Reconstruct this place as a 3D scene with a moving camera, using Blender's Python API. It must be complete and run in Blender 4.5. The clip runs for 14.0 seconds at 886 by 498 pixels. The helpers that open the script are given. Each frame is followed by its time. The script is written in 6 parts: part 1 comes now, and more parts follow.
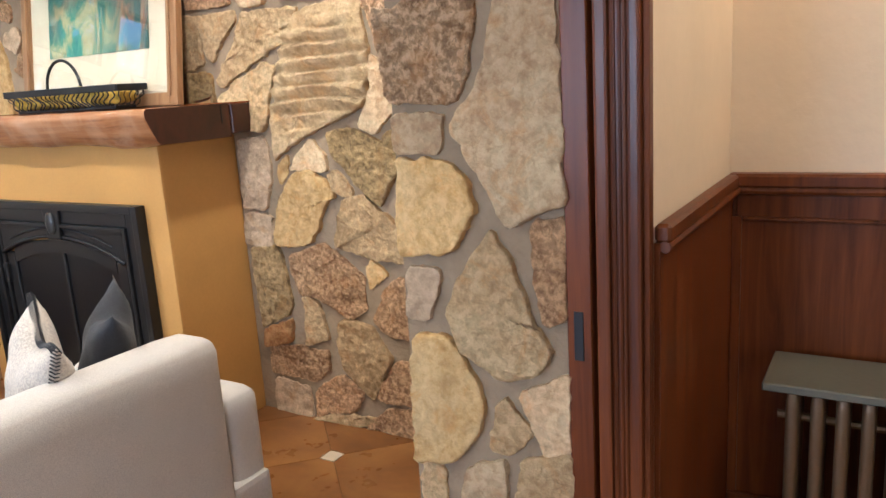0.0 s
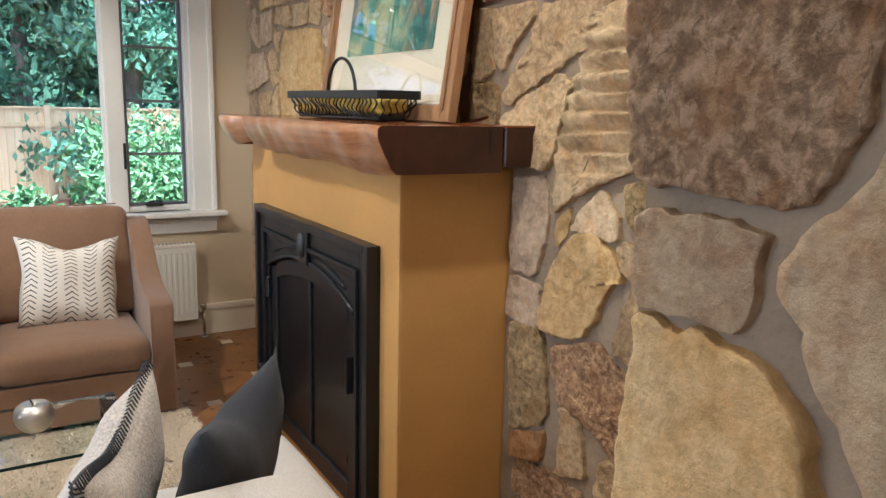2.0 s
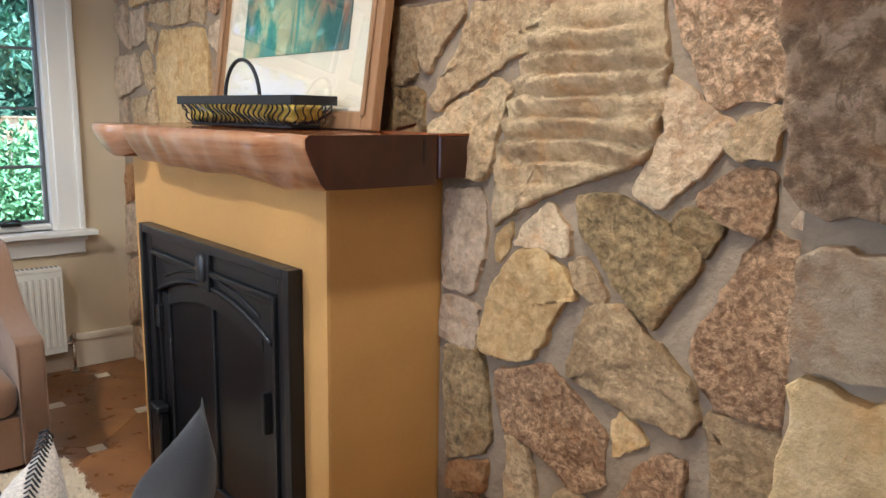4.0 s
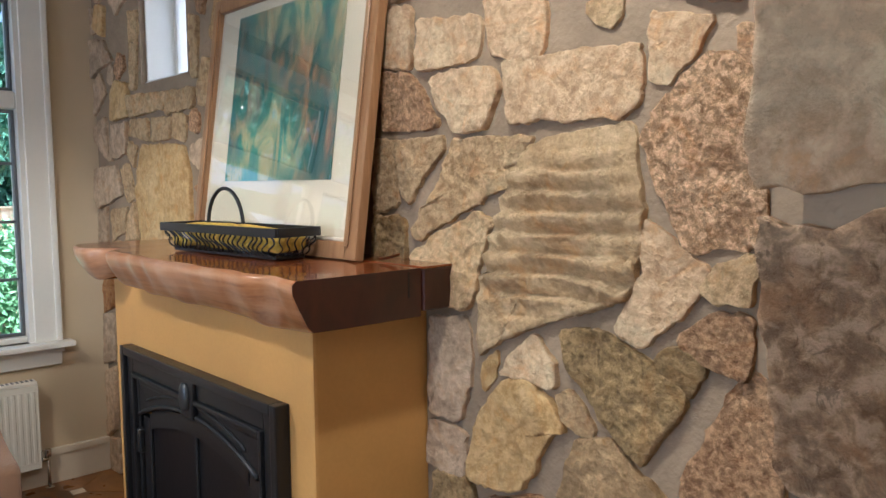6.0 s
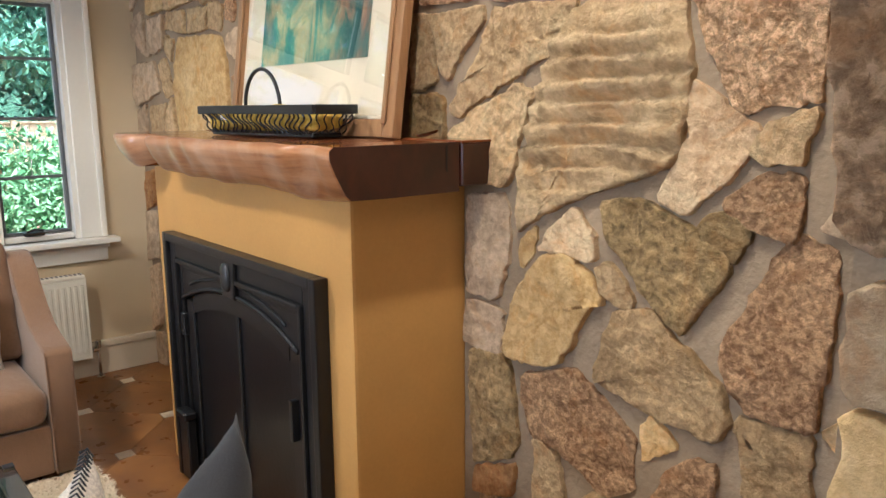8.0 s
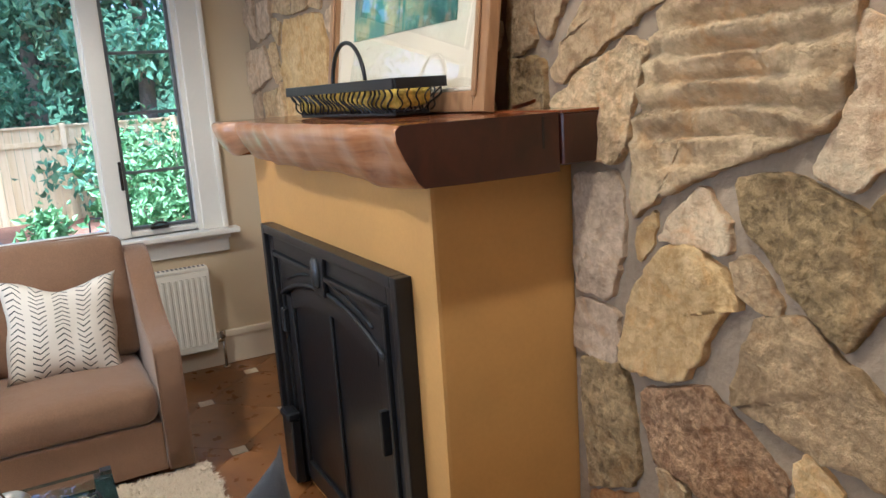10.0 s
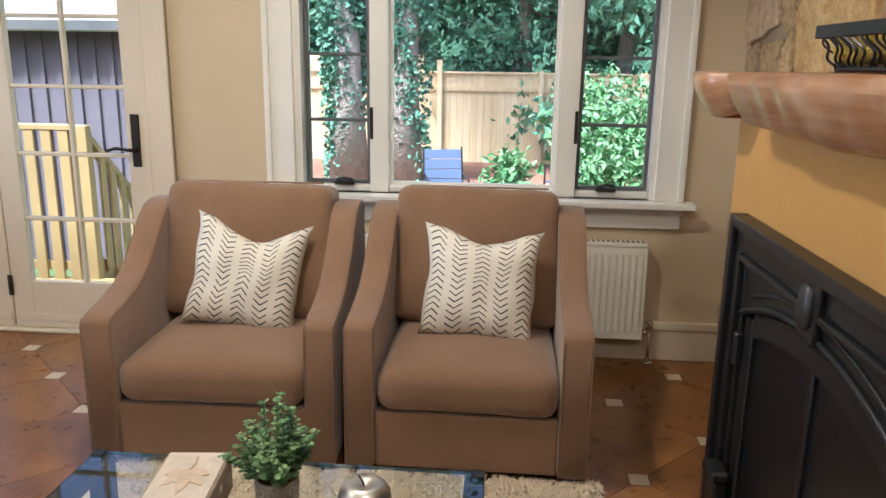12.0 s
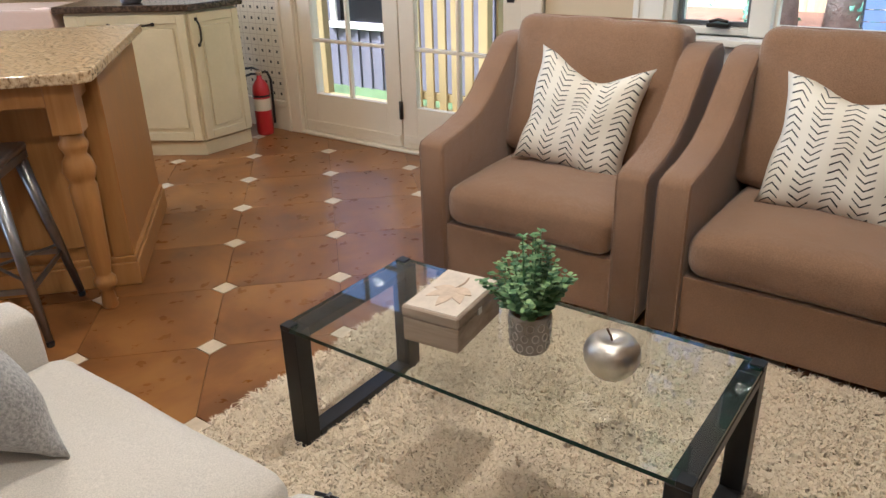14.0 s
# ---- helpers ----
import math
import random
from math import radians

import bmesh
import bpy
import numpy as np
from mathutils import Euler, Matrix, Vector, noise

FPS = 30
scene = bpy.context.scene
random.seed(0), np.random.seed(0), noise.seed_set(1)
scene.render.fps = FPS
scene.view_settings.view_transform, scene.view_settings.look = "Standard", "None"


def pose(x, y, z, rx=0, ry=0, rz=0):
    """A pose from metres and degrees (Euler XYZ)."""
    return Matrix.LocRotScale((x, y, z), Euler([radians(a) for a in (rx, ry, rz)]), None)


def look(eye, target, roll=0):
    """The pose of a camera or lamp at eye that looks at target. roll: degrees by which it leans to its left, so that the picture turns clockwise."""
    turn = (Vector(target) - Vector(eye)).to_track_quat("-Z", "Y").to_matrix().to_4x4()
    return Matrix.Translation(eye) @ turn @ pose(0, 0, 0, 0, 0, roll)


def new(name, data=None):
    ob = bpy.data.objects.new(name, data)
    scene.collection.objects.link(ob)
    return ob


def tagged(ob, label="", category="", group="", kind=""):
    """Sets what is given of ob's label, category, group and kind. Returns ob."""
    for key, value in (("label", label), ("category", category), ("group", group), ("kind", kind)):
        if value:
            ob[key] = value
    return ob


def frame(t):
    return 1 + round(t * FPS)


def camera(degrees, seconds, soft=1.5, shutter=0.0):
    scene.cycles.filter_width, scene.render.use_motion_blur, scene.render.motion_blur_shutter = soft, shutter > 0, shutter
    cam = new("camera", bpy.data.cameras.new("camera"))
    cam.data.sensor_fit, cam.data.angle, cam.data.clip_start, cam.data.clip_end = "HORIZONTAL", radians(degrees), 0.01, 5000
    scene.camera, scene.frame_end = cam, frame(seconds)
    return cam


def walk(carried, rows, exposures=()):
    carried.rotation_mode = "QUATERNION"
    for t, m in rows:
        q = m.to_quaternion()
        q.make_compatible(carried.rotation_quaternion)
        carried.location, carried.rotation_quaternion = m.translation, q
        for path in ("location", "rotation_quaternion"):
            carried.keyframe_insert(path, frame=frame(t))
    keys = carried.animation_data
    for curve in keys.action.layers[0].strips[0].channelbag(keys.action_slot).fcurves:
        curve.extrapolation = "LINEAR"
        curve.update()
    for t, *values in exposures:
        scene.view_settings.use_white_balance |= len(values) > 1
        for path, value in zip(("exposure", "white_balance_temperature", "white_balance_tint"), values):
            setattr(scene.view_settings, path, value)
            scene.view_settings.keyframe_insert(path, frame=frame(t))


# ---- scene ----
cam = camera(60.7, 14.0)
PATH = [
    (0, (0.518, 0.764, 1.491), (-0.495, 2.435, 1.062), -3.6),
    (0.5, (0.414, 1.002, 1.479), (-0.412, 2.773, 1.054), -2.7),
    (1, (0.327, 1.334, 1.478), (-0.698, 2.991, 1.028), -0.1),
    (1.5, (0.18, 1.57, 1.492), (-1.228, 2.94, 1.113), 0.7),
    (2, (0.006, 1.742, 1.517), (-1.677, 2.759, 1.149), 1.3),
    (2.2, (-0.032, 1.785, 1.55), (-1.752, 2.734, 1.174), 1.1),
    (4.3, (-0.286, 1.679, 1.517), (-1.742, 3.009, 1.186), 0.7),
    (4.5, (-0.275, 1.666, 1.558), (-1.733, 3.0, 1.249), 0.3),
    (5, (-0.277, 1.67, 1.633), (-1.739, 3.012, 1.387), -0.4),
    (5.5, (-0.278, 1.673, 1.688), (-1.741, 3.023, 1.498), -0.7),
    (6, (-0.288, 1.681, 1.703), (-1.747, 3.039, 1.533), -0.5),
    (6.5, (-0.291, 1.681, 1.674), (-1.746, 3.04, 1.479), 0.0),
    (7, (-0.29, 1.684, 1.629), (-1.752, 3.025, 1.382), 0.2),
    (7.5, (-0.289, 1.675, 1.582), (-1.766, 2.989, 1.28), 0.2),
    (8, (-0.297, 1.684, 1.558), (-1.802, 2.95, 1.191), -0.4),
    (8.2, (-0.304, 1.706, 1.547), (-1.821, 2.951, 1.159), -0.5),
    (10.3, (-0.578, 2.015, 1.53), (-2.319, 2.92, 1.142), -4.5),
    (10.5, (-0.66, 2.027, 1.537), (-2.413, 2.918, 1.172), -5.1),
    (11, (-0.84, 2.091, 1.566), (-2.698, 2.759, 1.246), -3.8),
    (11.5, (-1.012, 2.109, 1.542), (-2.971, 2.286, 1.177), -0.2),
    (12, (-1.18, 2.119, 1.466), (-3.118, 1.967, 0.995), 0.9),
    (12.5, (-1.338, 2.149, 1.437), (-3.203, 1.71, 0.862), 0.2),
    (12.7, (-1.378, 2.156, 1.422), (-3.17, 1.559, 0.763), 0.1),
    (13, (-1.436, 2.247, 1.395), (-3.085, 1.409, 0.634), -1.7),
    (13.2, (-1.441, 2.277, 1.385), (-3.026, 1.355, 0.586), -2.1),
    (13.5, (-1.41, 2.346, 1.375), (-2.943, 1.353, 0.56), -3.1),
    (14, (-1.381, 2.381, 1.381), (-2.85, 1.297, 0.565), -1.6),
]
walk(cam, [(t, look(eye, target, roll)) for t, eye, target, roll in PATH], [(0.0, 2.50, 5000, 10), (0.9, 2.82, 5200, 10), (1.5, 2.53, 5150, 10), (2.1, 1.98, 4950, 10), (4.5, 2.16, 4800, 10), (6.2, 1.86, 4850, 10), (7.5, 2.10, 5100, 10), (8.2, 2.18, 5100, 10), (10.5, 2.03, 4650, 10), (11.1, 2.03, 4500, 10), (11.6, 1.88, 4950, 10), (12.5, 1.70, 5300, 10), (14.0, 1.88, 5100, 10)])

# ---- light ----
world = bpy.data.worlds.new("world")
scene.world = world
world.use_nodes = True
wn, wl = world.node_tree.nodes, world.node_tree.links
sky = wn.new("ShaderNodeTexSky")
sky.sky_type, sky.sun_disc = "NISHITA", False
sky.air_density, sky.dust_density, sky.ozone_density = 0.8, 6.0, 0.6
sky.sun_elevation, sky.sun_rotation = radians(61), radians(127)
wl.new(sky.outputs[0], wn["Background"].inputs[0])
wn["Background"].inputs[1].default_value = 0.15


def lamp(name, kind, m, energy, colour, **more):
    data = bpy.data.lights.new(name, kind)
    data.energy, data.color = energy, colour
    for key, value in more.items():
        if key == "size":
            data.size = value
        elif key == "size_y":
            data.shape, data.size_y = "RECTANGLE", value
        elif key == "angle":
            data.angle = value
        elif key == "soft":
            data.shadow_soft_size = value
        elif key == "spot":
            data.spot_size, data.spot_blend = radians(value), 0.35
    ob = new(name, data)
    ob.matrix_world = m
    return ob


lamp("sun", "SUN", look((4, -3, 9), (0, 0, 0)), 5.0, (1.0, 0.95, 0.86), angle=radians(8))
EAST = 2.6
# daylight in the opening of the east wall
lamp("east_window_daylight", "AREA", look((EAST + 0.05, -2.3, 1.55), (0, -0.6, 1.2)), 6, (0.86, 0.93, 1.0), size=1.6, size_y=1.4)
# added daylight for the fireplace front, from an unseen opening in the south wall
lamp("south_window_daylight", "AREA", look((-2.2, -4.16, 1.65), (-1.7, 1.5, 1.35)), 32, (0.84, 0.92, 1.0), size=2.2, size_y=1.3)
WARM = (1.0, 0.83, 0.60)
LIGHTS = [(-1.28, 2.28, 27, 168), (-3.25, 1.30, 38, 140), (-2.45, -0.5, 19, 140), (-3.3, -2.4, 11, 140), (0.75, 0.1, 7, 168)]
for lx, ly, power, cone in LIGHTS:
    lamp("downlight_lamp", "SPOT", look((lx, ly, 2.96), (lx, ly, 0)), power * 1.25, WARM, soft=0.06, spot=cone)
lamp("hall_lamp", "POINT", pose(1.2, 2.75, 2.6), 6.3, (1.0, 0.84, 0.62), soft=0.12)


# ---- materials ----
def rgb(c, k=1.0):
    return (min(1, c[0] * k), min(1, c[1] * k), min(1, c[2] * k), 1)


class Nodes:
    def __init__(self, name):
        self.m = bpy.data.materials.new(name)
        self.m.use_nodes = True
        self.n, self.l = self.m.node_tree.nodes, self.m.node_tree.links
        self.b = self.n["Principled BSDF"]

    def add(self, kind, **inputs):
        node = self.n.new(kind)
        for key, value in inputs.items():
            sock = node.inputs[key.replace("_", " ")]
            if isinstance(value, bpy.types.NodeSocket):
                self.l.new(value, sock)
            else:
                sock.default_value = value
        return node

    def place(self, sx=1, sy=1, sz=1, jitter=False, local=False):
        """World place, stretched; with jitter each object has its own patch of the pattern."""
        if local:
            src = self.n.new("ShaderNodeTexCoord").outputs["Object"]
        else:
            src = self.n.new("ShaderNodeNewGeometry").outputs["Position"]
        mp = self.n.new("ShaderNodeMapping")
        self.l.new(src, mp.inputs["Vector"])
        mp.inputs["Scale"].default_value = (sx, sy, sz)
        if jitter:
            info = self.n.new("ShaderNodeObjectInfo")
            k = self.math("MULTIPLY", info.outputs["Random"], 37.0)
            v = self.add("ShaderNodeCombineXYZ", X=k, Y=k, Z=k)
            self.l.new(v.outputs[0], mp.inputs["Location"])
        return mp.outputs[0]

    def math(self, op, a, b=0.0, clamp=False):
        node = self.n.new("ShaderNodeMath")
        node.operation, node.use_clamp = op, clamp
        for i, v in enumerate((a, b)):
            if isinstance(v, bpy.types.NodeSocket):
                self.l.new(v, node.inputs[i])
            else:
                node.inputs[i].default_value = v
        return node.outputs[0]

    def noise(self, vec, scale, detail=4, rough=0.55, dist=0.0):
        node = self.add("ShaderNodeTexNoise", Vector=vec, Scale=scale, Detail=detail, Roughness=rough, Distortion=dist)
        return node.outputs["Fac"]

    def voronoi(self, vec, scale, feature="F1", out="Distance"):
        node = self.add("ShaderNodeTexVoronoi", Vector=vec, Scale=scale)
        node.feature = feature
        return node.outputs[out]

    def ramp(self, fac, *stops):
        node = self.n.new("ShaderNodeValToRGB")
        self.l.new(fac, node.inputs[0])
        e = node.color_ramp.elements
        while len(e) < len(stops):
            e.new(0.5)
        for el, (p, c) in zip(e, stops):
            el.position, el.color = p, c
        return node.outputs[0]

    def mix(self, fac, a, b, mode="MIX"):
        node = self.n.new("ShaderNodeMix")
        node.data_type, node.blend_type = "RGBA", mode
        for i, v in ((0, fac), (6, a), (7, b)):
            if isinstance(v, bpy.types.NodeSocket):
                self.l.new(v, node.inputs[i])
            else:
                node.inputs[i].default_value = v
        return node.outputs[2]

    def done(self, colour, rough=0.6, metal=0.0, bump=None, strength=0.2, dist=0.01, spec=0.5, coat=0.0, sheen=0.0):
        for key, v in (("Base Color", colour), ("Roughness", rough), ("Metallic", metal), ("Specular IOR Level", spec), ("Coat Weight", coat), ("Sheen Weight", sheen)):
            if isinstance(v, bpy.types.NodeSocket):
                self.l.new(v, self.b.inputs[key])
            else:
                self.b.inputs[key].default_value = v
        if bump is not None:
            bp = self.add("ShaderNodeBump", Height=bump, Strength=strength, Distance=dist)
            self.l.new(bp.outputs[0], self.b.inputs["Normal"])
        return self.m


def plain(name, c, rough=0.6, metal=0.0, var=0.12, scale=3.0, fine=60.0, strength=0.12, dist=0.004, coat=0.0, sheen=0.0, spec=0.5):
    """Paint, metal or plaster: a colour with broad and fine unevenness."""
    k = Nodes(name)
    v = k.place()
    broad, grain = k.noise(v, scale), k.noise(v, fine, 3)
    c1 = k.ramp(broad, (0.3, rgb(c, 1 - var)), (0.7, rgb(c, 1 + var)))
    c2 = k.mix(0.25 * min(1, var * 5), c1, k.ramp(grain, (0.3, rgb(c, 0.8)), (0.7, rgb(c, 1.15))))
    r = k.math("ADD", k.math("MULTIPLY", broad, 0.16), rough - 0.08)
    return k.done(c2, r, metal, grain, strength, dist, coat=coat, sheen=sheen, spec=spec)


def wood(name, dark, light, grain=(30, 30, 2), rough=0.35, scale=1.0, bump=0.1, coat=0.0):
    k = Nodes(name)
    v = k.place(*grain)
    a = k.noise(v, scale, 6, 0.6, 0.6)
    b = k.noise(k.place(), 2.5, 3)
    c = k.ramp(a, (0.25, rgb(dark)), (0.75, rgb(light)))
    c = k.mix(k.math("MULTIPLY", b, 0.5), c, rgb(dark, 0.8))
    return k.done(c, k.math("ADD", k.math("MULTIPLY", a, 0.2), rough - 0.1), 0, a, bump, 0.003, coat=coat, spec=0.5 if coat else 0.28)


def stone_mat(name, lo, mid, hi, scale=14.0, pits=0.5, fleck=0.3, soft=1.0):
    """Split fieldstone: broad patches, chipped flecks and fine grit, with a chiselled relief."""
    k = Nodes(name)
    v = k.place(jitter=True)
    n1, n2, n3 = k.noise(v, 4.5, 6, 0.65, 0.6), k.noise(v, scale * 2.2, 8, 0.75), k.noise(v, 170.0, 3)
    c = k.ramp(n1, (0.34, rgb(lo)), (0.48, rgb(mid)), (0.62, rgb(hi)))
    c = k.mix(0.45, c, k.ramp(n2, (0.40, rgb(lo, 0.80)), (0.56, rgb(hi, 1.12))))
    grit = k.noise(v, scale * 3.3, 4, 0.62, 0.35)
    flake = k.ramp(grit, (0.41, rgb(lo, 0.60)), (0.50, rgb(mid, 0.95)), (0.58, rgb(hi, 1.20)))
    c = k.mix(0.04 + 0.50 * fleck, c, flake)
    rust = k.ramp(k.noise(v, 7.0, 5, 0.7, 1.2), (0.54, (0, 0, 0, 1)), (0.68, (0.55, 0.55, 0.55, 1)))
    c = k.mix(rust, c, (mid[0] * 1.02, mid[1] * 0.80, mid[2] * 0.55, 1))
    chip = k.add("ShaderNodeTexNoise", Vector=v, Scale=scale * 1.5, Detail=6, Roughness=0.6, Distortion=0.9)
    chip.noise_type = "RIDGED_MULTIFRACTAL"
    ridge = chip.outputs["Fac"]
    c = k.mix(k.math("MULTIPLY", k.ramp(ridge, (0.50, (0, 0, 0, 1)), (0.82, (1, 1, 1, 1))), fleck), c, rgb(hi, 1.28))
    dark = k.ramp(k.noise(v, scale * 2.9, 5, 0.7, 1.0), (0.36, (1, 1, 1, 1)), (0.43, (0, 0, 0, 1)))
    c = k.mix(k.math("MULTIPLY", dark, 0.5 * fleck + 0.08), c, rgb(lo, 0.6))
    info = k.n.new("ShaderNodeObjectInfo").outputs["Random"]
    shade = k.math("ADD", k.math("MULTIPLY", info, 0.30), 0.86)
    c = k.mix(1.0, c, k.add("ShaderNodeCombineXYZ", X=shade, Y=shade, Z=shade).outputs[0], "MULTIPLY")
    h = k.math("ADD", n2, k.math("MULTIPLY", ridge, 0.30 + 0.3 * pits))
    h = k.math("ADD", h, k.math("MULTIPLY", n3, 0.14))
    h = k.math("ADD", h, k.math("ADD", k.math("MULTIPLY", grit, 0.30 + 0.45 * fleck), k.math("MULTIPLY", k.noise(v, 9.0, 3, 0.5, 0.4), 1.6)))
    return k.done(c, 0.80, 0, h, 1.0 * soft, 0.026, spec=0.3)


STONES = {
    "tan": stone_mat("tan_stone", (0.445, 0.280, 0.125), (0.632, 0.414, 0.201), (0.700, 0.532, 0.286), 13, 0.5, 0.45),
    "pink": stone_mat("pink_sandstone", (0.515, 0.314, 0.159), (0.667, 0.437, 0.233), (0.700, 0.560, 0.334), 11, 0.4, 0.45, 0.8),
    "ochre": stone_mat("ochre_stone", (0.503, 0.291, 0.090), (0.655, 0.414, 0.148), (0.700, 0.510, 0.249), 9, 0.3, 0.35, 0.65),
    "brown": stone_mat("brown_stone", (0.292, 0.143, 0.061), (0.491, 0.286, 0.138), (0.679, 0.437, 0.228), 17, 0.7, 0.8),
    "purple": stone_mat("plum_brown_stone", (0.300, 0.155, 0.064), (0.585, 0.350, 0.168), (0.800, 0.570, 0.335), 15, 0.7, 0.95),
    "moss": stone_mat("mossy_brown_stone", (0.140, 0.093, 0.038), (0.339, 0.230, 0.093), (0.550, 0.375, 0.170), 12, 0.6, 0.5),
    "olive": stone_mat("olive_tan_stone", (0.339, 0.213, 0.090), (0.503, 0.330, 0.148), (0.643, 0.448, 0.228), 14, 0.5, 0.4),
    "grey": stone_mat("grey_brown_stone", (0.339, 0.235, 0.140), (0.468, 0.336, 0.201), (0.597, 0.442, 0.278), 9, 0.35, 0.3, 0.7),
    "rib": stone_mat("ribbed_tan_stone", (0.40, 0.262, 0.118), (0.575, 0.395, 0.192), (0.690, 0.515, 0.285), 10, 0.5, 0.25, 0.8),
    "rust": stone_mat("rust_stone", (0.310, 0.119, 0.031), (0.472, 0.205, 0.060), (0.545, 0.314, 0.122), 12, 0.4),
}
MORTAR = plain("grey_mortar", (0.300, 0.222, 0.140), 0.9, var=0.20, scale=7, fine=38, strength=0.6, dist=0.012, spec=0.2)
CREAM = plain("cream_wall_paint", (0.55, 0.44, 0.28), 0.7, var=0.05, scale=1.5, fine=120, strength=0.1)
HALLPLASTER = plain("cream_textured_plaster", (0.70, 0.56, 0.38), 0.8, var=0.05, scale=2, fine=22, strength=0.22, dist=0.010)
OCHRE = plain("ochre_plaster", (0.51, 0.275, 0.070), 0.62, var=0.12, scale=2.2, fine=70, strength=0.15)
CEIL = plain("white_ceiling_paint", (0.78, 0.72, 0.62), 0.85, var=0.03)
TRIM = plain("cream_white_trim_paint", (0.62, 0.53, 0.385), 0.4, var=0.05, scale=2, strength=0.05)
WINTRIM = plain("white_window_paint", (0.74, 0.70, 0.61), 0.35, var=0.05, scale=2, strength=0.05)
REDWOOD = wood("mahogany_panel", (0.060, 0.013, 0.002), (0.240, 0.066, 0.013), (28, 28, 1.6), 0.36)
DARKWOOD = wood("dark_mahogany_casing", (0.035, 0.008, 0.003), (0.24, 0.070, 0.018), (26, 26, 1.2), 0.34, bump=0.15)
MANTEL = wood("polished_redwood", (0.10, 0.022, 0.006), (0.30, 0.088, 0.022), (1.6, 16, 16), 0.2, coat=0.5)
ENDGRAIN = wood("dark_end_grain", (0.012, 0.003, 0.002), (0.062, 0.013, 0.006), (5, 14, 9), 0.34, coat=0.25)


def live_edge():
    """The slab's natural edge: oiled red-brown wood with chalky pale patches."""
    k = Nodes("pale_live_edge")
    a, b = k.noise(k.place(1.1, 9, 24), 1.4, 6, 0.65, 0.5), k.noise(k.place(), 5.0, 4, 0.6, 0.5)
    c = k.ramp(a, (0.30, (0.17, 0.052, 0.015, 1)), (0.50, (0.34, 0.145, 0.052, 1)), (0.70, (0.46, 0.235, 0.105, 1)))
    c = k.mix(k.ramp(b, (0.50, (0, 0, 0, 1)), (0.68, (0.45, 0.45, 0.45, 1))), c, (0.56, 0.39, 0.26, 1))
    return k.done(c, 0.30, 0, a, 0.4, 0.006, coat=0.3)


LIVE = live_edge()
OAK = wood("honey_maple", (0.30, 0.135, 0.035), (0.47, 0.24, 0.075), (26, 26, 1.8), 0.4)
PICWOOD = wood("brown_frame_wood", (0.22, 0.11, 0.045), (0.42, 0.24, 0.11), (30, 30, 2), 0.35)
IRON = plain("cast_iron_black", (0.016, 0.016, 0.017), 0.36, 0.3, var=0.2, scale=6, fine=140, strength=0.15)
BLACK = plain("black_metal", (0.018, 0.018, 0.019), 0.38, 0.4, var=0.15, fine=200, strength=0.05)
BRONZE = plain("dark_bronze", (0.035, 0.028, 0.022), 0.4, 0.7, var=0.2)
CHROME = plain("chrome", (0.7, 0.69, 0.66), 0.15, 1.0, var=0.06)
STEEL = plain("galvanised_steel", (0.25, 0.25, 0.255), 0.32, 0.9, var=0.2, scale=10)
SILVER = plain("silver_leaf", (0.60, 0.56, 0.50), 0.36, 0.95, var=0.14, scale=16, fine=60, strength=0.3)
WHITEMETAL = plain("white_enamel", (0.72, 0.68, 0.58), 0.35, var=0.04)
GREYMETAL = plain("grey_casement_metal", (0.12, 0.12, 0.12), 0.45, 0.3, var=0.12)
CABCREAM = plain("cream_cabinet_paint", (0.60, 0.51, 0.31), 0.42, var=0.08, scale=4, strength=0.06)
TERRACOTTA = plain("pale_sink_ceramic", (0.66, 0.50, 0.40), 0.25, var=0.05)
RADIRON = plain("bronze_radiator_paint", (0.16, 0.098, 0.048), 0.4, 0.5, var=0.2)
SLATE = plain("grey_green_slab", (0.13, 0.125, 0.09), 0.4, var=0.15, scale=5)
REDPAINT = plain("red_paint", (0.36, 0.009, 0.012), 0.28, var=0.08, coat=0.4)
BARK = plain("grey_bark", (0.26, 0.22, 0.19), 0.95, var=0.35, scale=5, fine=22, strength=0.8, dist=0.04)
SHEDWOOD = plain("weathered_grey_board", (0.125, 0.115, 0.135), 0.85, var=0.18, scale=2, fine=26, strength=0.3)
NEWWOOD = plain("new_yellow_pine", (0.34, 0.25, 0.105), 0.7, var=0.12, scale=2)
BLUEMESH = plain("blue_sling_fabric", (0.055, 0.085, 0.16), 0.7, var=0.1)
ROOF = plain("grey_roof_shingle", (0.20, 0.21, 0.21), 0.9, var=0.2, scale=6)
COPPER = plain("copper_leaf", (0.50, 0.19, 0.08), 0.3, 0.9, var=0.2)


def fabric(name, c, weave=420.0, var=0.1, sheen=0.3, strength=0.25, c2=None):
    k = Nodes(name)
    v = k.place(local=True)
    a = k.noise(v, 4.0, 4)
    w = k.noise(v, weave, 2)
    col = k.mix(0.5, k.ramp(a, (0.3, rgb(c, 1 - var)), (0.7, rgb(c, 1 + var))), k.ramp(w, (0.35, rgb(c2 or c, 0.72)), (0.65, rgb(c, 1.25))))
    return k.done(col, 0.9, 0, k.math("ADD", w, k.math("MULTIPLY", k.noise(v, 9.0, 3), 3.0)), strength, 0.005, spec=0.2, sheen=sheen)


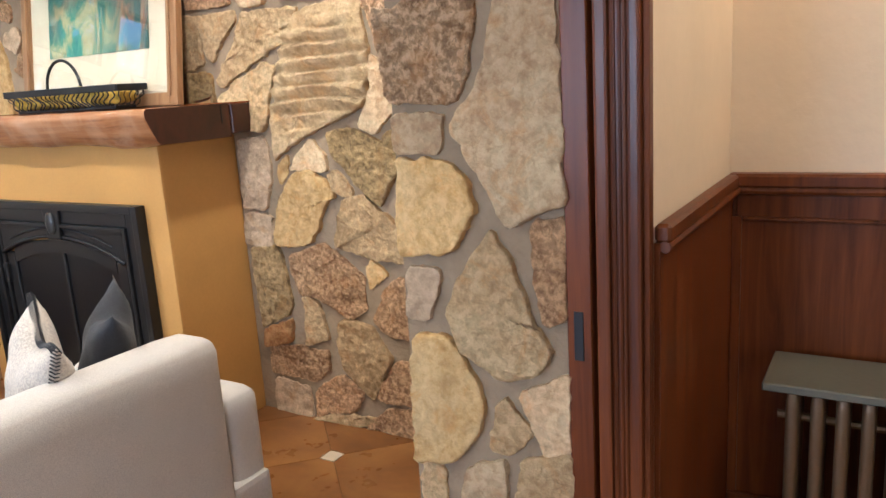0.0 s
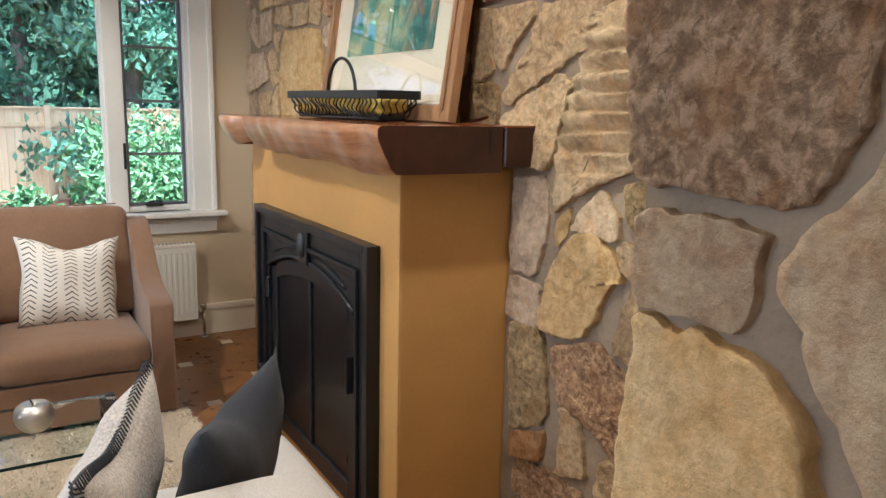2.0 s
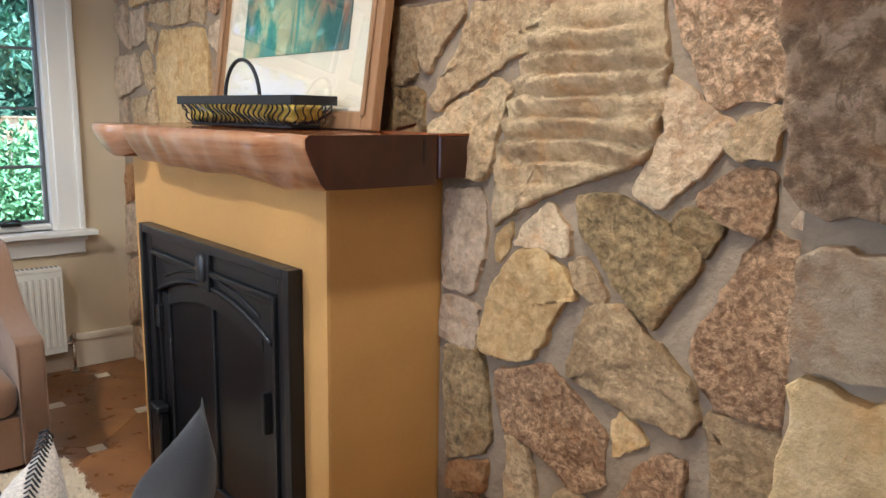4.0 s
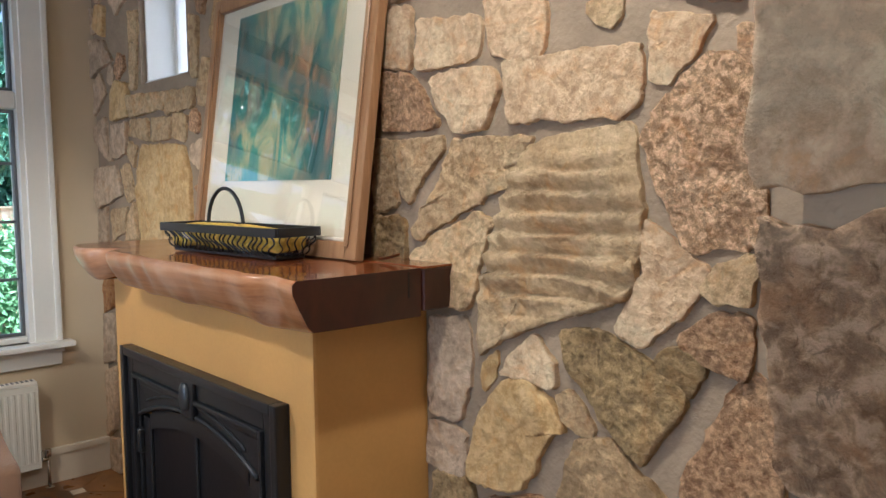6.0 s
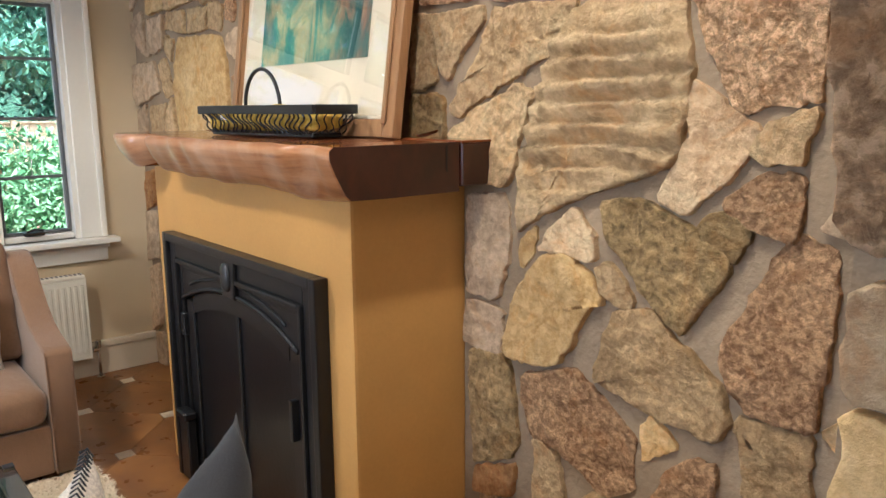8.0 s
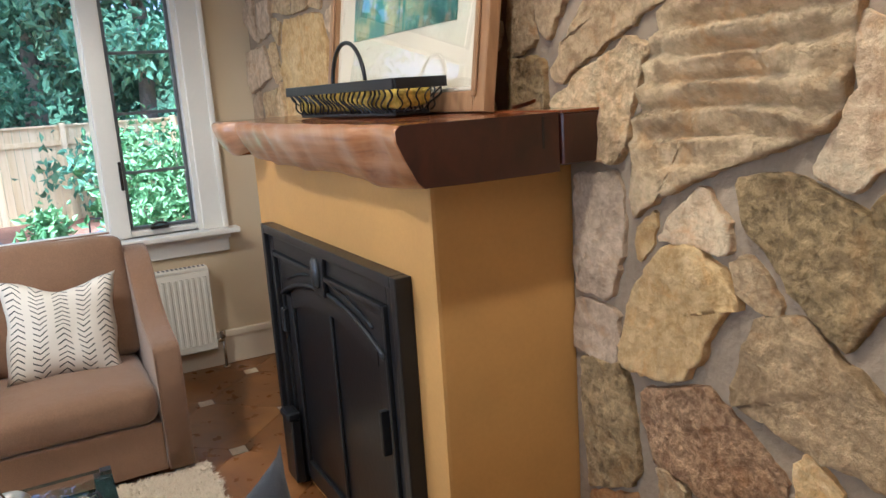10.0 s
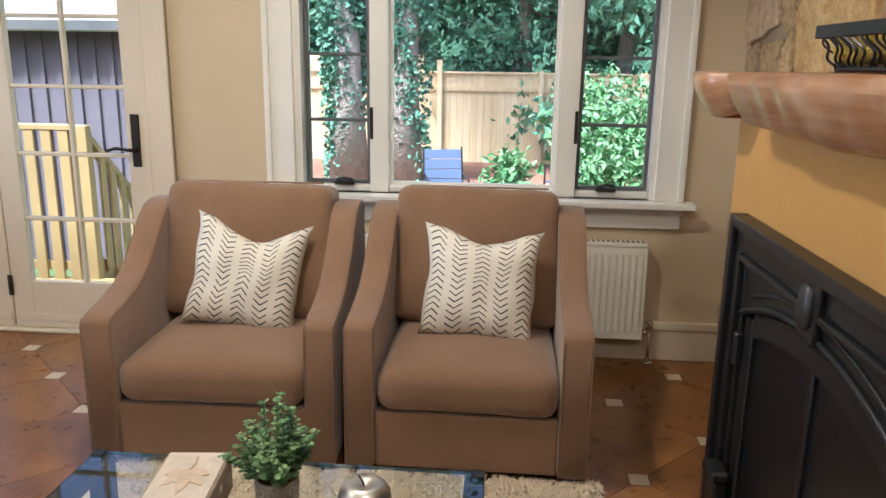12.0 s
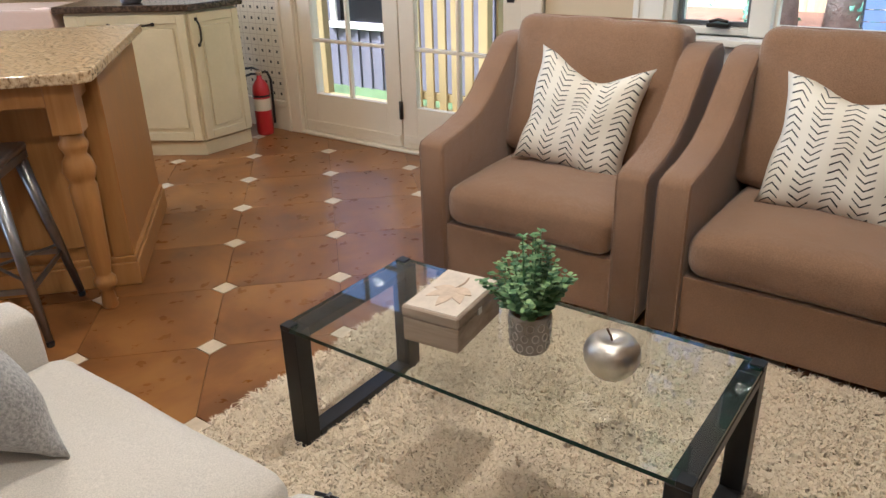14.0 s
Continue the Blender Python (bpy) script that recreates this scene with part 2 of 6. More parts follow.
TAUPE = fabric("taupe_brown_linen", (0.225, 0.128, 0.070), 260, 0.18, strength=0.5)
LIGHTGREY = fabric("pale_grey_linen", (0.52, 0.475, 0.415), 380)
CHARCOAL = fabric("charcoal_satin", (0.034, 0.035, 0.040), 300, sheen=0.1)
KNIT = fabric("oatmeal_knit", (0.52, 0.46, 0.38), 160, 0.2, strength=0.7, c2=(0.34, 0.31, 0.29))
BLACKYARN = fabric("black_yarn", (0.02, 0.02, 0.022), 200)
GREYKNIT = fabric("grey_tweed", (0.38, 0.37, 0.36), 140, 0.2, strength=0.7, c2=(0.2, 0.2, 0.2))


def chevron_mat():
    """White cotton printed with stacked black chevrons in stripes."""
    k = Nodes("chevron_cotton")
    uv = k.n.new("ShaderNodeTexCoord").outputs["UV"]
    sep = k.add("ShaderNodeSeparateXYZ", Vector=uv)
    w = k.noise(k.place(local=True), 90.0, 2)
    wob = k.math("MULTIPLY", k.math("SUBTRACT", w, 0.5), 0.10)
    u5 = k.math("MULTIPLY", sep.outputs[0], 5.0)
    f = k.math("FRACT", u5)
    turn = k.math("SUBTRACT", 1.0, k.math("MULTIPLY", k.math("MODULO", k.math("FLOOR", u5), 2.0), 2.0))
    a = k.math("MULTIPLY", k.math("ABSOLUTE", k.math("SUBTRACT", f, 0.5)), 2.0)
    s = k.math("FRACT", k.math("ADD", k.math("ADD", k.math("MULTIPLY", sep.outputs[1], 17.0), k.math("MULTIPLY", k.math("MULTIPLY", a, 1.25), turn)), wob))
    line = k.math("LESS_THAN", s, 0.22)
    band = k.math("LESS_THAN", a, 0.66)
    c = k.mix(k.math("MULTIPLY", line, band), (0.72, 0.66, 0.55, 1), (0.035, 0.033, 0.03, 1))
    return k.done(c, 0.9, 0, k.noise(k.place(local=True), 380.0, 2), 0.25, 0.004, spec=0.2, sheen=0.2)


CHEVRON = chevron_mat()


def floor_mat():
    k = Nodes("stained_concrete_tile")
    v = k.place(jitter=True)
    a, b = k.noise(v, 3.0, 4, 0.58, 0.5), k.noise(v, 12.0, 4, 0.55)
    c = k.ramp(a, (0.28, (0.095, 0.034, 0.011, 1)), (0.50, (0.215, 0.086, 0.023, 1)), (0.72, (0.360, 0.165, 0.044, 1)))
    c = k.mix(0.28, c, k.ramp(b, (0.30, (0.105, 0.044, 0.011, 1)), (0.72, (0.215, 0.100, 0.026, 1))))
    r = k.math("ADD", k.math("MULTIPLY", b, 0.20), 0.20)
    return k.done(c, r, 0, b, 0.05, 0.003, spec=0.36)


FLOOR = floor_mat()
GROUT = plain("dark_grout", (0.10, 0.045, 0.022), 0.7)
DOT = plain("cream_dot_tile", (0.56, 0.45, 0.31), 0.35, var=0.12, scale=20)


def granite(name, a, b, c, rough=0.12):
    k = Nodes(name)
    v = k.place()
    n1, n2 = k.noise(v, 60, 3, 0.7), k.noise(v, 18, 4, 0.6)
    col = k.ramp(n1, (0.38, rgb(a)), (0.48, rgb(b)), (0.62, rgb(c)))
    col = k.mix(k.math("MULTIPLY", n2, 0.5), col, rgb(b))
    return k.done(col, rough)


GRANITE = granite("beige_granite", (0.12, 0.07, 0.035), (0.46, 0.32, 0.17), (0.64, 0.50, 0.32))
DARKGRANITE = granite("dark_brown_granite", (0.015, 0.012, 0.010), (0.05, 0.032, 0.022), (0.13, 0.085, 0.055))


def backsplash_mat():
    """Small pale tiles with dark dots at their corners."""
    k = Nodes("dotted_tile")
    v = k.place()
    sep = k.add("ShaderNodeSeparateXYZ", Vector=v)
    fy = k.math("ABSOLUTE", k.math("SUBTRACT", k.math("FRACT", k.math("MULTIPLY", sep.outputs[1], 14.0)), 0.5))
    fz = k.math("ABSOLUTE", k.math("SUBTRACT", k.math("FRACT", k.math("MULTIPLY", sep.outputs[2], 14.0)), 0.5))
    dot = k.math("LESS_THAN", k.math("MAXIMUM", fy, fz), 0.13)
    joint = k.math("GREATER_THAN", k.math("MAXIMUM", fy, fz), 0.47)
    c = k.mix(dot, (0.56, 0.50, 0.38, 1), (0.05, 0.045, 0.04, 1))
    c = k.mix(joint, c, (0.40, 0.35, 0.27, 1))
    return k.done(c, 0.3)


BACKSPLASH = backsplash_mat()


def print_mat():
    """An abstract print in teal, green and rust strokes, teal partly painted garden reflection."""
    k = Nodes("abstract_print")
    v = k.place(1, 1, 0.45)
    a, b, c = k.noise(v, 5.5, 6, 0.65, 1.2), k.noise(v, 11.0, 5, 0.6, 0.8), k.noise(k.place(), 2.2, 3)
    col = k.ramp(a, (0.30, (0.015, 0.05, 0.045, 1)), (0.42, (0.03, 0.17, 0.16, 1)), (0.52, (0.08, 0.24, 0.17, 1)), (0.62, (0.42, 0.36, 0.18, 1)), (0.74, (0.20, 0.40, 0.42, 1)))
    rust = k.ramp(b, (0.45, (0.02, 0.06, 0.05, 1)), (0.60, (0.34, 0.13, 0.05, 1)), (0.72, (0.50, 0.40, 0.22, 1)))
    col = k.mix(k.ramp(c, (0.42, (0, 0, 0, 1)), (0.62, (0.8, 0.8, 0.8, 1))), col, rust)
    return k.done(col, 0.6)


PRINT = print_mat()
MAT = plain("cream_mat_board", (0.56, 0.49, 0.36), 0.8, var=0.03)
LEAFA = plain("eucalyptus_leaf", (0.085, 0.19, 0.075), 0.5, var=0.35, scale=40)
POT = plain("grey_cement_pot", (0.27, 0.235, 0.20), 0.85, var=0.15, scale=20)
POTRAISED = plain("pale_cement_relief", (0.42, 0.38, 0.33), 0.85, var=0.1, scale=20)
STEM = plain("brown_stem", (0.10, 0.06, 0.03), 0.7)
WHITEWASH = wood("whitewashed_wood", (0.22, 0.155, 0.105), (0.52, 0.43, 0.34), (14, 2, 30), 0.7)
WHITETOP = plain("white_distressed_paint", (0.56, 0.48, 0.39), 0.7, var=0.22, scale=14)
TANPAINT = plain("tan_leaf_paint", (0.52, 0.40, 0.29), 0.7, var=0.15, scale=30)
MOSS = plain("yellow_green_moss", (0.60, 0.42, 0.06), 0.95, var=0.5, scale=30, fine=90, strength=0.8, dist=0.02)
SOIL = plain("bark_mulch", (0.20, 0.10, 0.06), 0.95, var=0.3, scale=5, fine=40, strength=0.6, dist=0.02)
GRASS = plain("lawn", (0.060, 0.095, 0.030), 0.95, var=0.35, scale=2.5, fine=50, strength=0.6, dist=0.03)
WOODS = plain("far_woods", (0.05, 0.12, 0.07), 0.95, var=0.7, scale=1.6, fine=7, strength=0.8, dist=0.2)


def leaf_mat(name, a, b):
    k = Nodes(name)
    rnd = k.n.new("ShaderNodeNewGeometry").outputs["Random Per Island"]
    n = k.noise(k.place(), 1.3, 3)
    c = k.ramp(k.math("ADD", k.math("MULTIPLY", rnd, 0.5), k.math("MULTIPLY", n, 0.5)), (0.25, rgb(a)), (0.75, rgb(b)))
    return k.done(c, 0.55, spec=0.3)


CEDAR = leaf_mat("cedar_foliage", (0.045, 0.135, 0.085), (0.16, 0.34, 0.20))
IVY = leaf_mat("ivy_leaf", (0.05, 0.13, 0.085), (0.13, 0.27, 0.18))
SHRUB = leaf_mat("shrub_leaf", (0.06, 0.16, 0.06), (0.19, 0.34, 0.15))
PLANTLEAF = leaf_mat("plant_leaf", (0.040, 0.115, 0.045), (0.27, 0.40, 0.17))
RUGYARN = leaf_mat("shag_yarn", (0.70, 0.57, 0.40), (0.82, 0.71, 0.53))
RUGBASE = plain("rug_backing", (0.68, 0.57, 0.42), 0.95)


def fence_mat():
    k = Nodes("cedar_fence_board")
    v = k.place(9, 9, 0.7, jitter=True)
    a = k.noise(v, 1.0, 5, 0.6, 0.3)
    info = k.n.new("ShaderNodeObjectInfo").outputs["Random"]
    c = k.mix(info, k.ramp(a, (0.3, (0.50, 0.375, 0.195, 1)), (0.7, (0.64, 0.515, 0.310, 1))), k.ramp(a, (0.3, (0.57, 0.445, 0.250, 1)), (0.7, (0.69, 0.585, 0.385, 1))))
    return k.done(c, 0.8, 0, a, 0.2, 0.006)


FENCE = fence_mat()


def glass_mat(name, tint=(1, 1, 1), gloss=1.0, ior=1.5):
    """A clear pane: see-through, with a mirror's gloss by its Fresnel."""
    m = bpy.data.materials.new(name)
    m.use_nodes = True
    n, l = m.node_tree.nodes, m.node_tree.links
    n.remove(n["Principled BSDF"])
    t, g, mx, f = n.new("ShaderNodeBsdfTransparent"), n.new("ShaderNodeBsdfGlossy"), n.new("ShaderNodeMixShader"), n.new("ShaderNodeFresnel")
    t.inputs[0].default_value = (*tint, 1)
    g.inputs[0].default_value = (gloss, gloss, gloss, 1)
    g.inputs["Roughness"].default_value = 0.0
    f.inputs[0].default_value = ior
    l.new(f.outputs[0], mx.inputs[0]), l.new(t.outputs[0], mx.inputs[1]), l.new(g.outputs[0], mx.inputs[2])
    l.new(mx.outputs[0], n["Material Output"].inputs[0])
    return m


GLASS = glass_mat("clear_glass")
PICGLASS = glass_mat("picture_glass", ior=1.9)
CLEAR = bpy.data.materials.new("clear_back_of_glass")
CLEAR.use_nodes = True
CLEAR.node_tree.nodes.remove(CLEAR.node_tree.nodes["Principled BSDF"])
clear_node = CLEAR.node_tree.nodes.new("ShaderNodeBsdfTransparent")
CLEAR.node_tree.links.new(clear_node.outputs[0], CLEAR.node_tree.nodes["Material Output"].inputs[0])
TABLEGLASS = glass_mat("table_glass", (0.92, 0.96, 0.94), ior=1.65)
GREENEDGE = plain("green_glass_edge", (0.008, 0.028, 0.022), 0.1, var=0.1)
FIREGLASS = plain("dark_fire_glass", (0.008, 0.008, 0.009), 0.30, var=0.1, spec=0.3)
PEWTER = plain("pewter_oval", (0.05, 0.05, 0.05), 0.35, 0.6)
LAMPGLOW = bpy.data.materials.new("lamp_glow")
LAMPGLOW.use_nodes = True
LAMPGLOW.node_tree.nodes["Principled BSDF"].inputs["Emission Color"].default_value = (1.0, 0.8, 0.55, 1)
LAMPGLOW.node_tree.nodes["Principled BSDF"].inputs["Emission Strength"].default_value = 12


# ---- builders ----
def mesh_of(name, bm, material, smooth=False):
    data = bpy.data.meshes.new(name)
    bm.normal_update()
    bm.to_mesh(data)
    bm.free()
    for m in (material if isinstance(material, (list, tuple)) else [material]):
        data.materials.append(m)
    if smooth:
        for p in data.polygons:
            p.use_smooth = True
    return data


def part(name, bm, material, parent=None, label="", smooth=False):
    ob = new(name, mesh_of(name, bm, material, smooth))
    if parent is not None:
        ob.parent = parent
    if label:
        ob["label"] = label
    return ob


def thing(name, m, label, category, group="", kind=""):
    ob = new(name)
    ob.matrix_world = m
    ob.empty_display_size = 0.1
    return tagged(ob, label, category, group, kind)


def structure(name, bm, material, label="", category="", smooth=False):
    return tagged(part(name, bm, material, None, "", smooth), label, category, "", "structure")


def box(x0, x1, y0, y1, z0, z1, bevel=0.0, bm=None, seg=1):
    own = bm is None
    bm = bm or bmesh.new()
    made = bmesh.ops.create_cube(bm, size=1.0)["verts"]
    for v in made:
        v.co = Vector(((x0 + x1) / 2 + v.co.x * (x1 - x0), (y0 + y1) / 2 + v.co.y * (y1 - y0), (z0 + z1) / 2 + v.co.z * (z1 - z0)))
    if bevel:
        edges = list({e for v in made for e in v.link_edges})
        bmesh.ops.bevel(bm, geom=edges, offset=bevel, segments=seg, affect="EDGES", profile=0.7)
    return bm


def sheet(bm, axis, sign):
    """Glass in bm: its one broad face takes the first material, the rest the clear one."""
    bm.normal_update()
    for f in bm.faces:
        f.material_index = 0 if f.normal[axis] * sign > 0.5 else 1
    return bm


def prism(points, lo, hi, axis="z", bevel=0.0, seg=2, bm=None):
    """A polygon drawn in the other two axes, drawn out along axis from lo to hi."""
    bm = bm or bmesh.new()

    def at(p, h):
        return {"z": (p[0], p[1], h), "y": (p[0], h, p[1]), "x": (h, p[0], p[1])}[axis]

    a, b = [bm.verts.new(at(p, lo)) for p in points], [bm.verts.new(at(p, hi)) for p in points]
    n = len(points)
    faces = [bm.faces.new(a), bm.faces.new(b)]
    for i in range(n):
        faces.append(bm.faces.new((a[i], a[(i + 1) % n], b[(i + 1) % n], b[i])))
    bmesh.ops.recalc_face_normals(bm, faces=faces)
    if bevel:
        rim = list({e for f in faces[:2] for e in f.edges})
        bmesh.ops.bevel(bm, geom=rim, offset=bevel, segments=seg, affect="EDGES", profile=0.6)
    return bm


def tube(points, r, n=8, closed=False, bm=None):
    bm = bm or bmesh.new()
    pts = [Vector(p) for p in points]
    rings, m = [], len(pts)
    side = None
    for i, p in enumerate(pts):
        a = pts[(i - 1) % m] if closed or i else p
        b = pts[(i + 1) % m] if closed or i < m - 1 else p
        d = (b - a).normalized()
        if side is None:
            side = d.orthogonal().normalized()
        side = (side - d * side.dot(d)).normalized()
        up = d.cross(side)
        rr = r(i / max(1, m - 1)) if callable(r) else r
        rings.append([bm.verts.new(p + (side * math.cos(2 * math.pi * j / n) + up * math.sin(2 * math.pi * j / n)) * rr) for j in range(n)])
    for i in range(m if closed else m - 1):
        a, b = rings[i], rings[(i + 1) % m]
        for j in range(n):
            bm.faces.new((a[j], a[(j + 1) % n], b[(j + 1) % n], b[j]))
    if not closed:
        bm.faces.new(rings[0][::-1])
        bm.faces.new(rings[-1])
    return bm


def lathe(profile, n=24, bm=None, centre=(0, 0, 0)):
    """profile: pairs of radius and height, from below upwards."""
    bm = bm or bmesh.new()
    cx, cy, cz = centre
    rings = [[bm.verts.new((cx + r * math.cos(2 * math.pi * j / n), cy + r * math.sin(2 * math.pi * j / n), cz + z)) for j in range(n)] for r, z in profile]
    for a, b in zip(rings, rings[1:]):
        for j in range(n):
            bm.faces.new((a[j], a[(j + 1) % n], b[(j + 1) % n], b[j]))
    bm.faces.new(rings[0][::-1])
    bm.faces.new(rings[-1])
    return bm


def cushion(sx, sy, sz, r=0.04, n=10, puff=0.0, centre=(0, 0, 0), wob=0.0, bm=None):
    """A rounded block, fuller in the middle of its top and bottom."""
    bm = bm or bmesh.new()
    hx, hy, hz = sx / 2, sy / 2, sz / 2
    r = min(r, hx * 0.95, hy * 0.95, hz * 0.95)
    seen = {}

    def vert(p):
        key = tuple(round(c, 5) for c in p)
        if key not in seen:
            q = Vector((p[0] * hx, p[1] * hy, p[2] * hz))
            core = Vector((max(-hx + r, min(hx - r, q.x)), max(-hy + r, min(hy - r, q.y)), max(-hz + r, min(hz - r, q.z))))
            d = q - core
            if d.length > 1e-6:
                q = core + d.normalized() * r
            q.z += puff * (1 - p[0] ** 2) * (1 - p[1] ** 2) * (1 if p[2] > 0 else -0.3) * abs(p[2])
            if wob:
                q += noise.noise_vector(q * 7 + Vector(centre)) * wob
            seen[key] = bm.verts.new(q + Vector(centre))
        return seen[key]

    steps = [math.sin(math.pi / 2 * (2 * i / n - 1)) for i in range(n + 1)]
    for ax in range(3):
        for s in (-1, 1):
            for i in range(n):
                for j in range(n):
                    quad = []
                    for a, b in ((i, j), (i + 1, j), (i + 1, j + 1), (i, j + 1)):
                        p = [0, 0, 0]
                        p[ax], p[(ax + 1) % 3], p[(ax + 2) % 3] = s, steps[a], steps[b]
                        quad.append(vert(p))
                    bm.faces.new(quad if s > 0 else quad[::-1])
    return bm


def pillow(w, h, t, dent=0.0, n=18, seed=0):
    """A throw pillow standing in its own x, z plane, y its thickness, base at z = 0, with a map for its print."""
    bm = bmesh.new()
    uv = bm.loops.layers.uv.new("UVMap")
    grid = {}
    for side in (-1, 1):
        for i in range(n + 1):
            for j in range(n + 1):
                u, v = 2 * i / n - 1, 2 * j / n - 1
                if side == 1 and (i in (0, n) or j in (0, n)):
                    grid[side, i, j] = grid[-1, i, j]
                    continue
                full = max(0.0, (1 - abs(u) ** 2.6) * (1 - abs(v) ** 2.6)) ** 0.55
                x = u * w / 2 * (1 - 0.10 * (1 - v * v) ** 0.6)
                z = h / 2 + v * h / 2 * (1 - 0.10 * (1 - u * u) ** 0.6)
                if v > 0:
                    z -= dent * 0.85 * (0.5 + 0.5 * math.cos(math.pi * u)) ** 1.3 * v
                y = side * t / 2 * full
                q = Vector((x, y, z))
                q += noise.noise_vector(q * 9 + Vector((seed, 0, 0))) * 0.014
                grid[side, i, j] = bm.verts.new(q)
    for side in (-1, 1):
        for i in range(n):
            for j in range(n):
                keys = [(i, j), (i + 1, j), (i + 1, j + 1), (i, j + 1)]
                if side == 1:
                    keys = keys[::-1]
                f = bm.faces.new([grid[side, a, b] for a, b in keys])
                for loop, (a, b) in zip(f.loops, keys):
                    loop[uv].uv = (a / n, b / n)
    return bm


def leaves(count, where, size, seed, aspect=0.6, droop=0.0):
    """Many small bent leaves as one mesh; where(rng) gives a place."""
    rng = np.random.default_rng(seed)
    verts, faces = [], []
    for k in range(count):
        p = where(rng)
        d = rng.normal(size=3)
        d[2] -= droop
        d /= np.linalg.norm(d)
        s = np.cross(d, rng.normal(size=3))
        s /= np.linalg.norm(s)
        L = size * rng.uniform(0.6, 1.3)
        nrm = np.cross(d, s) * L * 0.15
        b = len(verts)
        verts += [tuple(p), tuple(p + d * L * 0.5 + s * L * aspect / 2 + nrm), tuple(p + d * L), tuple(p + d * L * 0.5 - s * L * aspect / 2 + nrm)]
        faces += [(b, b + 1, b + 2), (b, b + 2, b + 3)]
    return verts, faces


def raw(name, verts, faces, material, parent=None, label=""):
    data = bpy.data.meshes.new(name)
    data.from_pydata(verts, [], faces)
    data.materials.append(material)
    ob = new(name, data)
    if parent is not None:
        ob.parent = parent
    if label:
        ob["label"] = label
    return ob


# ---- structure ----
WX, NY, PY = -4.96, 3.26, 2.305      # window wall, stone wall and pier faces (mortar)
TOP = 3.0
SOUTH = -4.2

structure("floor", box(WX - 0.15, EAST, SOUTH, NY + 0.1, -0.15, -0.005), GROUT, "dark joints under the stained tile floor", "floor")
structure("ceiling", box(WX - 0.2, EAST + 0.2, SOUTH - 0.2, NY + 0.6, TOP, TOP + 0.2), CEIL, "plain white ceiling", "ceiling")


def wall_with_holes(name, axis, face, back, a0, a1, z0, z1, holes, material, label):
    """A wall in pieces round its openings (a_lo, a_hi, z_lo, z_hi), butted end to end."""
    bm = bmesh.new()
    lo, hi = min(face, back), max(face, back)

    def piece(p, q, r, s):
        if q - p > 1e-4 and s - r > 1e-4:
            if axis == "x":
                box(lo, hi, p, q, r, s, bm=bm)
            else:
                box(p, q, lo, hi, r, s, bm=bm)

    cur = a0
    for h0, h1, v0, v1 in sorted(holes):
        piece(cur, h0, z0, z1)
        piece(h0, h1, z0, v0)
        piece(h0, h1, v1, z1)
        cur = h1
    piece(cur, a1, z0, z1)
    return structure(name, bm, material, label, "wall")


WIN = (1.06, 2.87, 0.83, 2.74)
DOOR = (-1.42, 0.31, 0.0, 2.16)
wall_west = wall_with_holes("wall_west", "x", WX, WX - 0.2, SOUTH, NY, 0, TOP, [WIN, DOOR], CREAM, "cream painted wall with window and glazed doors")
NICHE = (-4.27, -3.72, 2.235, 2.85)
wall_north = wall_with_holes("wall_north", "y", NY, NY + 0.32, WX - 0.2, -0.5, 0, TOP, [NICHE], MORTAR, "wall of uneven natural stones set in grey mortar")
wall_pier = structure("wall_pier", box(-0.535, -0.095, PY, NY + 0.32, 0, TOP), MORTAR, "stone pier beside the dark wooden door casing", "wall")
wall_east = wall_with_holes("wall_east", "x", EAST, EAST + 0.2, SOUTH, NY + 0.3, 0, TOP, [(-3.2, -1.4, 0.8, 2.3)], CREAM, "cream painted wall with a wide opening")
# unseen opening, added for the south fill daylight
wall_south = wall_with_holes("wall_south", "y", SOUTH, SOUTH - 0.2, WX - 0.2, EAST, 0, TOP, [(-3.3, -1.1, 1.0, 2.3)], CREAM, "cream painted wall with a wide opening")
wall_hall_front = structure("wall_hall_front", box(1.2, EAST, PY, PY + 0.1, 0, TOP), HALLPLASTER, "cream plaster wall beside the hall opening", "wall")
structure("wall_hall_head", box(-0.095, 1.2, PY + 0.005, PY + 0.1, 2.2, TOP), HALLPLASTER, "cream plaster over the hall opening", "wall")
wall_hall_back = structure("wall_hall_back", box(0.087, EAST, 3.19, 3.39, 0, TOP), HALLPLASTER, "cream textured plaster wall over wainscot", "wall")
wall_hall_side = structure("wall_hall_side", box(-0.030, 0.087, PY + 0.0315, 3.39, 0, TOP), HALLPLASTER, "cream textured plaster wall over wainscot", "wall")
structure("backsplash", box(WX, WX + 0.008, -3.2, -1.545, 0.0, 1.5), BACKSPLASH, "pale tiles with small dark dots", "tiles")

# wainscot of the hall
wains = thing("wainscot", pose(0, 0, 0), "reddish mahogany wainscot with framed panels", "wainscot", kind="structure")
part("panel_field", box(0.102, EAST, 3.172, 3.188, 0, 1.13), REDWOOD, wains)
part("panel_field", box(0.089, 0.102, 2.337, 3.172, 0, 1.13), REDWOOD, wains)
part("cap_rail", box(0.089, EAST, 3.135, 3.19, 1.13, 1.172, 0.008), REDWOOD, wains)
part("cap_rail", box(0.089, 0.125, 2.337, 3.135, 1.13, 1.172, 0.008), REDWOOD, wains)
part("top_rail", box(0.115, EAST, 3.158, 3.172, 1.04, 1.13, 0.003), REDWOOD, wains)
part("cove", tube([(0.12, 3.15, 1.122), (EAST, 3.15, 1.122)], 0.013), REDWOOD, wains)
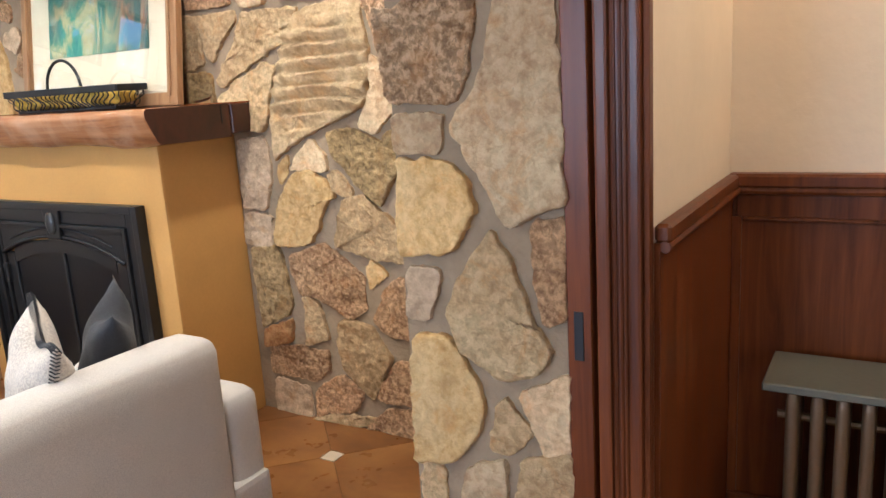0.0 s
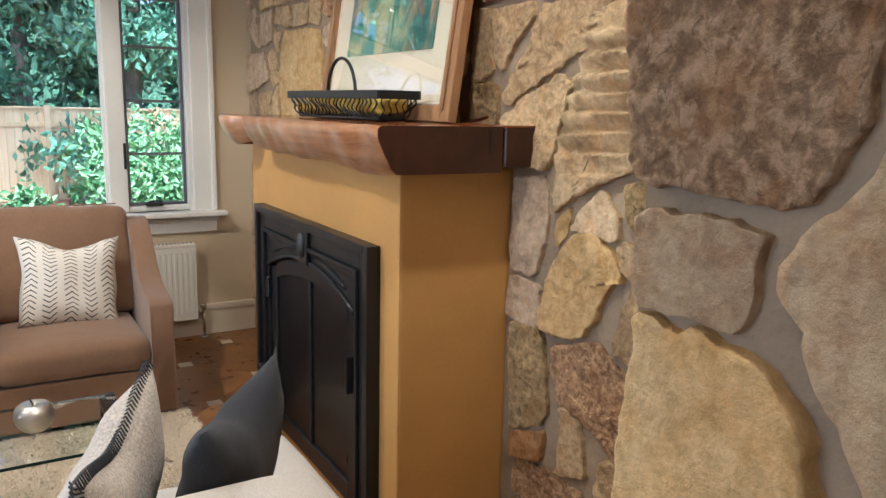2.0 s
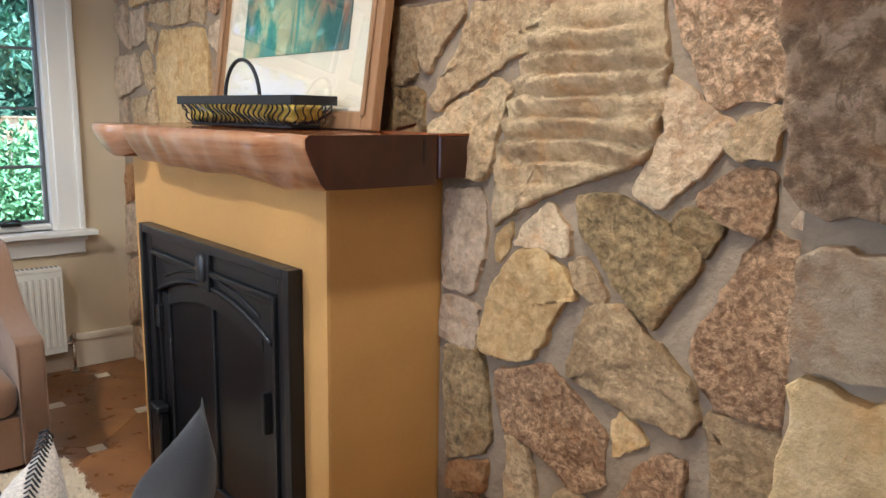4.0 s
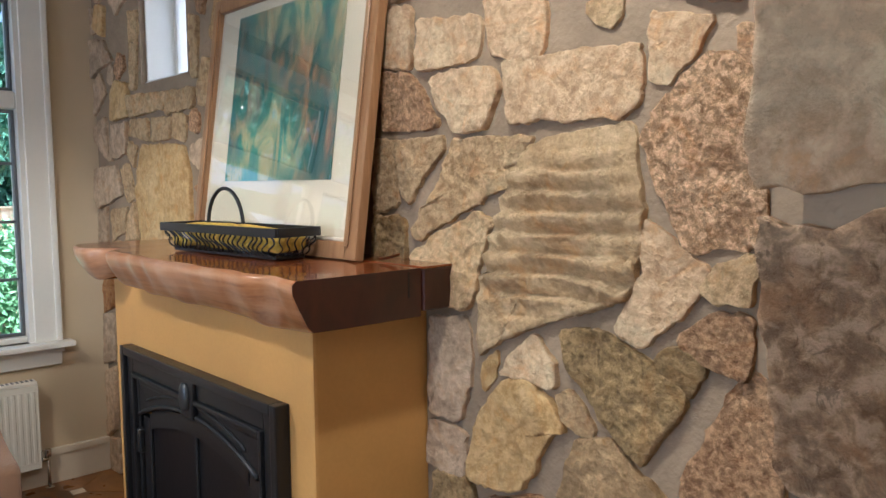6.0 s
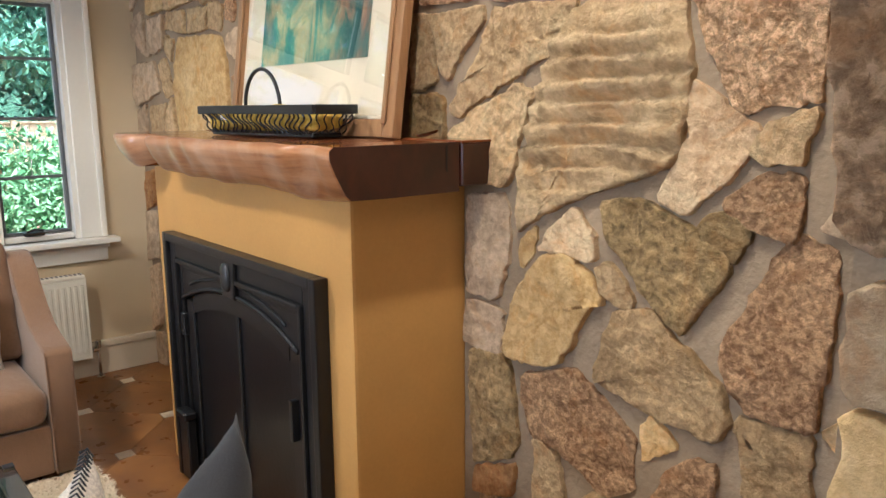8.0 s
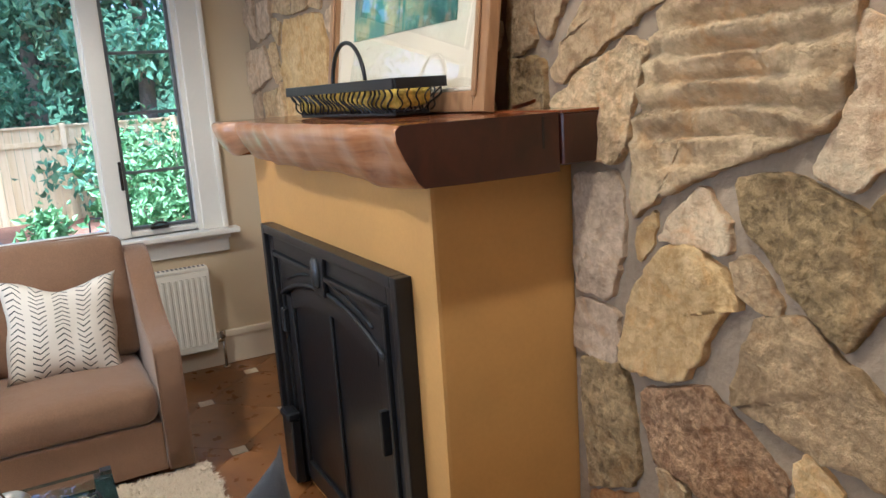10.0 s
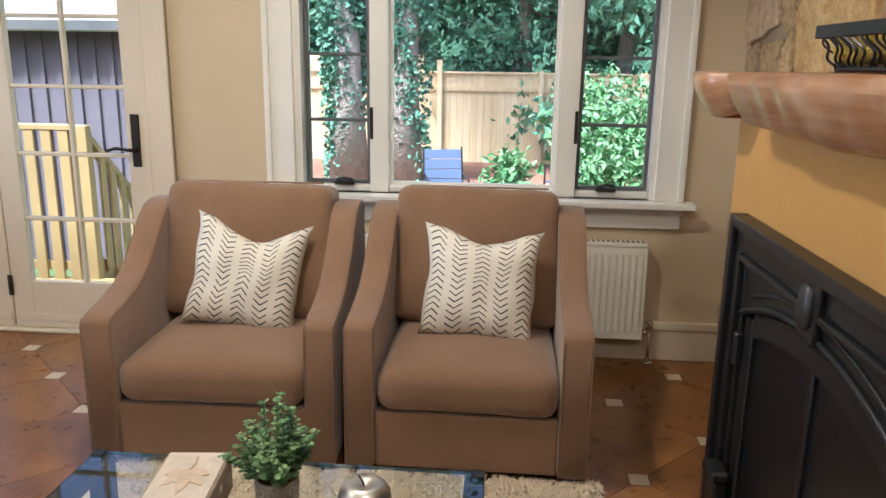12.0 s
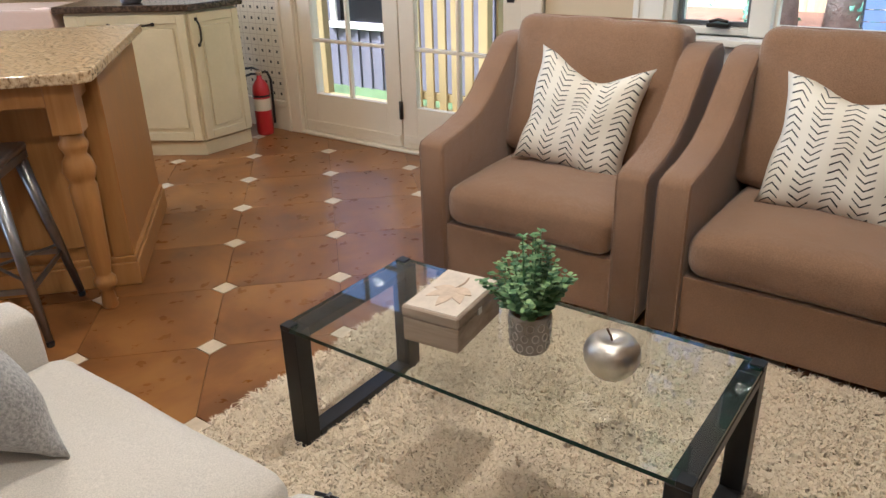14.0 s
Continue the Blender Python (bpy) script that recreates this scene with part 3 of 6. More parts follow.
part("cove", tube([(0.112, 2.337, 1.122), (0.118, 3.15, 1.122)], 0.013), REDWOOD, wains)
part("stile", box(0.102, 0.13, 3.158, 3.172, 0.12, 1.04, 0.002), REDWOOD, wains)
for sx in (0.575, 1.15, 1.73):
    part("stile", box(sx, sx + 0.09, 3.158, 3.172, 0.12, 1.04, 0.003), REDWOOD, wains)
    part("bead", box(sx - 0.012, sx, 3.155, 3.172, 0.14, 1.03, 0.004), DARKWOOD, wains)
part("bead", box(0.13, 0.575, 3.155, 3.172, 1.028, 1.04, 0.004), DARKWOOD, wains)
part("skirting", box(0.102, EAST, 3.15, 3.172, 0, 0.12, 0.004), REDWOOD, wains)

# casing of the hall opening, with the edge of the sliding door
casing = thing("door_casing", pose(0, 0, 0), "dark mahogany door casing with fluted face and strike plate", "door frame", kind="structure")
part("jamb_board", box(-0.095, -0.036, PY - 0.012, PY + 0.05, 0, 2.25, 0.003), REDWOOD, casing)
# solid dark wood strip behind the mouldings, put in for the gap's shade
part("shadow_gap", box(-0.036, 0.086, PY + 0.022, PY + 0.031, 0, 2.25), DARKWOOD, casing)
for a, b, d in ((-0.019, 0.012, 0.030), (0.012, 0.05, 0.020), (0.05, 0.078, 0.026), (0.078, 0.092, 0.012)):
    part("moulding", box(a, b, PY - d, PY + 0.022, 0, 2.25, 0.007, seg=2), DARKWOOD, casing, smooth=False)
for fx in (0.022, 0.034, 0.044):
    part("flute", tube([(fx, PY - 0.021, 0.02), (fx, PY - 0.021, 2.24)], 0.004), DARKWOOD, casing)
part("strike_plate", box(-0.078, -0.056, PY - 0.0145, PY - 0.011, 0.86, 0.975, 0.001), BLACK, casing, "black metal strike plate")
part("head_casing", box(-0.095, 1.3, PY - 0.02, PY + 0.12, 2.2, 2.33, 0.006), DARKWOOD, casing)

# cast iron radiator in the hall with a slab on it
rad = thing("hall_radiator", pose(0.27, 2.98, 0), "old bronze-painted column radiator under a grey slab", "radiator")
for i in range(14):
    part("column", cushion(0.036, 0.17, 0.56, 0.018, 6, centre=(0.045 + i * 0.062, 0, 0.33)), RADIRON, rad, smooth=True)
for i in (0, 13):
    for fy in (-0.06, 0.06):
        part("foot", box(0.03 + i * 0.062, 0.06 + i * 0.062, fy - 0.015, fy + 0.015, 0, 0.06, 0.004), RADIRON, rad)
part("tie_rod", tube([(0.0, 0, 0.5), (0.9, 0, 0.5)], 0.012), RADIRON, rad)
part("tie_rod", tube([(0.0, 0, 0.14), (0.9, 0, 0.14)], 0.012), RADIRON, rad)
tagged(part("radiator_shelf", box(0.24, 1.25, 2.86, 3.13, 0.612, 0.636, 0.004), SLATE), "grey-green slab lying on the hall radiator", "shelf")

# baseboards
base = thing("baseboard", pose(0, 0, 0), "tall cream painted baseboard", "baseboard", kind="structure")
for y0, y1 in ((0.45, 3.24), (-4.2, -1.545)):
    part("board", box(WX, WX + 0.022, y0, y1, 0, 0.20, 0.003), TRIM, base)
    part("cap", box(WX, WX + 0.032, y0, y1, 0.165, 0.205, 0.008, seg=2), TRIM, base)


# ---- window ----
win = thing("window_1", pose(0, 0, 0), "white painted window with grey metal casements", "window", kind="structure")
y0, y1, z0, z1 = WIN
for a, b in ((0.92, 1.065), (2.865, 3.005)):
    part("casing", box(WX, WX + 0.022, a, b, 0.83, 2.74, 0.003), WINTRIM, win)
    part("casing_bead", box(WX, WX + 0.036, b - 0.03 if a > 2 else a, b if a > 2 else a + 0.03, 0.83, 2.74, 0.008, seg=2), WINTRIM, win)
part("casing", box(WX, WX + 0.022, 0.92, 3.005, 2.74, 2.88, 0.003), WINTRIM, win)
part("window_sill", box(WX - 0.1, WX + 0.10, 0.87, 3.055, 0.80, 0.83, 0.008, seg=2), WINTRIM, win)
part("apron", box(WX, WX + 0.026, 0.92, 3.0, 0.69, 0.80, 0.006), WINTRIM, win)
part("apron_bead", box(WX, WX + 0.045, 0.91, 3.01, 0.765, 0.80, 0.012, seg=2), WINTRIM, win)
for a, b in ((1.06, 1.10), (2.84, 2.87)):
    part("jamb", box(WX - 0.2, WX + 0.001, a, b, 0.83, 2.74), WINTRIM, win)
for a, b in ((1.442, 1.536), (2.374, 2.478)):
    part("mullion", box(WX - 0.16, WX - 0.015, a, b, 0.83, 2.74, 0.01, seg=2), WINTRIM, win)
for a, b in ((1.10, 1.442), (1.536, 2.374), (2.478, 2.84)):
    part("transom_rail", box(WX - 0.16, WX - 0.018, a, b, 2.14, 2.235, 0.008), WINTRIM, win)
    part("sub_sill", box(WX - 0.16, WX - 0.03, a, b, 0.83, 0.865, 0.005), WINTRIM, win)


def pane(name, parent, x, a, b, c, d):
    ob = part(name, sheet(box(x - 0.002, x + 0.002, a, b, c, d), 0, 1), [GLASS, CLEAR], parent)
    ob.visible_shadow = False
    return ob


def casement(a, b, c, d, bars, w=0.018):
    sash = part("casement", box(WX - 0.10, WX - 0.065, a, a + w, c, d, 0.002), GREYMETAL, win, "grey metal casement")
    part("stile", box(WX - 0.10, WX - 0.065, b - w, b, c, d, 0.002), GREYMETAL, sash)
    part("rail", box(WX - 0.10, WX - 0.065, a + w, b - w, c, c + w, 0.002), GREYMETAL, sash)
    part("rail", box(WX - 0.10, WX - 0.065, a + w, b - w, d - w, d, 0.002), GREYMETAL, sash)
    for h in bars:
        part("glazing_bar", box(WX - 0.095, WX - 0.068, a + w, b - w, h - 0.008, h + 0.008, 0.002), GREYMETAL, sash)
    levels = [c + w, *bars, d - w]
    for e, f in zip(levels, levels[1:]):
        pane("pane", sash, WX - 0.085, a + w, b - w, e + 0.004, f - 0.004)


for a, b in ((1.105, 1.438), (2.482, 2.838)):
    casement(a, b, 0.867, 2.136, (1.19, 1.515, 1.84))
    casement(a, b, 2.239, 2.735, ())
casement(1.54, 2.37, 2.239, 2.735, ())
part("fixed_frame", box(WX - 0.11, WX - 0.07, 1.536, 1.552, 0.865, 2.139), WINTRIM, win)
part("fixed_frame", box(WX - 0.11, WX - 0.07, 2.358, 2.374, 0.865, 2.139), WINTRIM, win)
part("fixed_frame", box(WX - 0.11, WX - 0.07, 1.552, 2.358, 0.865, 0.88), WINTRIM, win)
pane("pane", win, WX - 0.09, 1.552, 2.358, 0.88, 2.139)
for cy in (1.31, 2.63):
    op = part("crank", box(WX - 0.06, WX - 0.005, cy - 0.05, cy + 0.05, 0.866, 0.885, 0.006, seg=2), BRONZE, win, "dark bronze window crank")
    part("crank_arm", tube([(WX - 0.02, cy - 0.04, 0.89), (WX - 0.01, cy, 0.902), (WX - 0.015, cy + 0.045, 0.893)], 0.007), BRONZE, op)
for ly in (1.452, 2.468):
    part("lock_lever", box(WX - 0.075, WX - 0.01, ly - 0.008, ly + 0.008, 1.10, 1.26, 0.004), BRONZE, win)

# small window in the stone wall
small = thing("window_2", pose(0, 0, 0), "small white window deep in the stone wall", "window", kind="structure")
nx0, nx1, nz0, nz1 = NICHE
part("frame_stile", box(nx0, nx0 + 0.035, NY + 0.18, NY + 0.24, nz0, nz1, 0.004), WINTRIM, small)
part("frame_stile", box(nx1 - 0.035, nx1, NY + 0.18, NY + 0.24, nz0, nz1, 0.004), WINTRIM, small)
part("frame_stile", box((nx0 + nx1) / 2 - 0.02, (nx0 + nx1) / 2 + 0.02, NY + 0.18, NY + 0.24, nz0 + 0.035, nz1 - 0.035, 0.004), WINTRIM, small)
part("frame_rail", box(nx0 + 0.035, nx1 - 0.035, NY + 0.18, NY + 0.24, nz0, nz0 + 0.035, 0.004), WINTRIM, small)
part("frame_rail", box(nx0 + 0.035, nx1 - 0.035, NY + 0.18, NY + 0.24, nz1 - 0.035, nz1, 0.004), WINTRIM, small)
g = part("pane", sheet(box(nx0 + 0.035, nx1 - 0.035, NY + 0.20, NY + 0.204, nz0 + 0.035, nz1 - 0.035), 1, -1), [GLASS, CLEAR], small)
g.visible_shadow = False
for a, b, c, d in ((nx0 - 0.001, nx0 + 0.012, nz0, nz1), (nx1 - 0.012, nx1 + 0.001, nz0, nz1)):
    part("reveal", box(a, b, NY + 0.03, NY + 0.18, c, d), WINTRIM, small)
part("sill_board", box(nx0, nx1, NY + 0.02, NY + 0.18, nz0 - 0.002, nz0 + 0.012), WINTRIM, small)


SKYGLOW = bpy.data.materials.new("bright_overcast_sky")
SKYGLOW.use_nodes = True
SKYGLOW.node_tree.nodes["Principled BSDF"].inputs["Emission Color"].default_value = (0.92, 0.96, 1.0, 1)
SKYGLOW.node_tree.nodes["Principled BSDF"].inputs["Emission Strength"].default_value = 0.45
structure("backdrop_sky", box(-7.5, -1.5, NY + 2.5, NY + 2.52, 1.0, 7.0), SKYGLOW, "bright pale sky", "sky")


# ---- glazed doors ----
dcase = thing("door_frame", pose(0, 0, 0), "cream painted frame round the glazed doors", "door frame", kind="structure")
for a, b in ((-1.545, -1.415), (0.305, 0.435)):
    part("casing", box(WX, WX + 0.024, a, b, 0, 2.16, 0.004), TRIM, dcase)
    part("casing_bead", box(WX, WX + 0.038, a if a < 0 else b - 0.03, a + 0.03 if a < 0 else b, 0, 2.16, 0.008, seg=2), TRIM, dcase)
part("head_casing", box(WX, WX + 0.024, -1.545, 0.435, 2.16, 2.30, 0.004), TRIM, dcase)
part("threshold", box(WX - 0.2, WX + 0.03, -1.42, 0.31, 0.0, 0.022, 0.006), TRIM, dcase)
for a, b in ((-1.42, -1.40), (0.29, 0.31)):
    part("jamb", box(WX - 0.2, WX, a, b, 0.022, 2.16), TRIM, dcase)


def glazed_door(name, a, b, label):
    d = thing(name, pose(0, 0, 0), label, "door", kind="structure")
    f, k = WX - 0.012, WX - 0.056
    g0, g1, h0, h1 = a + 0.115, b - 0.115, 0.285, 2.03
    part("stile", box(k, f, a, g0, 0.025, 2.15, 0.003), TRIM, d)
    part("stile", box(k, f, g1, b, 0.025, 2.15, 0.003), TRIM, d)
    part("bottom_rail", box(k, f, g0, g1, 0.025, h0, 0.002), TRIM, d)
    part("rail_moulding", box(f, f + 0.012, a + 0.01, b - 0.01, 0.06, 0.10, 0.006, seg=2), TRIM, d)
    part("kick_board", box(f, f + 0.007, a + 0.005, b - 0.005, 0.025, 0.06, 0.002), TRIM, d)
    part("top_rail", box(k, f, g0, g1, h1, 2.15, 0.002), TRIM, d)
    rows, mid = 5, (g0 + g1) / 2
    part("muntin", box(k + 0.006, f - 0.006, mid - 0.010, mid + 0.010, h0, h1, 0.003), TRIM, d)
    for i in range(1, rows):
        z = h0 + (h1 - h0) * i / rows
        for p, q in ((g0, mid - 0.010), (mid + 0.010, g1)):
            part("muntin", box(k + 0.006, f - 0.006, p, q, z - 0.010, z + 0.010, 0.003), TRIM, d)
    for i in range(rows):
        c, e = h0 + (h1 - h0) * i / rows + 0.010, h0 + (h1 - h0) * (i + 1) / rows - 0.010
        for p, q in ((g0, mid - 0.010), (mid + 0.010, g1)):
            pane("pane", d, (f + k) / 2, p, q, c, e)
    return d


DM = -0.555
glazed_door("door_1", -1.398, DM - 0.003, "closed cream glazed door with ten panes")
door2 = glazed_door("door_2", DM + 0.003, 0.288, "closed cream glazed door with dark bronze lever handle")
plate = part("door_handle", box(WX - 0.012, WX - 0.002, 0.20, 0.245, 0.93, 1.20, 0.003), BRONZE, door2, "dark bronze lever handle")
part("lever", tube([(WX - 0.002, 0.222, 1.02), (WX + 0.045, 0.222, 1.02), (WX + 0.05, 0.19, 1.022), (WX + 0.05, 0.14, 1.03), (WX + 0.05, 0.095, 1.015)], 0.009), BRONZE, plate, smooth=True)
for hz in (0.26, 1.1, 1.95):
    part("hinge", tube([(WX - 0.005, DM, hz - 0.055), (WX - 0.005, DM, hz + 0.055)], 0.013, 10), BRONZE, door2, smooth=True)


# ---- fireplace ----
CX0, CX1, CF = -3.575, -2.06, 2.83
col = structure("chimney_breast", box(CX0, CX1, CF, NY, 0, 1.325, 0.012, seg=2), OCHRE, "ochre plastered fireplace breast against the stone wall", "fireplace")


def mantel_shelf():
    m = thing("mantel_shelf", pose(0, 0, 0), "polished redwood mantel slab with pale live edge", "mantel")
    bm = bmesh.new()
    n, x0, x1 = 110, -3.72, -1.93
    rings = []
    for i in range(n + 1):
        f = i / n
        x = x0 + (x1 - x0) * f
        wave = 0.036 * noise.noise(Vector((x * 2.6, 0, 3))) + 0.020 * noise.noise(Vector((x * 8, 1, 3)))
        notch = math.exp(-((x + 3.34) / 0.06) ** 2)
        scoop = 0.085 * notch - 0.025 * math.exp(-((x + 3.52) / 0.10) ** 2) + 0.05 * max(0, (-3.62 - x) / 0.10) ** 2
        front = 2.688 + wave + scoop
        zt = 1.463 + 0.004 * noise.noise(Vector((x * 5, 2, 0)))
        zb = 1.345 + 0.004 * noise.noise(Vector((x * 11, 5, 1))) + 0.030 * notch + 0.03 * max(0, (-3.50 - x) / 0.22) - 0.02 * f + 0.022 * noise.noise(Vector((x * 3.5, 7, 0)))
        bulge = 0.015 * noise.noise(Vector((x * 6, 4, 0)))
        prof = [(3.12, zt), (front + 0.012, zt), (front, zt - 0.010), (front + 0.002 + bulge, zt - 0.035), (front + 0.020 + bulge, zt - 0.075), (front + 0.046, zb + 0.004), (front + 0.062, zb - 0.010), (2.86, zb - 0.012), (3.12, zb - 0.012)]
        rings.append([bm.verts.new((x, p, z)) for p, z in prof])
    k = len(rings[0])
    for a, b in zip(rings, rings[1:]):
        for j in range(k):
            fc = bm.faces.new((a[j], a[(j + 1) % k], b[(j + 1) % k], b[j]))
            fc.material_index = 1 if 1 <= j <= 5 else 0
            fc.smooth = 1 <= j <= 6
    for cap in (rings[0], rings[-1][::-1]):
        bm.faces.new(cap).material_index = 2
    bmesh.ops.recalc_face_normals(bm, faces=bm.faces[:])
    part("slab", bm, [MANTEL, LIVE, ENDGRAIN], m)
    part("back_board", box(-3.70, -1.975, 3.124, NY - 0.002, 1.335, 1.466, 0.001), MANTEL, m)
    part("board_top", box(-1.9745, -1.925, 3.124, NY - 0.002, 1.459, 1.466, 0.001), MANTEL, m)
    part("board_end", box(-1.9745, -1.924, 3.126, NY - 0.004, 1.335, 1.4585, 0.004), ENDGRAIN, m)
    part("end_check", box(-1.9315, -1.928, 3.070, 3.076, 1.38, 1.455), BLACK, m, "dark drying crack")
    return m


mantel_shelf()


def fire_surround():
    """A cast-iron front with an arched door, in the breast's face."""
    s = thing("fireplace_insert", pose(0, CF, 0), "black cast-iron fireplace front with arched glass door", "fireplace")
    x0, x1, zt = -3.405, -2.19, 1.065
    mid = (x0 + x1) / 2

    def hoop(inset, wid, d, name):
        a, b, t = x0 + inset, x1 - inset, zt - inset
        part(name, box(a, a + wid, -d, 0.0, 0.0, t, 0.006, seg=2), IRON, s)
        part(name, box(b - wid, b, -d, 0.0, 0.0, t, 0.006, seg=2), IRON, s)
        part(name, box(a + wid, b - wid, -d, 0.0, t - wid, t, 0.006, seg=2), IRON, s)

    hoop(0.0, 0.035, 0.050, "rim")
    hoop(0.036, 0.060, 0.034, "field")
    hoop(0.097, 0.018, 0.046, "bead")
    hoop(0.116, 0.024, 0.030, "step")
    ix0, ix1, base_z = x0 + 0.141, x1 - 0.141, 0.80
    half, rise = (ix1 - ix0) / 2, 0.10
    r = (half * half + rise * rise) / (2 * rise)

    def arch(x, lift=0.0):
        return base_z + lift + math.sqrt(max(0, r * r - (x - mid) ** 2)) - (r - rise)

    n = 24
    xs = [ix0 + (ix1 - ix0) * i / n for i in range(n + 1)]
    part("spandrel", prism([(x, arch(x)) for x in xs] + [(ix1, zt - 0.139), (ix0, zt - 0.139)], -0.028, 0.0, "y"), IRON, s)
    part("arch_bead", tube([(x, -0.032, arch(x) + 0.006) for x in xs], 0.009), IRON, s, smooth=True)
    part("arch_bead", tube([(x, -0.030, arch(x) + 0.045) for x in xs[2:-2]], 0.006), IRON, s, smooth=True)
    part("keystone", prism([(mid - 0.048, 0.895), (mid + 0.048, 0.895), (mid + 0.062, 1.035), (mid - 0.062, 1.035)], -0.048, 0, "y", 0.006), IRON, s)
    oval = lathe([(0.001, 0.0), (0.018, 0.004), (0.028, 0.018), (0.033, 0.05), (0.028, 0.085), (0.018, 0.1), (0.001, 0.104)], 16)
    for v in oval.verts:
        v.co = Vector((mid + v.co.x, -0.05 + v.co.y * 0.55, 0.92 + v.co.z))
    part("oval_boss", oval, PEWTER, s, "pewter oval boss", True)
    # door
    door = part("fire_door", box(ix0 + 0.008, ix0 + 0.075, -0.022, 0.0, 0.05, arch(ix0 + 0.04) - 0.012, 0.004), IRON, s, "arched cast-iron glass door")
    part("door_stile", box(ix1 - 0.075, ix1 - 0.008, -0.022, 0.0, 0.05, arch(ix0 + 0.04) - 0.012, 0.004), IRON, door)
    part("door_rail", box(ix0 + 0.075, ix1 - 0.075, -0.022, 0.0, 0.05, 0.13, 0.004), IRON, door)
    part("door_arch", prism([(x, arch(x) - 0.012) for x in xs[2:-2]] + [(x, arch(x) - 0.075) for x in xs[2:-2][::-1]], -0.022, 0.0, "y"), IRON, door)
    part("door_bar", box(mid - 0.012, mid + 0.012, -0.020, 0.0, 0.13, arch(mid) - 0.06, 0.004), IRON, door)
    part("glass", box(ix0 + 0.06, ix1 - 0.06, -0.008, -0.002, 0.10, 0.87), FIREGLASS, door, "dark sooted glass")
    for hz in (0.70, 0.24):
        part("hinge", box(ix0 - 0.012, ix0 + 0.02, -0.045, -0.02, hz - 0.05, hz + 0.05, 0.006), IRON, door)
    part("door_handle", box(ix1 - 0.045, ix1 - 0.025, -0.05, -0.022, 0.50, 0.64, 0.006, seg=2), IRON, door)
    part("ash_latch", box(x0 + 0.10, x0 + 0.20, -0.085, -0.03, 0.30, 0.335, 0.008), IRON, s)
    part("latch_plate", box(x0 + 0.10, x0 + 0.19, -0.070, -0.03, 0.03, 0.30, 0.006), IRON, s)
    return s


fire_surround()


# ---- picture, basket and leaf on the mantel ----
def picture():
    w, h, fw = 1.15, 1.02, 0.058
    p = thing("framed_picture", pose(-2.765, 3.075, 1.468, -8, 0, 0), "abstract print in brown wooden frame leaning on the stone wall", "picture")
    for a, b in ((-w / 2, -w / 2 + fw), (w / 2 - fw, w / 2)):
        part("frame_bar", box(a, b, -0.0, 0.035, 0, h, 0.006, seg=2), PICWOOD, p)
        part("frame_lip", box(a + (0.038 if a < 0 else 0), b - (0 if a < 0 else 0.038), -0.010, 0.0, 0.04, h - 0.04, 0.004), PICWOOD, p)
    for a, b in ((0, fw), (h - fw, h)):
        part("frame_bar", box(-w / 2 + fw, w / 2 - fw, 0.0, 0.035, a, b, 0.006, seg=2), PICWOOD, p)
    part("inner_bevel", box(-w / 2 + fw, w / 2 - fw, 0.006, 0.02, fw, fw + 0.012, 0.002), MAT, p)
    part("mat_board", box(-w / 2 + fw, w / 2 - fw, 0.020, 0.024, fw, h - fw), MAT, p, "cream mat board")
    part("print", box(-0.365, 0.375, 0.016, 0.0195, 0.26, 0.92), PRINT, p, "abstract print in teal, green and rust")
    gl = part("glass", sheet(box(-w / 2 + fw, w / 2 - fw, 0.010, 0.013, fw, h - fw), 1, -1), [PICGLASS, CLEAR], p)
    gl.visible_shadow = False
    part("backing", box(-w / 2 + 0.01, w / 2 - 0.01, 0.035, 0.039, 0.01, h - 0.01), PICWOOD, p)
    return p


picture()


def basket():
    b = thing("wire_basket", pose(-2.73, 2.955, 1.466, 0, 0, 4), "long black wire basket filled with yellow moss", "basket")
    L, W, H = 0.375, 0.085, 0.105
    part("tray", box(-L + 0.05, L - 0.05, -W + 0.025, W - 0.025, 0.0, 0.014, 0.004), BLACK, b)
    for y in (-W, W):
        part("rim", box(-L, L, y - 0.004, y + 0.004, H - 0.03, H, 0.002), BLACK, b)
    for x in (-L, L):
        part("rim", box(x - 0.004, x + 0.004, -W + 0.004, W - 0.004, H - 0.03, H, 0.002), BLACK, b)
    rng = random.Random(8)

    def scroll(u, side, along):
        """A curling wire from tray to rim."""
        pts = []
        for k in range(15):
            f = k / 14
            sway = 0.022 * math.sin(f * 2.2 * math.pi + u * 9) * (1 - f * 0.4)
            z = 0.012 + f * (H - 0.035)
            out = 0.025 * (1 - f) ** 1.5
            if along:
                pts.append((u * (1 - 0.10 * (1 - f)) + sway, side * (W - out), z))
            else:
                pts.append((side * (L - 0.05 * (1 - f) ** 1.5), u * (1 - 0.2 * (1 - f)) + sway * 0.6, z))
        return pts

    for side in (-1, 1):
        for i in range(24):
            part("wire", tube(scroll(-L + 0.03 + i * (2 * L - 0.06) / 23 + rng.uniform(-0.006, 0.006), side, True), 0.0032, 5), BLACK, b)
        for i in range(5):
            part("wire", tube(scroll(-W + 0.02 + i * (2 * W - 0.04) / 4, side, False), 0.0024, 5), BLACK, b)
    part("handle", tube([(0.115 * -math.cos(math.pi * k / 20) - 0.06, 0, H - 0.01 + 0.135 * math.sin(math.pi * k / 20)) for k in range(21)], 0.007, 8), BLACK, b, smooth=True)
    moss = cushion(2 * L - 0.05, 2 * W - 0.04, 0.075, 0.03, 14, 0.012, (0, 0, 0.058), wob=0.014)
    part("moss", moss, MOSS, b, "dried yellow-green moss")
    return b


basket()


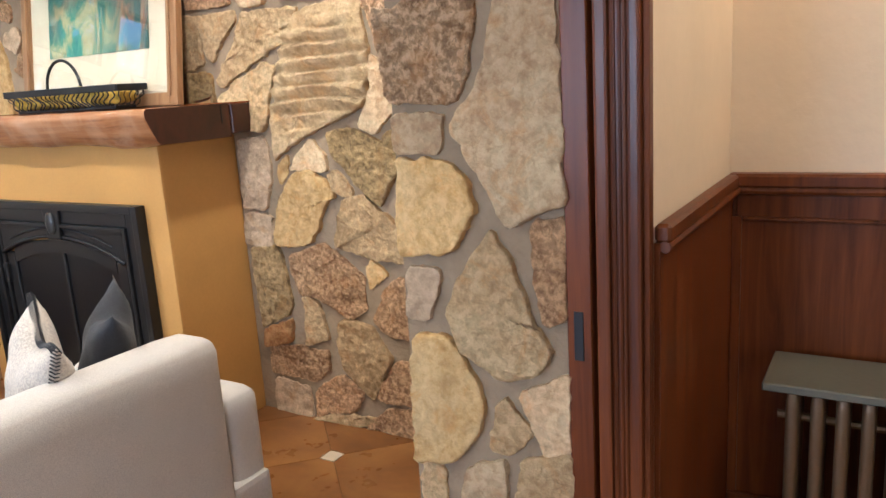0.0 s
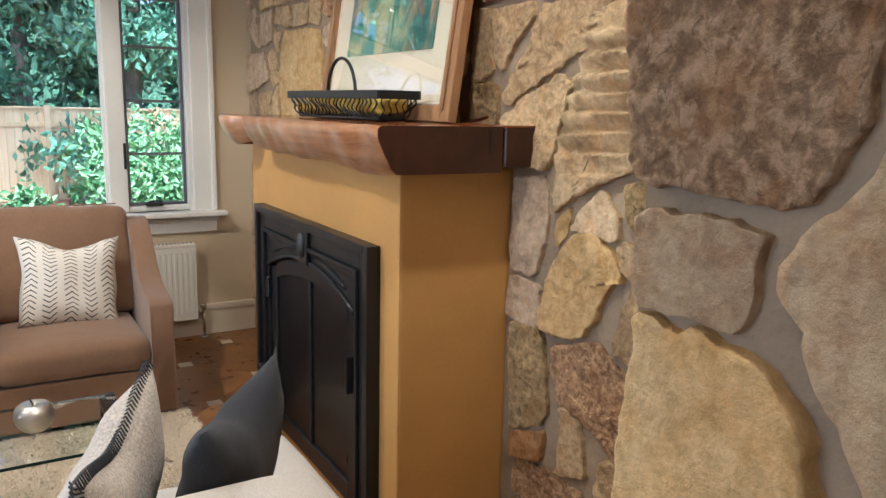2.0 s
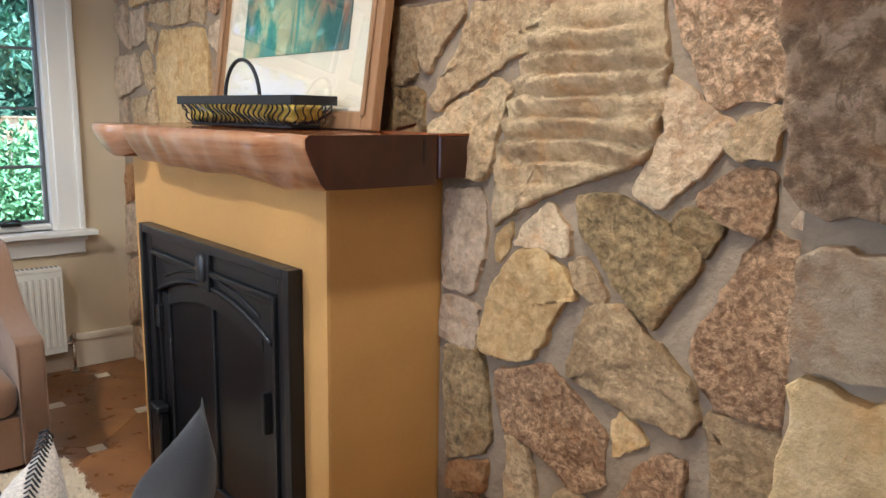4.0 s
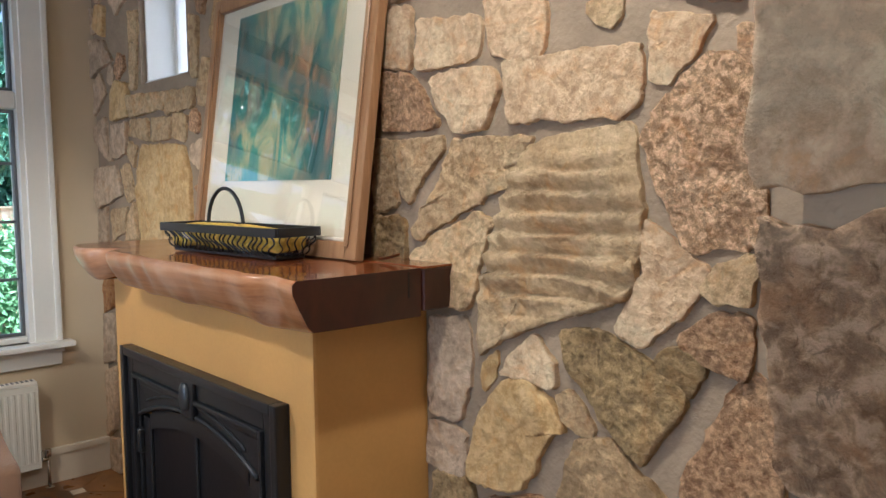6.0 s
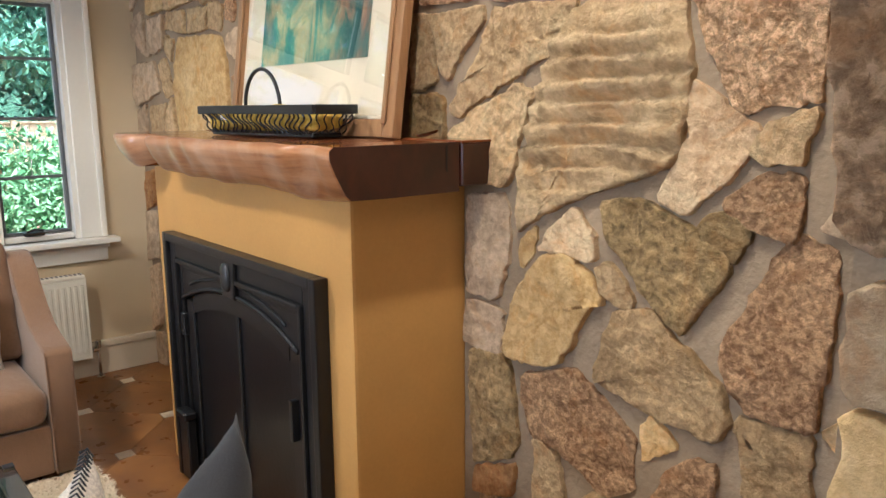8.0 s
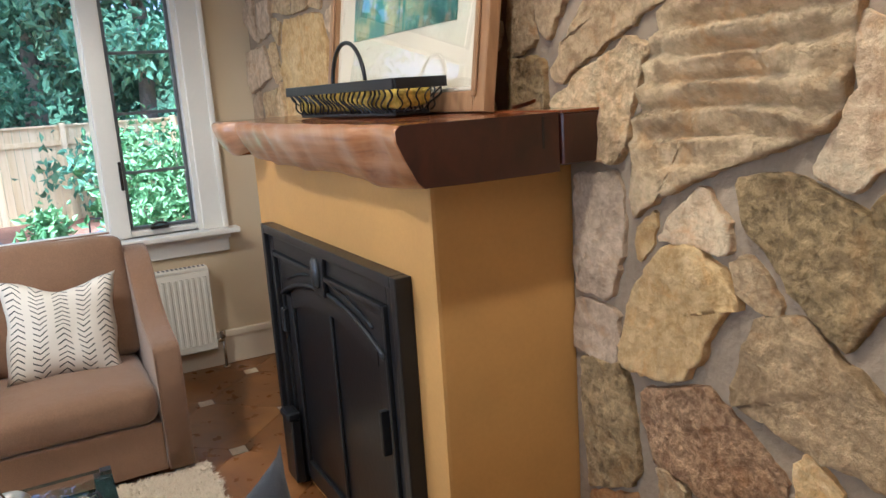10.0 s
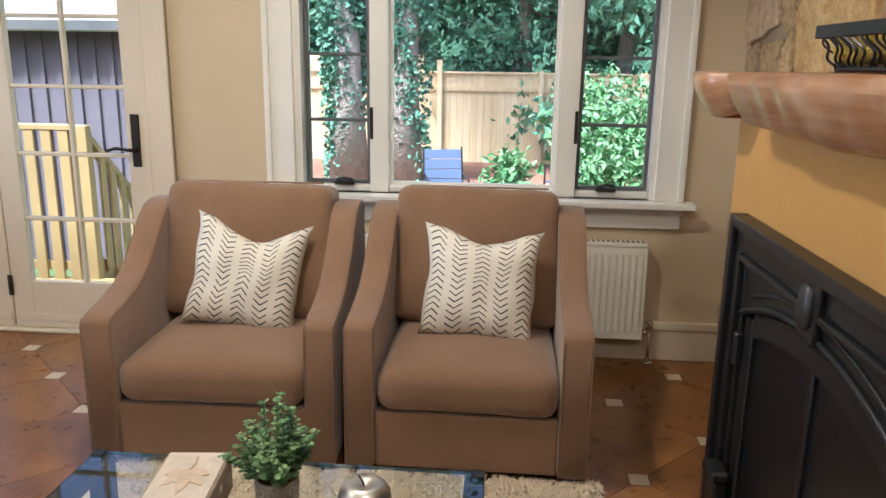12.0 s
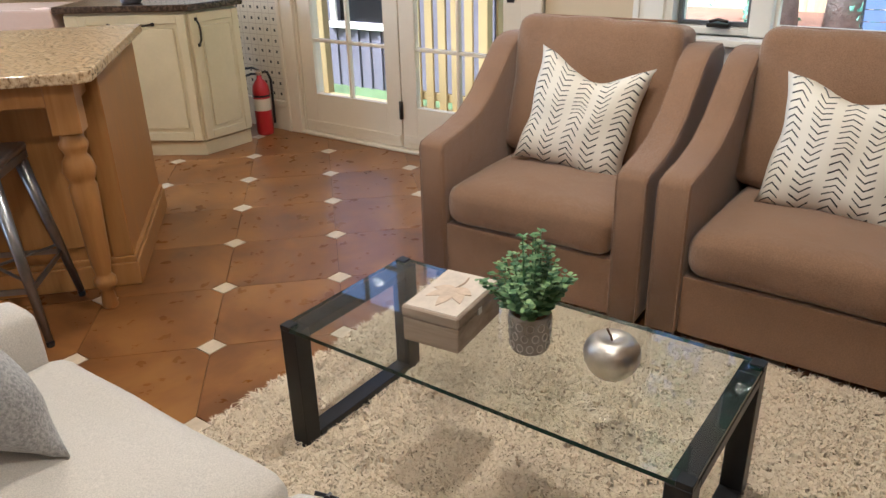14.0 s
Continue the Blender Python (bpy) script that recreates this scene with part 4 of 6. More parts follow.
def copper_leaf():
    bm = bmesh.new()
    n = 10
    rows = []
    for i in range(n + 1):
        f = i / n
        wd = 0.03 * math.sin(math.pi * min(1, f * 1.05 + 0.02)) + 0.002
        rows.append([bm.verts.new((f * 0.075, s * wd * 0.7, 0.006 + 0.016 * f * f + 0.008 * abs(s))) for s in (-1, 0, 1)])
    for a, b in zip(rows, rows[1:]):
        for j in range(2):
            bm.faces.new((a[j], a[j + 1], b[j + 1], b[j]))
    bmesh.ops.solidify(bm, geom=bm.faces[:], thickness=0.003)
    ob = part("copper_leaf", bm, COPPER, None, "", True)
    ob.matrix_world = pose(-2.15, 3.14, 1.464, 0, 0, 20)
    return tagged(ob, "small curled copper leaf beside the picture frame", "ornament")


copper_leaf()


# ---- armchairs ----
def armchair(m, w, label):
    """Front at local x = 0, back towards -x; y across."""
    c = thing("armchair", m, label, "armchair", "pair of armchairs under the window")
    aw, d = 0.108, 0.84
    prof = [(0, 0.05), (0.0, 0.560), (-0.012, 0.580), (-0.06, 0.592), (-0.16, 0.608), (-0.27, 0.640), (-0.37, 0.700), (-0.46, 0.782), (-0.53, 0.850), (-0.59, 0.888), (-0.65, 0.902), (-0.74, 0.900), (-0.79, 0.86), (-d, 0.05)]
    for s in (-1, 1):
        y0, y1 = (-w / 2, -w / 2 + aw) if s < 0 else (w / 2 - aw, w / 2)
        arm = part("arm", prism([(x, z) for x, z in prof], y0, y1, "y", 0.016, 3), TAUPE, c, smooth=True)
        for yy in (y0 + 0.004, y1 - 0.004):
            part("piping", tube([(x + (0.001 if k < 1 else 0), yy, z - 0.003) for k, (x, z) in enumerate(prof[:-1])], 0.0022, 6), TAUPE, arm)
    part("base", box(-d + 0.05, -0.012, -w / 2 + aw + 0.001, w / 2 - aw - 0.001, 0.05, 0.262, 0.012, seg=2), TAUPE, c)
    part("back_frame", box(-d + 0.01, -d + 0.13, -w / 2 + aw, w / 2 - aw, 0.262, 0.87, 0.03, seg=3), TAUPE, c)
    iw = w - 2 * aw - 0.006
    part("seat_cushion", cushion(0.665, iw, 0.165, 0.06, 12, 0.030, (-0.325, 0, 0.345), 0.007), TAUPE, c, smooth=True)
    back = cushion(0.56, iw + 0.02, 0.19, 0.048, 14, 0.030, (0, 0, 0), 0.013)
    bmesh.ops.transform(back, matrix=pose(-0.62, 0, 0.695, 0, 76, 0), verts=back.verts[:])
    bc = part("back_cushion", back, TAUPE, c, smooth=True)
    edge = [(-0.28, y) for y in (-iw / 2 + 0.04, 0, iw / 2 - 0.04)]
    part("piping", tube([tuple(pose(-0.62, 0, 0.695, 0, 76, 0) @ Vector((x - 0.004, y, 0.045))) for x, y in edge], 0.004, 6), TAUPE, bc)
    for x in (-0.06, -d + 0.08):
        for y in (-w / 2 + 0.06, w / 2 - 0.06):
            part("leg", prism([(x - 0.022, y - 0.022), (x + 0.022, y - 0.022), (x + 0.022, y + 0.022), (x - 0.022, y + 0.022)], 0, 0.05, "z"), BLACK, c, "dark wooden leg")
    return c


armchair(pose(-3.625, 2.015, 0, 0, 0, -0.6), 0.87, "taupe linen armchair with sloping arms near the fireplace")
armchair(pose(-3.605, 1.10, 0, 0, 0, 2.2), 0.90, "taupe linen armchair with sloping arms near the glazed doors")


def throw_pillow(m, w, h, t, material, label, dent=0.0, seed=0, stitched=False):
    p = thing("throw_pillow", m, label, "pillow")
    part("cover", pillow(w, h, t, dent, seed=seed), material, p, smooth=True)
    if stitched:
        edge = [(-w / 2 + w * k / 24, h * 0.995 - 0.07 * h / 2 * (1 - (2 * k / 24 - 1) ** 2) - dent * 0.85 * (0.5 + 0.5 * math.cos(math.pi * (2 * k / 24 - 1))) ** 1.3) for k in range(25)]
        bm = bmesh.new()
        for i in range(0, 24):
            (xa, za), (xb, zb) = edge[i], edge[i + 1]
            for f in (0.0, 0.5):
                x, z = xa + (xb - xa) * f, za + (zb - za) * f
                tube([(x, -0.012, z - 0.010), (x + 0.004, 0, z + 0.005), (x + 0.010, 0.012, z - 0.010)], 0.0021, 5, bm=bm)
        for s in (-1, 1):
            for i in range(44):
                z = h * i / 44
                x = s * (w / 2 * (1 - 0.07 * (1 - (2 * i / 44 - 1) ** 2)))
                tube([(x - s * 0.010, -0.012, z), (x + s * 0.004, 0, z + 0.004), (x - s * 0.010, 0.012, z + 0.008)], 0.0021, 5, bm=bm)
        part("whipstitch", bm, BLACKYARN, p, "black whipstitched edge")
    return p


# facing +x: the pillow's front (its -y) is turned to +x
throw_pillow(pose(-3.96, 2.03, 0.420, 0, 0, 90) @ pose(0, 0, 0, -17, 4, 0), 0.47, 0.46, 0.15, CHEVRON, "white pillow printed with black chevrons on the armchair near the fireplace", 0.060, 1)
throw_pillow(pose(-3.96, 1.08, 0.424, 0, 0, 94) @ pose(0, 0, 0, -17, 9, 0), 0.46, 0.46, 0.15, CHEVRON, "white pillow printed with black chevrons on the armchair near the doors", 0.085, 5)


# ---- panel radiator ----
def panel_radiator():
    r = thing("panel_radiator", pose(WX, 2.10, 0), "white ribbed panel radiator under the window", "radiator")
    w = 1.48
    part("back_panel", box(0.03, 0.045, -w / 2, w / 2, 0.13, 0.61), WHITEMETAL, r)
    part("front_panel", box(0.085, 0.098, -w / 2, w / 2, 0.13, 0.61, 0.004), WHITEMETAL, r)
    for i in range(44):
        y = -w / 2 + 0.025 + i * (w - 0.05) / 43
        part("rib", box(0.098, 0.105, y - 0.010, y + 0.010, 0.17, 0.575, 0.003), WHITEMETAL, r)
    part("top_grille", box(0.03, 0.10, -w / 2, w / 2, 0.61, 0.632, 0.004), WHITEMETAL, r)
    for i in range(60):
        y = -w / 2 + 0.02 + i * (w - 0.04) / 59
        part("grille_slot", box(0.045, 0.085, y - 0.006, y + 0.006, 0.632, 0.634), GREYMETAL, r)
    for s in (-1, 1):
        part("side_cover", box(0.03, 0.10, s * w / 2 - 0.004, s * w / 2 + 0.004, 0.13, 0.615, 0.002), WHITEMETAL, r)
    v = part("valve", tube([(0.07, w / 2, 0.17), (0.07, w / 2 + 0.045, 0.17)], 0.013, 10), CHROME, r, "chrome valve and pipe", True)
    part("pipe", tube([(0.07, w / 2 + 0.045, 0.0), (0.07, w / 2 + 0.045, 0.17)], 0.009, 10), CHROME, v, smooth=True)
    part("knob", lathe([(0.014, 0), (0.018, 0.005), (0.018, 0.04), (0.012, 0.046)], 12, centre=(0.07, w / 2 + 0.045, 0.18)), CHROME, v, smooth=True)
    part("floor_collar", lathe([(0.026, 0), (0.024, 0.006), (0.010, 0.01)], 14, centre=(0.07, w / 2 + 0.045, 0.0)), CHROME, v, smooth=True)
    for y in (-0.5, 0.5):
        part("bracket", box(0.0, 0.03, y - 0.015, y + 0.015, 0.2, 0.58), WHITEMETAL, r)


panel_radiator()


# ---- glass table and what stands on it ----
TZ = 0.40


def glass_table():
    t = thing("coffee_table", pose(-2.775, 1.55, 0), "clear glass coffee table on black metal loop legs", "table")
    hx, hy, s = 0.255, 0.545, 0.052
    nt = s * 0.62
    outline = [(-hx + nt, -hy), (hx - nt, -hy), (hx - nt, -hy + nt), (hx, -hy + nt), (hx, hy - nt), (hx - nt, hy - nt), (hx - nt, hy), (-hx + nt, hy), (-hx + nt, hy - nt), (-hx, hy - nt), (-hx, -hy + nt), (-hx + nt, -hy + nt)]
    bm = prism(outline, TZ - 0.011, TZ, "z")
    bm.normal_update()
    for f in bm.faces:
        f.material_index = 0 if f.normal.z > 0.5 else 2 if f.normal.z < -0.5 else 1
    top = part("glass_top", bm, [TABLEGLASS, GREENEDGE, CLEAR], t, "clear glass top with green edge")
    top.visible_shadow = False
    for sy in (-1, 1):
        ya, yb = (-hy - 0.002, -hy + s) if sy < 0 else (hy - s, hy + 0.002)
        loop = part("leg_loop", box(-hx + s, hx - s, ya, yb, 0.012, 0.052, 0.002), BLACK, t, "black metal leg loop")
        part("top_bar", box(-hx + s, hx - s, ya, yb, TZ - 0.040, TZ - 0.012, 0.002), BLACK, loop)
        for xa, xb in ((-hx - 0.002, -hx + s), (hx - s, hx + 0.002)):
            part("post", box(xa, xb, ya, yb, 0.0, TZ - 0.0115, 0.002), BLACK, loop)
            cx0, cx1 = (xa, -hx + nt - 0.001) if xa < 0 else (hx - nt + 0.001, xb)
            cy0, cy1 = (ya, -hy + nt - 0.001) if sy < 0 else (hy - nt + 0.001, yb)
            part("post_cap", box(cx0, cx1, cy0, cy1, TZ - 0.0115, TZ + 0.003, 0.001), BLACK, loop)


glass_table()


def wooden_box():
    b = thing("wooden_box", pose(-2.765, 1.385, TZ, 0, 0, 6), "whitewashed wooden box with a leaf carved on its lid", "box")
    w, d, h = 0.115, 0.078, 0.098
    part("body", box(-w, w, -d, d, 0, 0.066, 0.003), WHITEWASH, b)
    lid = part("lid", box(-w - 0.002, w + 0.002, -d - 0.002, d + 0.002, 0.068, h, 0.004), WHITEWASH, b)
    part("lid_panel", box(-w + 0.006, w - 0.006, -d + 0.006, d - 0.006, h, h + 0.002), WHITETOP, lid, "chalky white painted panel")
    for k in range(5):
        a = radians(-70 + 35 * k)
        n = 7
        left, right = [], []
        L = 0.105 if k == 2 else 0.085 if k in (1, 3) else 0.058
        for i in range(n + 1):
            f = i / n
            wd = 0.017 * math.sin(math.pi * f ** 0.8) + 0.0006
            px, py = -0.02 + math.cos(a) * f * L, math.sin(a) * f * L
            left.append((px - math.sin(a) * wd, py + math.cos(a) * wd))
            right.append((px + math.sin(a) * wd, py - math.cos(a) * wd))
        part("leaf_lobe", prism(left + right[::-1], h + 0.002, h + 0.0028 + 0.0005 * k, "z"), TANPAINT, lid, "tan carved leaf")
    part("leaf_stalk", tube([(-0.02, 0, h + 0.003), (-0.055, 0.006, h + 0.003), (-0.085, 0.002, h + 0.003)], 0.003, 6), TANPAINT, lid)
    part("clasp", box(-0.006, 0.014, d, d + 0.004, 0.058, 0.076, 0.001), SILVER, b, "small metal clasp")


wooden_box()


def potted_plant():
    p = thing("potted_plant", pose(-2.785, 1.60, TZ), "small artificial eucalyptus in a grey relief pot", "plant")
    pot = part("pot", lathe([(0.043, 0), (0.046, 0.004), (0.052, 0.095), (0.050, 0.099), (0.045, 0.099), (0.042, 0.080)], 28), POT, p, smooth=False)
    for row in range(3):
        for i in range(12):
            a = 2 * math.pi * (i + 0.5 * (row % 2)) / 12
            z, r = 0.020 + row * 0.029, 0.0475 + 0.00062 * (20 + row * 29) / 10
            pts = []
            for k in range(10):
                q = 2 * math.pi * k / 10
                t = a + 0.17 * math.cos(q)
                pts.append((r * math.cos(t), r * math.sin(t), z + 0.0105 * math.sin(q)))
            part("relief_ring", tube(pts, 0.0016, 4, True), POTRAISED, pot)
    part("soil", lathe([(0.044, 0.080), (0.044, 0.086), (0.02, 0.089)], 16), SOIL, p)
    rng = random.Random(3)
    verts, faces = [], []
    for s in range(40):
        a, lean = rng.uniform(0, 2 * math.pi), (s / 39) ** 0.8
        ln = (0.235 - 0.105 * lean) * rng.uniform(0.80, 1.08)
        reach = 0.115 * lean * rng.uniform(0.75, 1.15)
        pts = []
        for k in range(9):
            f = k / 8
            rr = 0.010 + reach * f ** 0.75
            pts.append(Vector((rr * math.cos(a), rr * math.sin(a), 0.080 + ln * f * (1 - 0.22 * lean * f))))
        part("stem", tube([tuple(q) for q in pts], 0.0013, 4), LEAFA, p)
        for k in range(2, 9):
            for side in range(4 if k < 8 else 5):
                q = pts[k] + Vector((rng.uniform(-1, 1), rng.uniform(-1, 1), rng.uniform(-1, 1))) * 0.003
                b = a + side * math.pi / 2 + rng.uniform(-0.4, 0.4) + 0.8 * k
                dv = Vector((math.cos(b), math.sin(b), rng.uniform(0.0, 0.8))).normalized()
                sv = dv.cross(Vector((0, 0, 1))).normalized()
                L = rng.uniform(0.016, 0.024) * (1.15 - 0.07 * k)
                o, nn = len(verts), dv.cross(sv) * L * 0.16
                for u, wd in ((0, 0.08), (0.25, 0.34), (0.55, 0.50), (0.85, 0.36), (1, 0.08)):
                    verts += [tuple(q + dv * L * u + sv * L * wd + nn * u), tuple(q + dv * L * u - sv * L * wd + nn * u)]
                for i in range(4):
                    faces.append((o + 2 * i, o + 2 * i + 1, o + 2 * i + 3, o + 2 * i + 2))
    raw("foliage", verts, faces, PLANTLEAF, p)


potted_plant()


def silver_apple():
    a = thing("decorative_apple", pose(-2.78, 1.815, TZ), "shiny silver decorative apple with a brown stalk", "ornament")
    prof = []
    for k in range(25):
        t = math.pi * k / 24
        r = 0.064 * math.sin(t) ** 0.85 * (1 + 0.10 * math.cos(t - math.pi))
        z = 0.056 - 0.056 * math.cos(t)
        if k > 19:
            z -= 0.018 * ((k - 19) / 5) ** 1.5
        if k < 3:
            z += 0.006 * (3 - k) / 3
        prof.append((max(0.0008, r), z))
    z0 = min(z for r, z in prof)
    part("fruit", lathe([(r, z - z0) for r, z in prof], 32), SILVER, a, smooth=True)
    part("stalk", tube([(0, 0, 0.078), (0.002, -0.003, 0.100), (0.008, -0.012, 0.122)], 0.0028, 6), STEM, a, "thin brown stalk")


silver_apple()


# ---- rug ----
RX0, RX1, RY0, RY1 = -3.64, -2.02, 0.74, 2.50
rug = structure("rug", box(RX0, RX1, RY0, RY1, 0.0, 0.010, 0.003), RUGBASE, "", "")
rug["kind"] = ""
tagged(rug, "thick cream and tan shag rug under the glass table", "rug")


def shag():
    rng = np.random.default_rng(5)
    tufts, each = 13500, 13
    n = tufts * each
    cx, cy = np.repeat(rng.uniform(RX0, RX1, tufts), each), np.repeat(rng.uniform(RY0, RY1, tufts), each)
    a, out = rng.uniform(0, 6.283, n), rng.uniform(0.0, 0.006, n)
    flop, way = np.repeat(rng.uniform(0.0, 0.020, tufts), each), np.repeat(rng.uniform(0, 6.283, tufts), each)
    px, py = cx + out * np.cos(a) + 0.3 * flop * np.cos(way), cy + out * np.sin(a) + 0.3 * flop * np.sin(way)
    a = np.arctan2(np.sin(a) + 60 * flop * np.sin(way), np.cos(a) + 60 * flop * np.cos(way)) + rng.normal(0, 0.4, n)
    lean, L, w = rng.uniform(0.25, 0.95, n), rng.uniform(0.022, 0.040, n), rng.uniform(0.0011, 0.0021, n)
    dx, dy = np.cos(a), np.sin(a)
    mid = np.stack([px + dx * L * lean * 0.4, py + dy * L * lean * 0.4, 0.008 + L * 0.7], 1)
    tip = np.stack([px + dx * L * lean * 1.1, py + dy * L * lean * 1.1, 0.008 + L * (1.05 - 0.5 * lean)], 1)
    foot = np.stack([px, py, np.full(n, 0.008)], 1)
    s = np.stack([-dy * w, dx * w, np.zeros(n)], 1)
    v = np.stack([foot - s, foot + s, mid - s * 1.3, mid + s * 1.3, tip], 1).reshape(-1, 3)
    o = np.arange(n) * 5
    faces = []
    for k in o.tolist():
        faces.append((k, k + 1, k + 3, k + 2))
        faces.append((k + 2, k + 3, k + 4))
    ob = raw("shag", v.tolist(), faces, RUGYARN, rug)
    ob["kind"] = "stuff"


shag()


# ---- sofa ----
def sofa():
    s = thing("sofa", pose(0, 0, 0), "pale grey linen sofa with rounded low arms", "sofa")
    x0, x1, y0, y1 = -2.10, -1.20, 0.55, 2.45
    part("base", box(x0 + 0.03, x1 - 0.02, y0 + 0.02, y1 - 0.02, 0.06, 0.27, 0.02, seg=2), LIGHTGREY, s)
    part("backrest", cushion(0.20, 1.70, 0.74, 0.055, 12, 0, (x1 - 0.10, 1.43, 0.42), 0.004), LIGHTGREY, s, smooth=True)
    for y in (y0 + 0.075, y1 - 0.075):
        part("arm", cushion(x1 - x0 - 0.06, 0.15, 0.505, 0.05, 12, 0, ((x0 + x1) / 2 - 0.01, y, 0.3125), 0.003), LIGHTGREY, s, smooth=True)
    half = (y1 - y0 - 0.30) / 2
    for k in range(2):
        part("seat_cushion", cushion(0.72, half - 0.004, 0.18, 0.05, 12, 0.012, (x0 + 0.355, y0 + 0.15 + half * (k + 0.5), 0.355), 0.004), LIGHTGREY, s, smooth=True)
    for x in (x0 + 0.08, x1 - 0.08):
        for y in (y0 + 0.08, y1 - 0.08):
            part("leg", box(x - 0.025, x + 0.025, y - 0.025, y + 0.025, 0, 0.06), BLACK, s)


sofa()
throw_pillow(pose(-1.64, 2.13, 0.450, 0, 0, 143) @ pose(0, 0, 0, 12, -4, 0), 0.46, 0.47, 0.17, CHARCOAL, "charcoal satin pillow on the sofa", 0.06, 9)
throw_pillow(pose(-1.60, 1.875, 0.450, 0, 0, 155) @ pose(0, 0, 0, 10, -8, 0), 0.46, 0.48, 0.17, KNIT, "oatmeal knitted pillow with black stitched edges", 0.06, 12, True)
throw_pillow(pose(-1.87, 0.92, 0.440, 0, 0, 95) @ pose(0, 0, 0, 22, 0, 0), 0.42, 0.40, 0.16, GREYKNIT, "grey tweed pillow at the far end of the sofa", 0.02, 15)


# ---- kitchen ----
UX, UY = Vector((-0.664, -0.748, 0)), Vector((0.748, -0.664, 0))
ISL = Matrix((( -UX.x, UY.x, 0, -2.91), (-UX.y, UY.y, 0, -0.33), (0, 0, 1, 0), (0, 0, 0, 1)))


def island():
    """Local x points from the base to the overhang, y along the island, away from the glazed doors."""
    k = thing("kitchen_island", ISL, "honey maple kitchen island with turned corner leg", "island")
    L, D = 1.9, 0.92
    part("body", box(-D, 0, 0, L, 0.0, 0.88, 0.004), OAK, k)
    part("plinth", box(-D, 0.022, -0.022, L, 0, 0.10, 0.004), OAK, k)
    part("plinth_bead", box(-D, 0.016, -0.016, L, 0.10, 0.125, 0.007, seg=2), OAK, k)
    part("corner_post", box(-0.075, 0.006, -0.006, 0.075, 0.125, 0.88, 0.004), OAK, k)
    for a in (0.10, 0.68, 1.26):
        part("panel", box(0.0, 0.010, a, a + 0.5, 0.18, 0.82, 0.006), OAK, k)
    part("apron", box(0.225, 0.245, 0.06, L, 0.80, 0.88, 0.003), OAK, k)
    part("apron", box(0.0, 0.245, 0.04, 0.06, 0.80, 0.88, 0.003), OAK, k)
    prof = [(0.026, 0), (0.030, 0.01), (0.024, 0.07), (0.030, 0.085), (0.042, 0.10), (0.042, 0.125), (0.030, 0.14), (0.030, 0.15), (0.038, 0.20), (0.047, 0.42), (0.050, 0.50), (0.043, 0.515), (0.050, 0.535), (0.058, 0.56), (0.050, 0.60), (0.036, 0.62), (0.048, 0.645), (0.050, 0.66), (0.040, 0.68), (0.040, 0.70)]
    leg = part("turned_leg", lathe(prof, 24, centre=(0.20, 0.075, 0)), OAK, k, smooth=True)
    part("leg_block", box(0.15, 0.25, 0.025, 0.125, 0.70, 0.88, 0.004), OAK, leg)


island()
tagged(part("island_top", prism([(-0.98, -0.045), (0.26, -0.045), (0.30, -0.005), (0.30, 1.95), (-0.98, 1.95)], 0.881, 0.92, "z", 0.006), GRANITE), "polished speckled beige granite island top", "worktop").matrix_world = ISL


def stool(m):
    s = thing("bar_stool", m, "galvanised metal bar stool with splayed legs", "stool")
    part("seat", cushion(0.31, 0.31, 0.03, 0.014, 8, -0.008, (0, 0, 0.645)), STEEL, s, smooth=True)
    part("skirt", prism([(-0.15, -0.15), (0.15, -0.15), (0.15, 0.15), (-0.15, 0.15)], 0.60, 0.632, "z", 0.004), STEEL, s)
    for a in (-1, 1):
        for b in (-1, 1):
            leg = part("leg", tube([(a * 0.125, b * 0.125, 0.62), (a * 0.20, b * 0.20, 0.02)], lambda f: 0.026 - 0.012 * f, 8), STEEL, s, smooth=True)
            part("foot", lathe([(0.014, 0), (0.015, 0.02)], 10, centre=(a * 0.2, b * 0.2, 0)), BLACK, leg)
    for a in (-1, 1):
        part("brace", tube([(a * 0.17, -0.17, 0.24), (-a * 0.17, 0.17, 0.24)], 0.006, 6), STEEL, s)
    ring = [(-0.175, -0.175), (0.175, -0.175), (0.175, 0.175), (-0.175, 0.175)]
    for (xa, ya), (xb, yb) in zip(ring, ring[1:] + ring[:1]):
        part("foot_rail", box(min(xa, xb) - 0.004, max(xa, xb) + 0.004, min(ya, yb) - 0.004, max(ya, yb) + 0.004, 0.20, 0.22), STEEL, s)
    return s


stool(ISL @ pose(0.25, 0.42, 0, 0, 0, 4))


def raised_door(parent, w, z0, z1, name="door"):
    """A raised-panel door on the face y = 0, from x = 0 to w."""
    d = part(name, box(0.004, w - 0.004, -0.0, 0.018, z0, z1, 0.004), CABCREAM, parent)
    e = 0.055
    for a, b, c, f in ((0.004, e, z0, z1), (w - e, w - 0.004, z0, z1)):
        part("stile", box(a, b, 0.018, 0.026, c, f, 0.004), CABCREAM, d)
    for c, f in ((z0, z0 + e), (z1 - e, z1)):
        part("rail", box(e, w - e, 0.018, 0.026, c, f, 0.004), CABCREAM, d)
    part("raised_panel", box(e + 0.022, w - e - 0.022, 0.018, 0.027, z0 + e + 0.022, z1 - e - 0.022, 0.008, seg=1), CABCREAM, d)
    return d


def bow_handle(parent, pts):
    h = part("handle", tube(pts, 0.006, 8), BRONZE, parent, "dark bronze bow handle", True)
    for p in (pts[0], pts[-1]):
        part("handle_foot", cushion(0.022, 0.014, 0.022, 0.007, 4, 0, (p[0], p[1] - 0.002, p[2])), BRONZE, h, smooth=True)


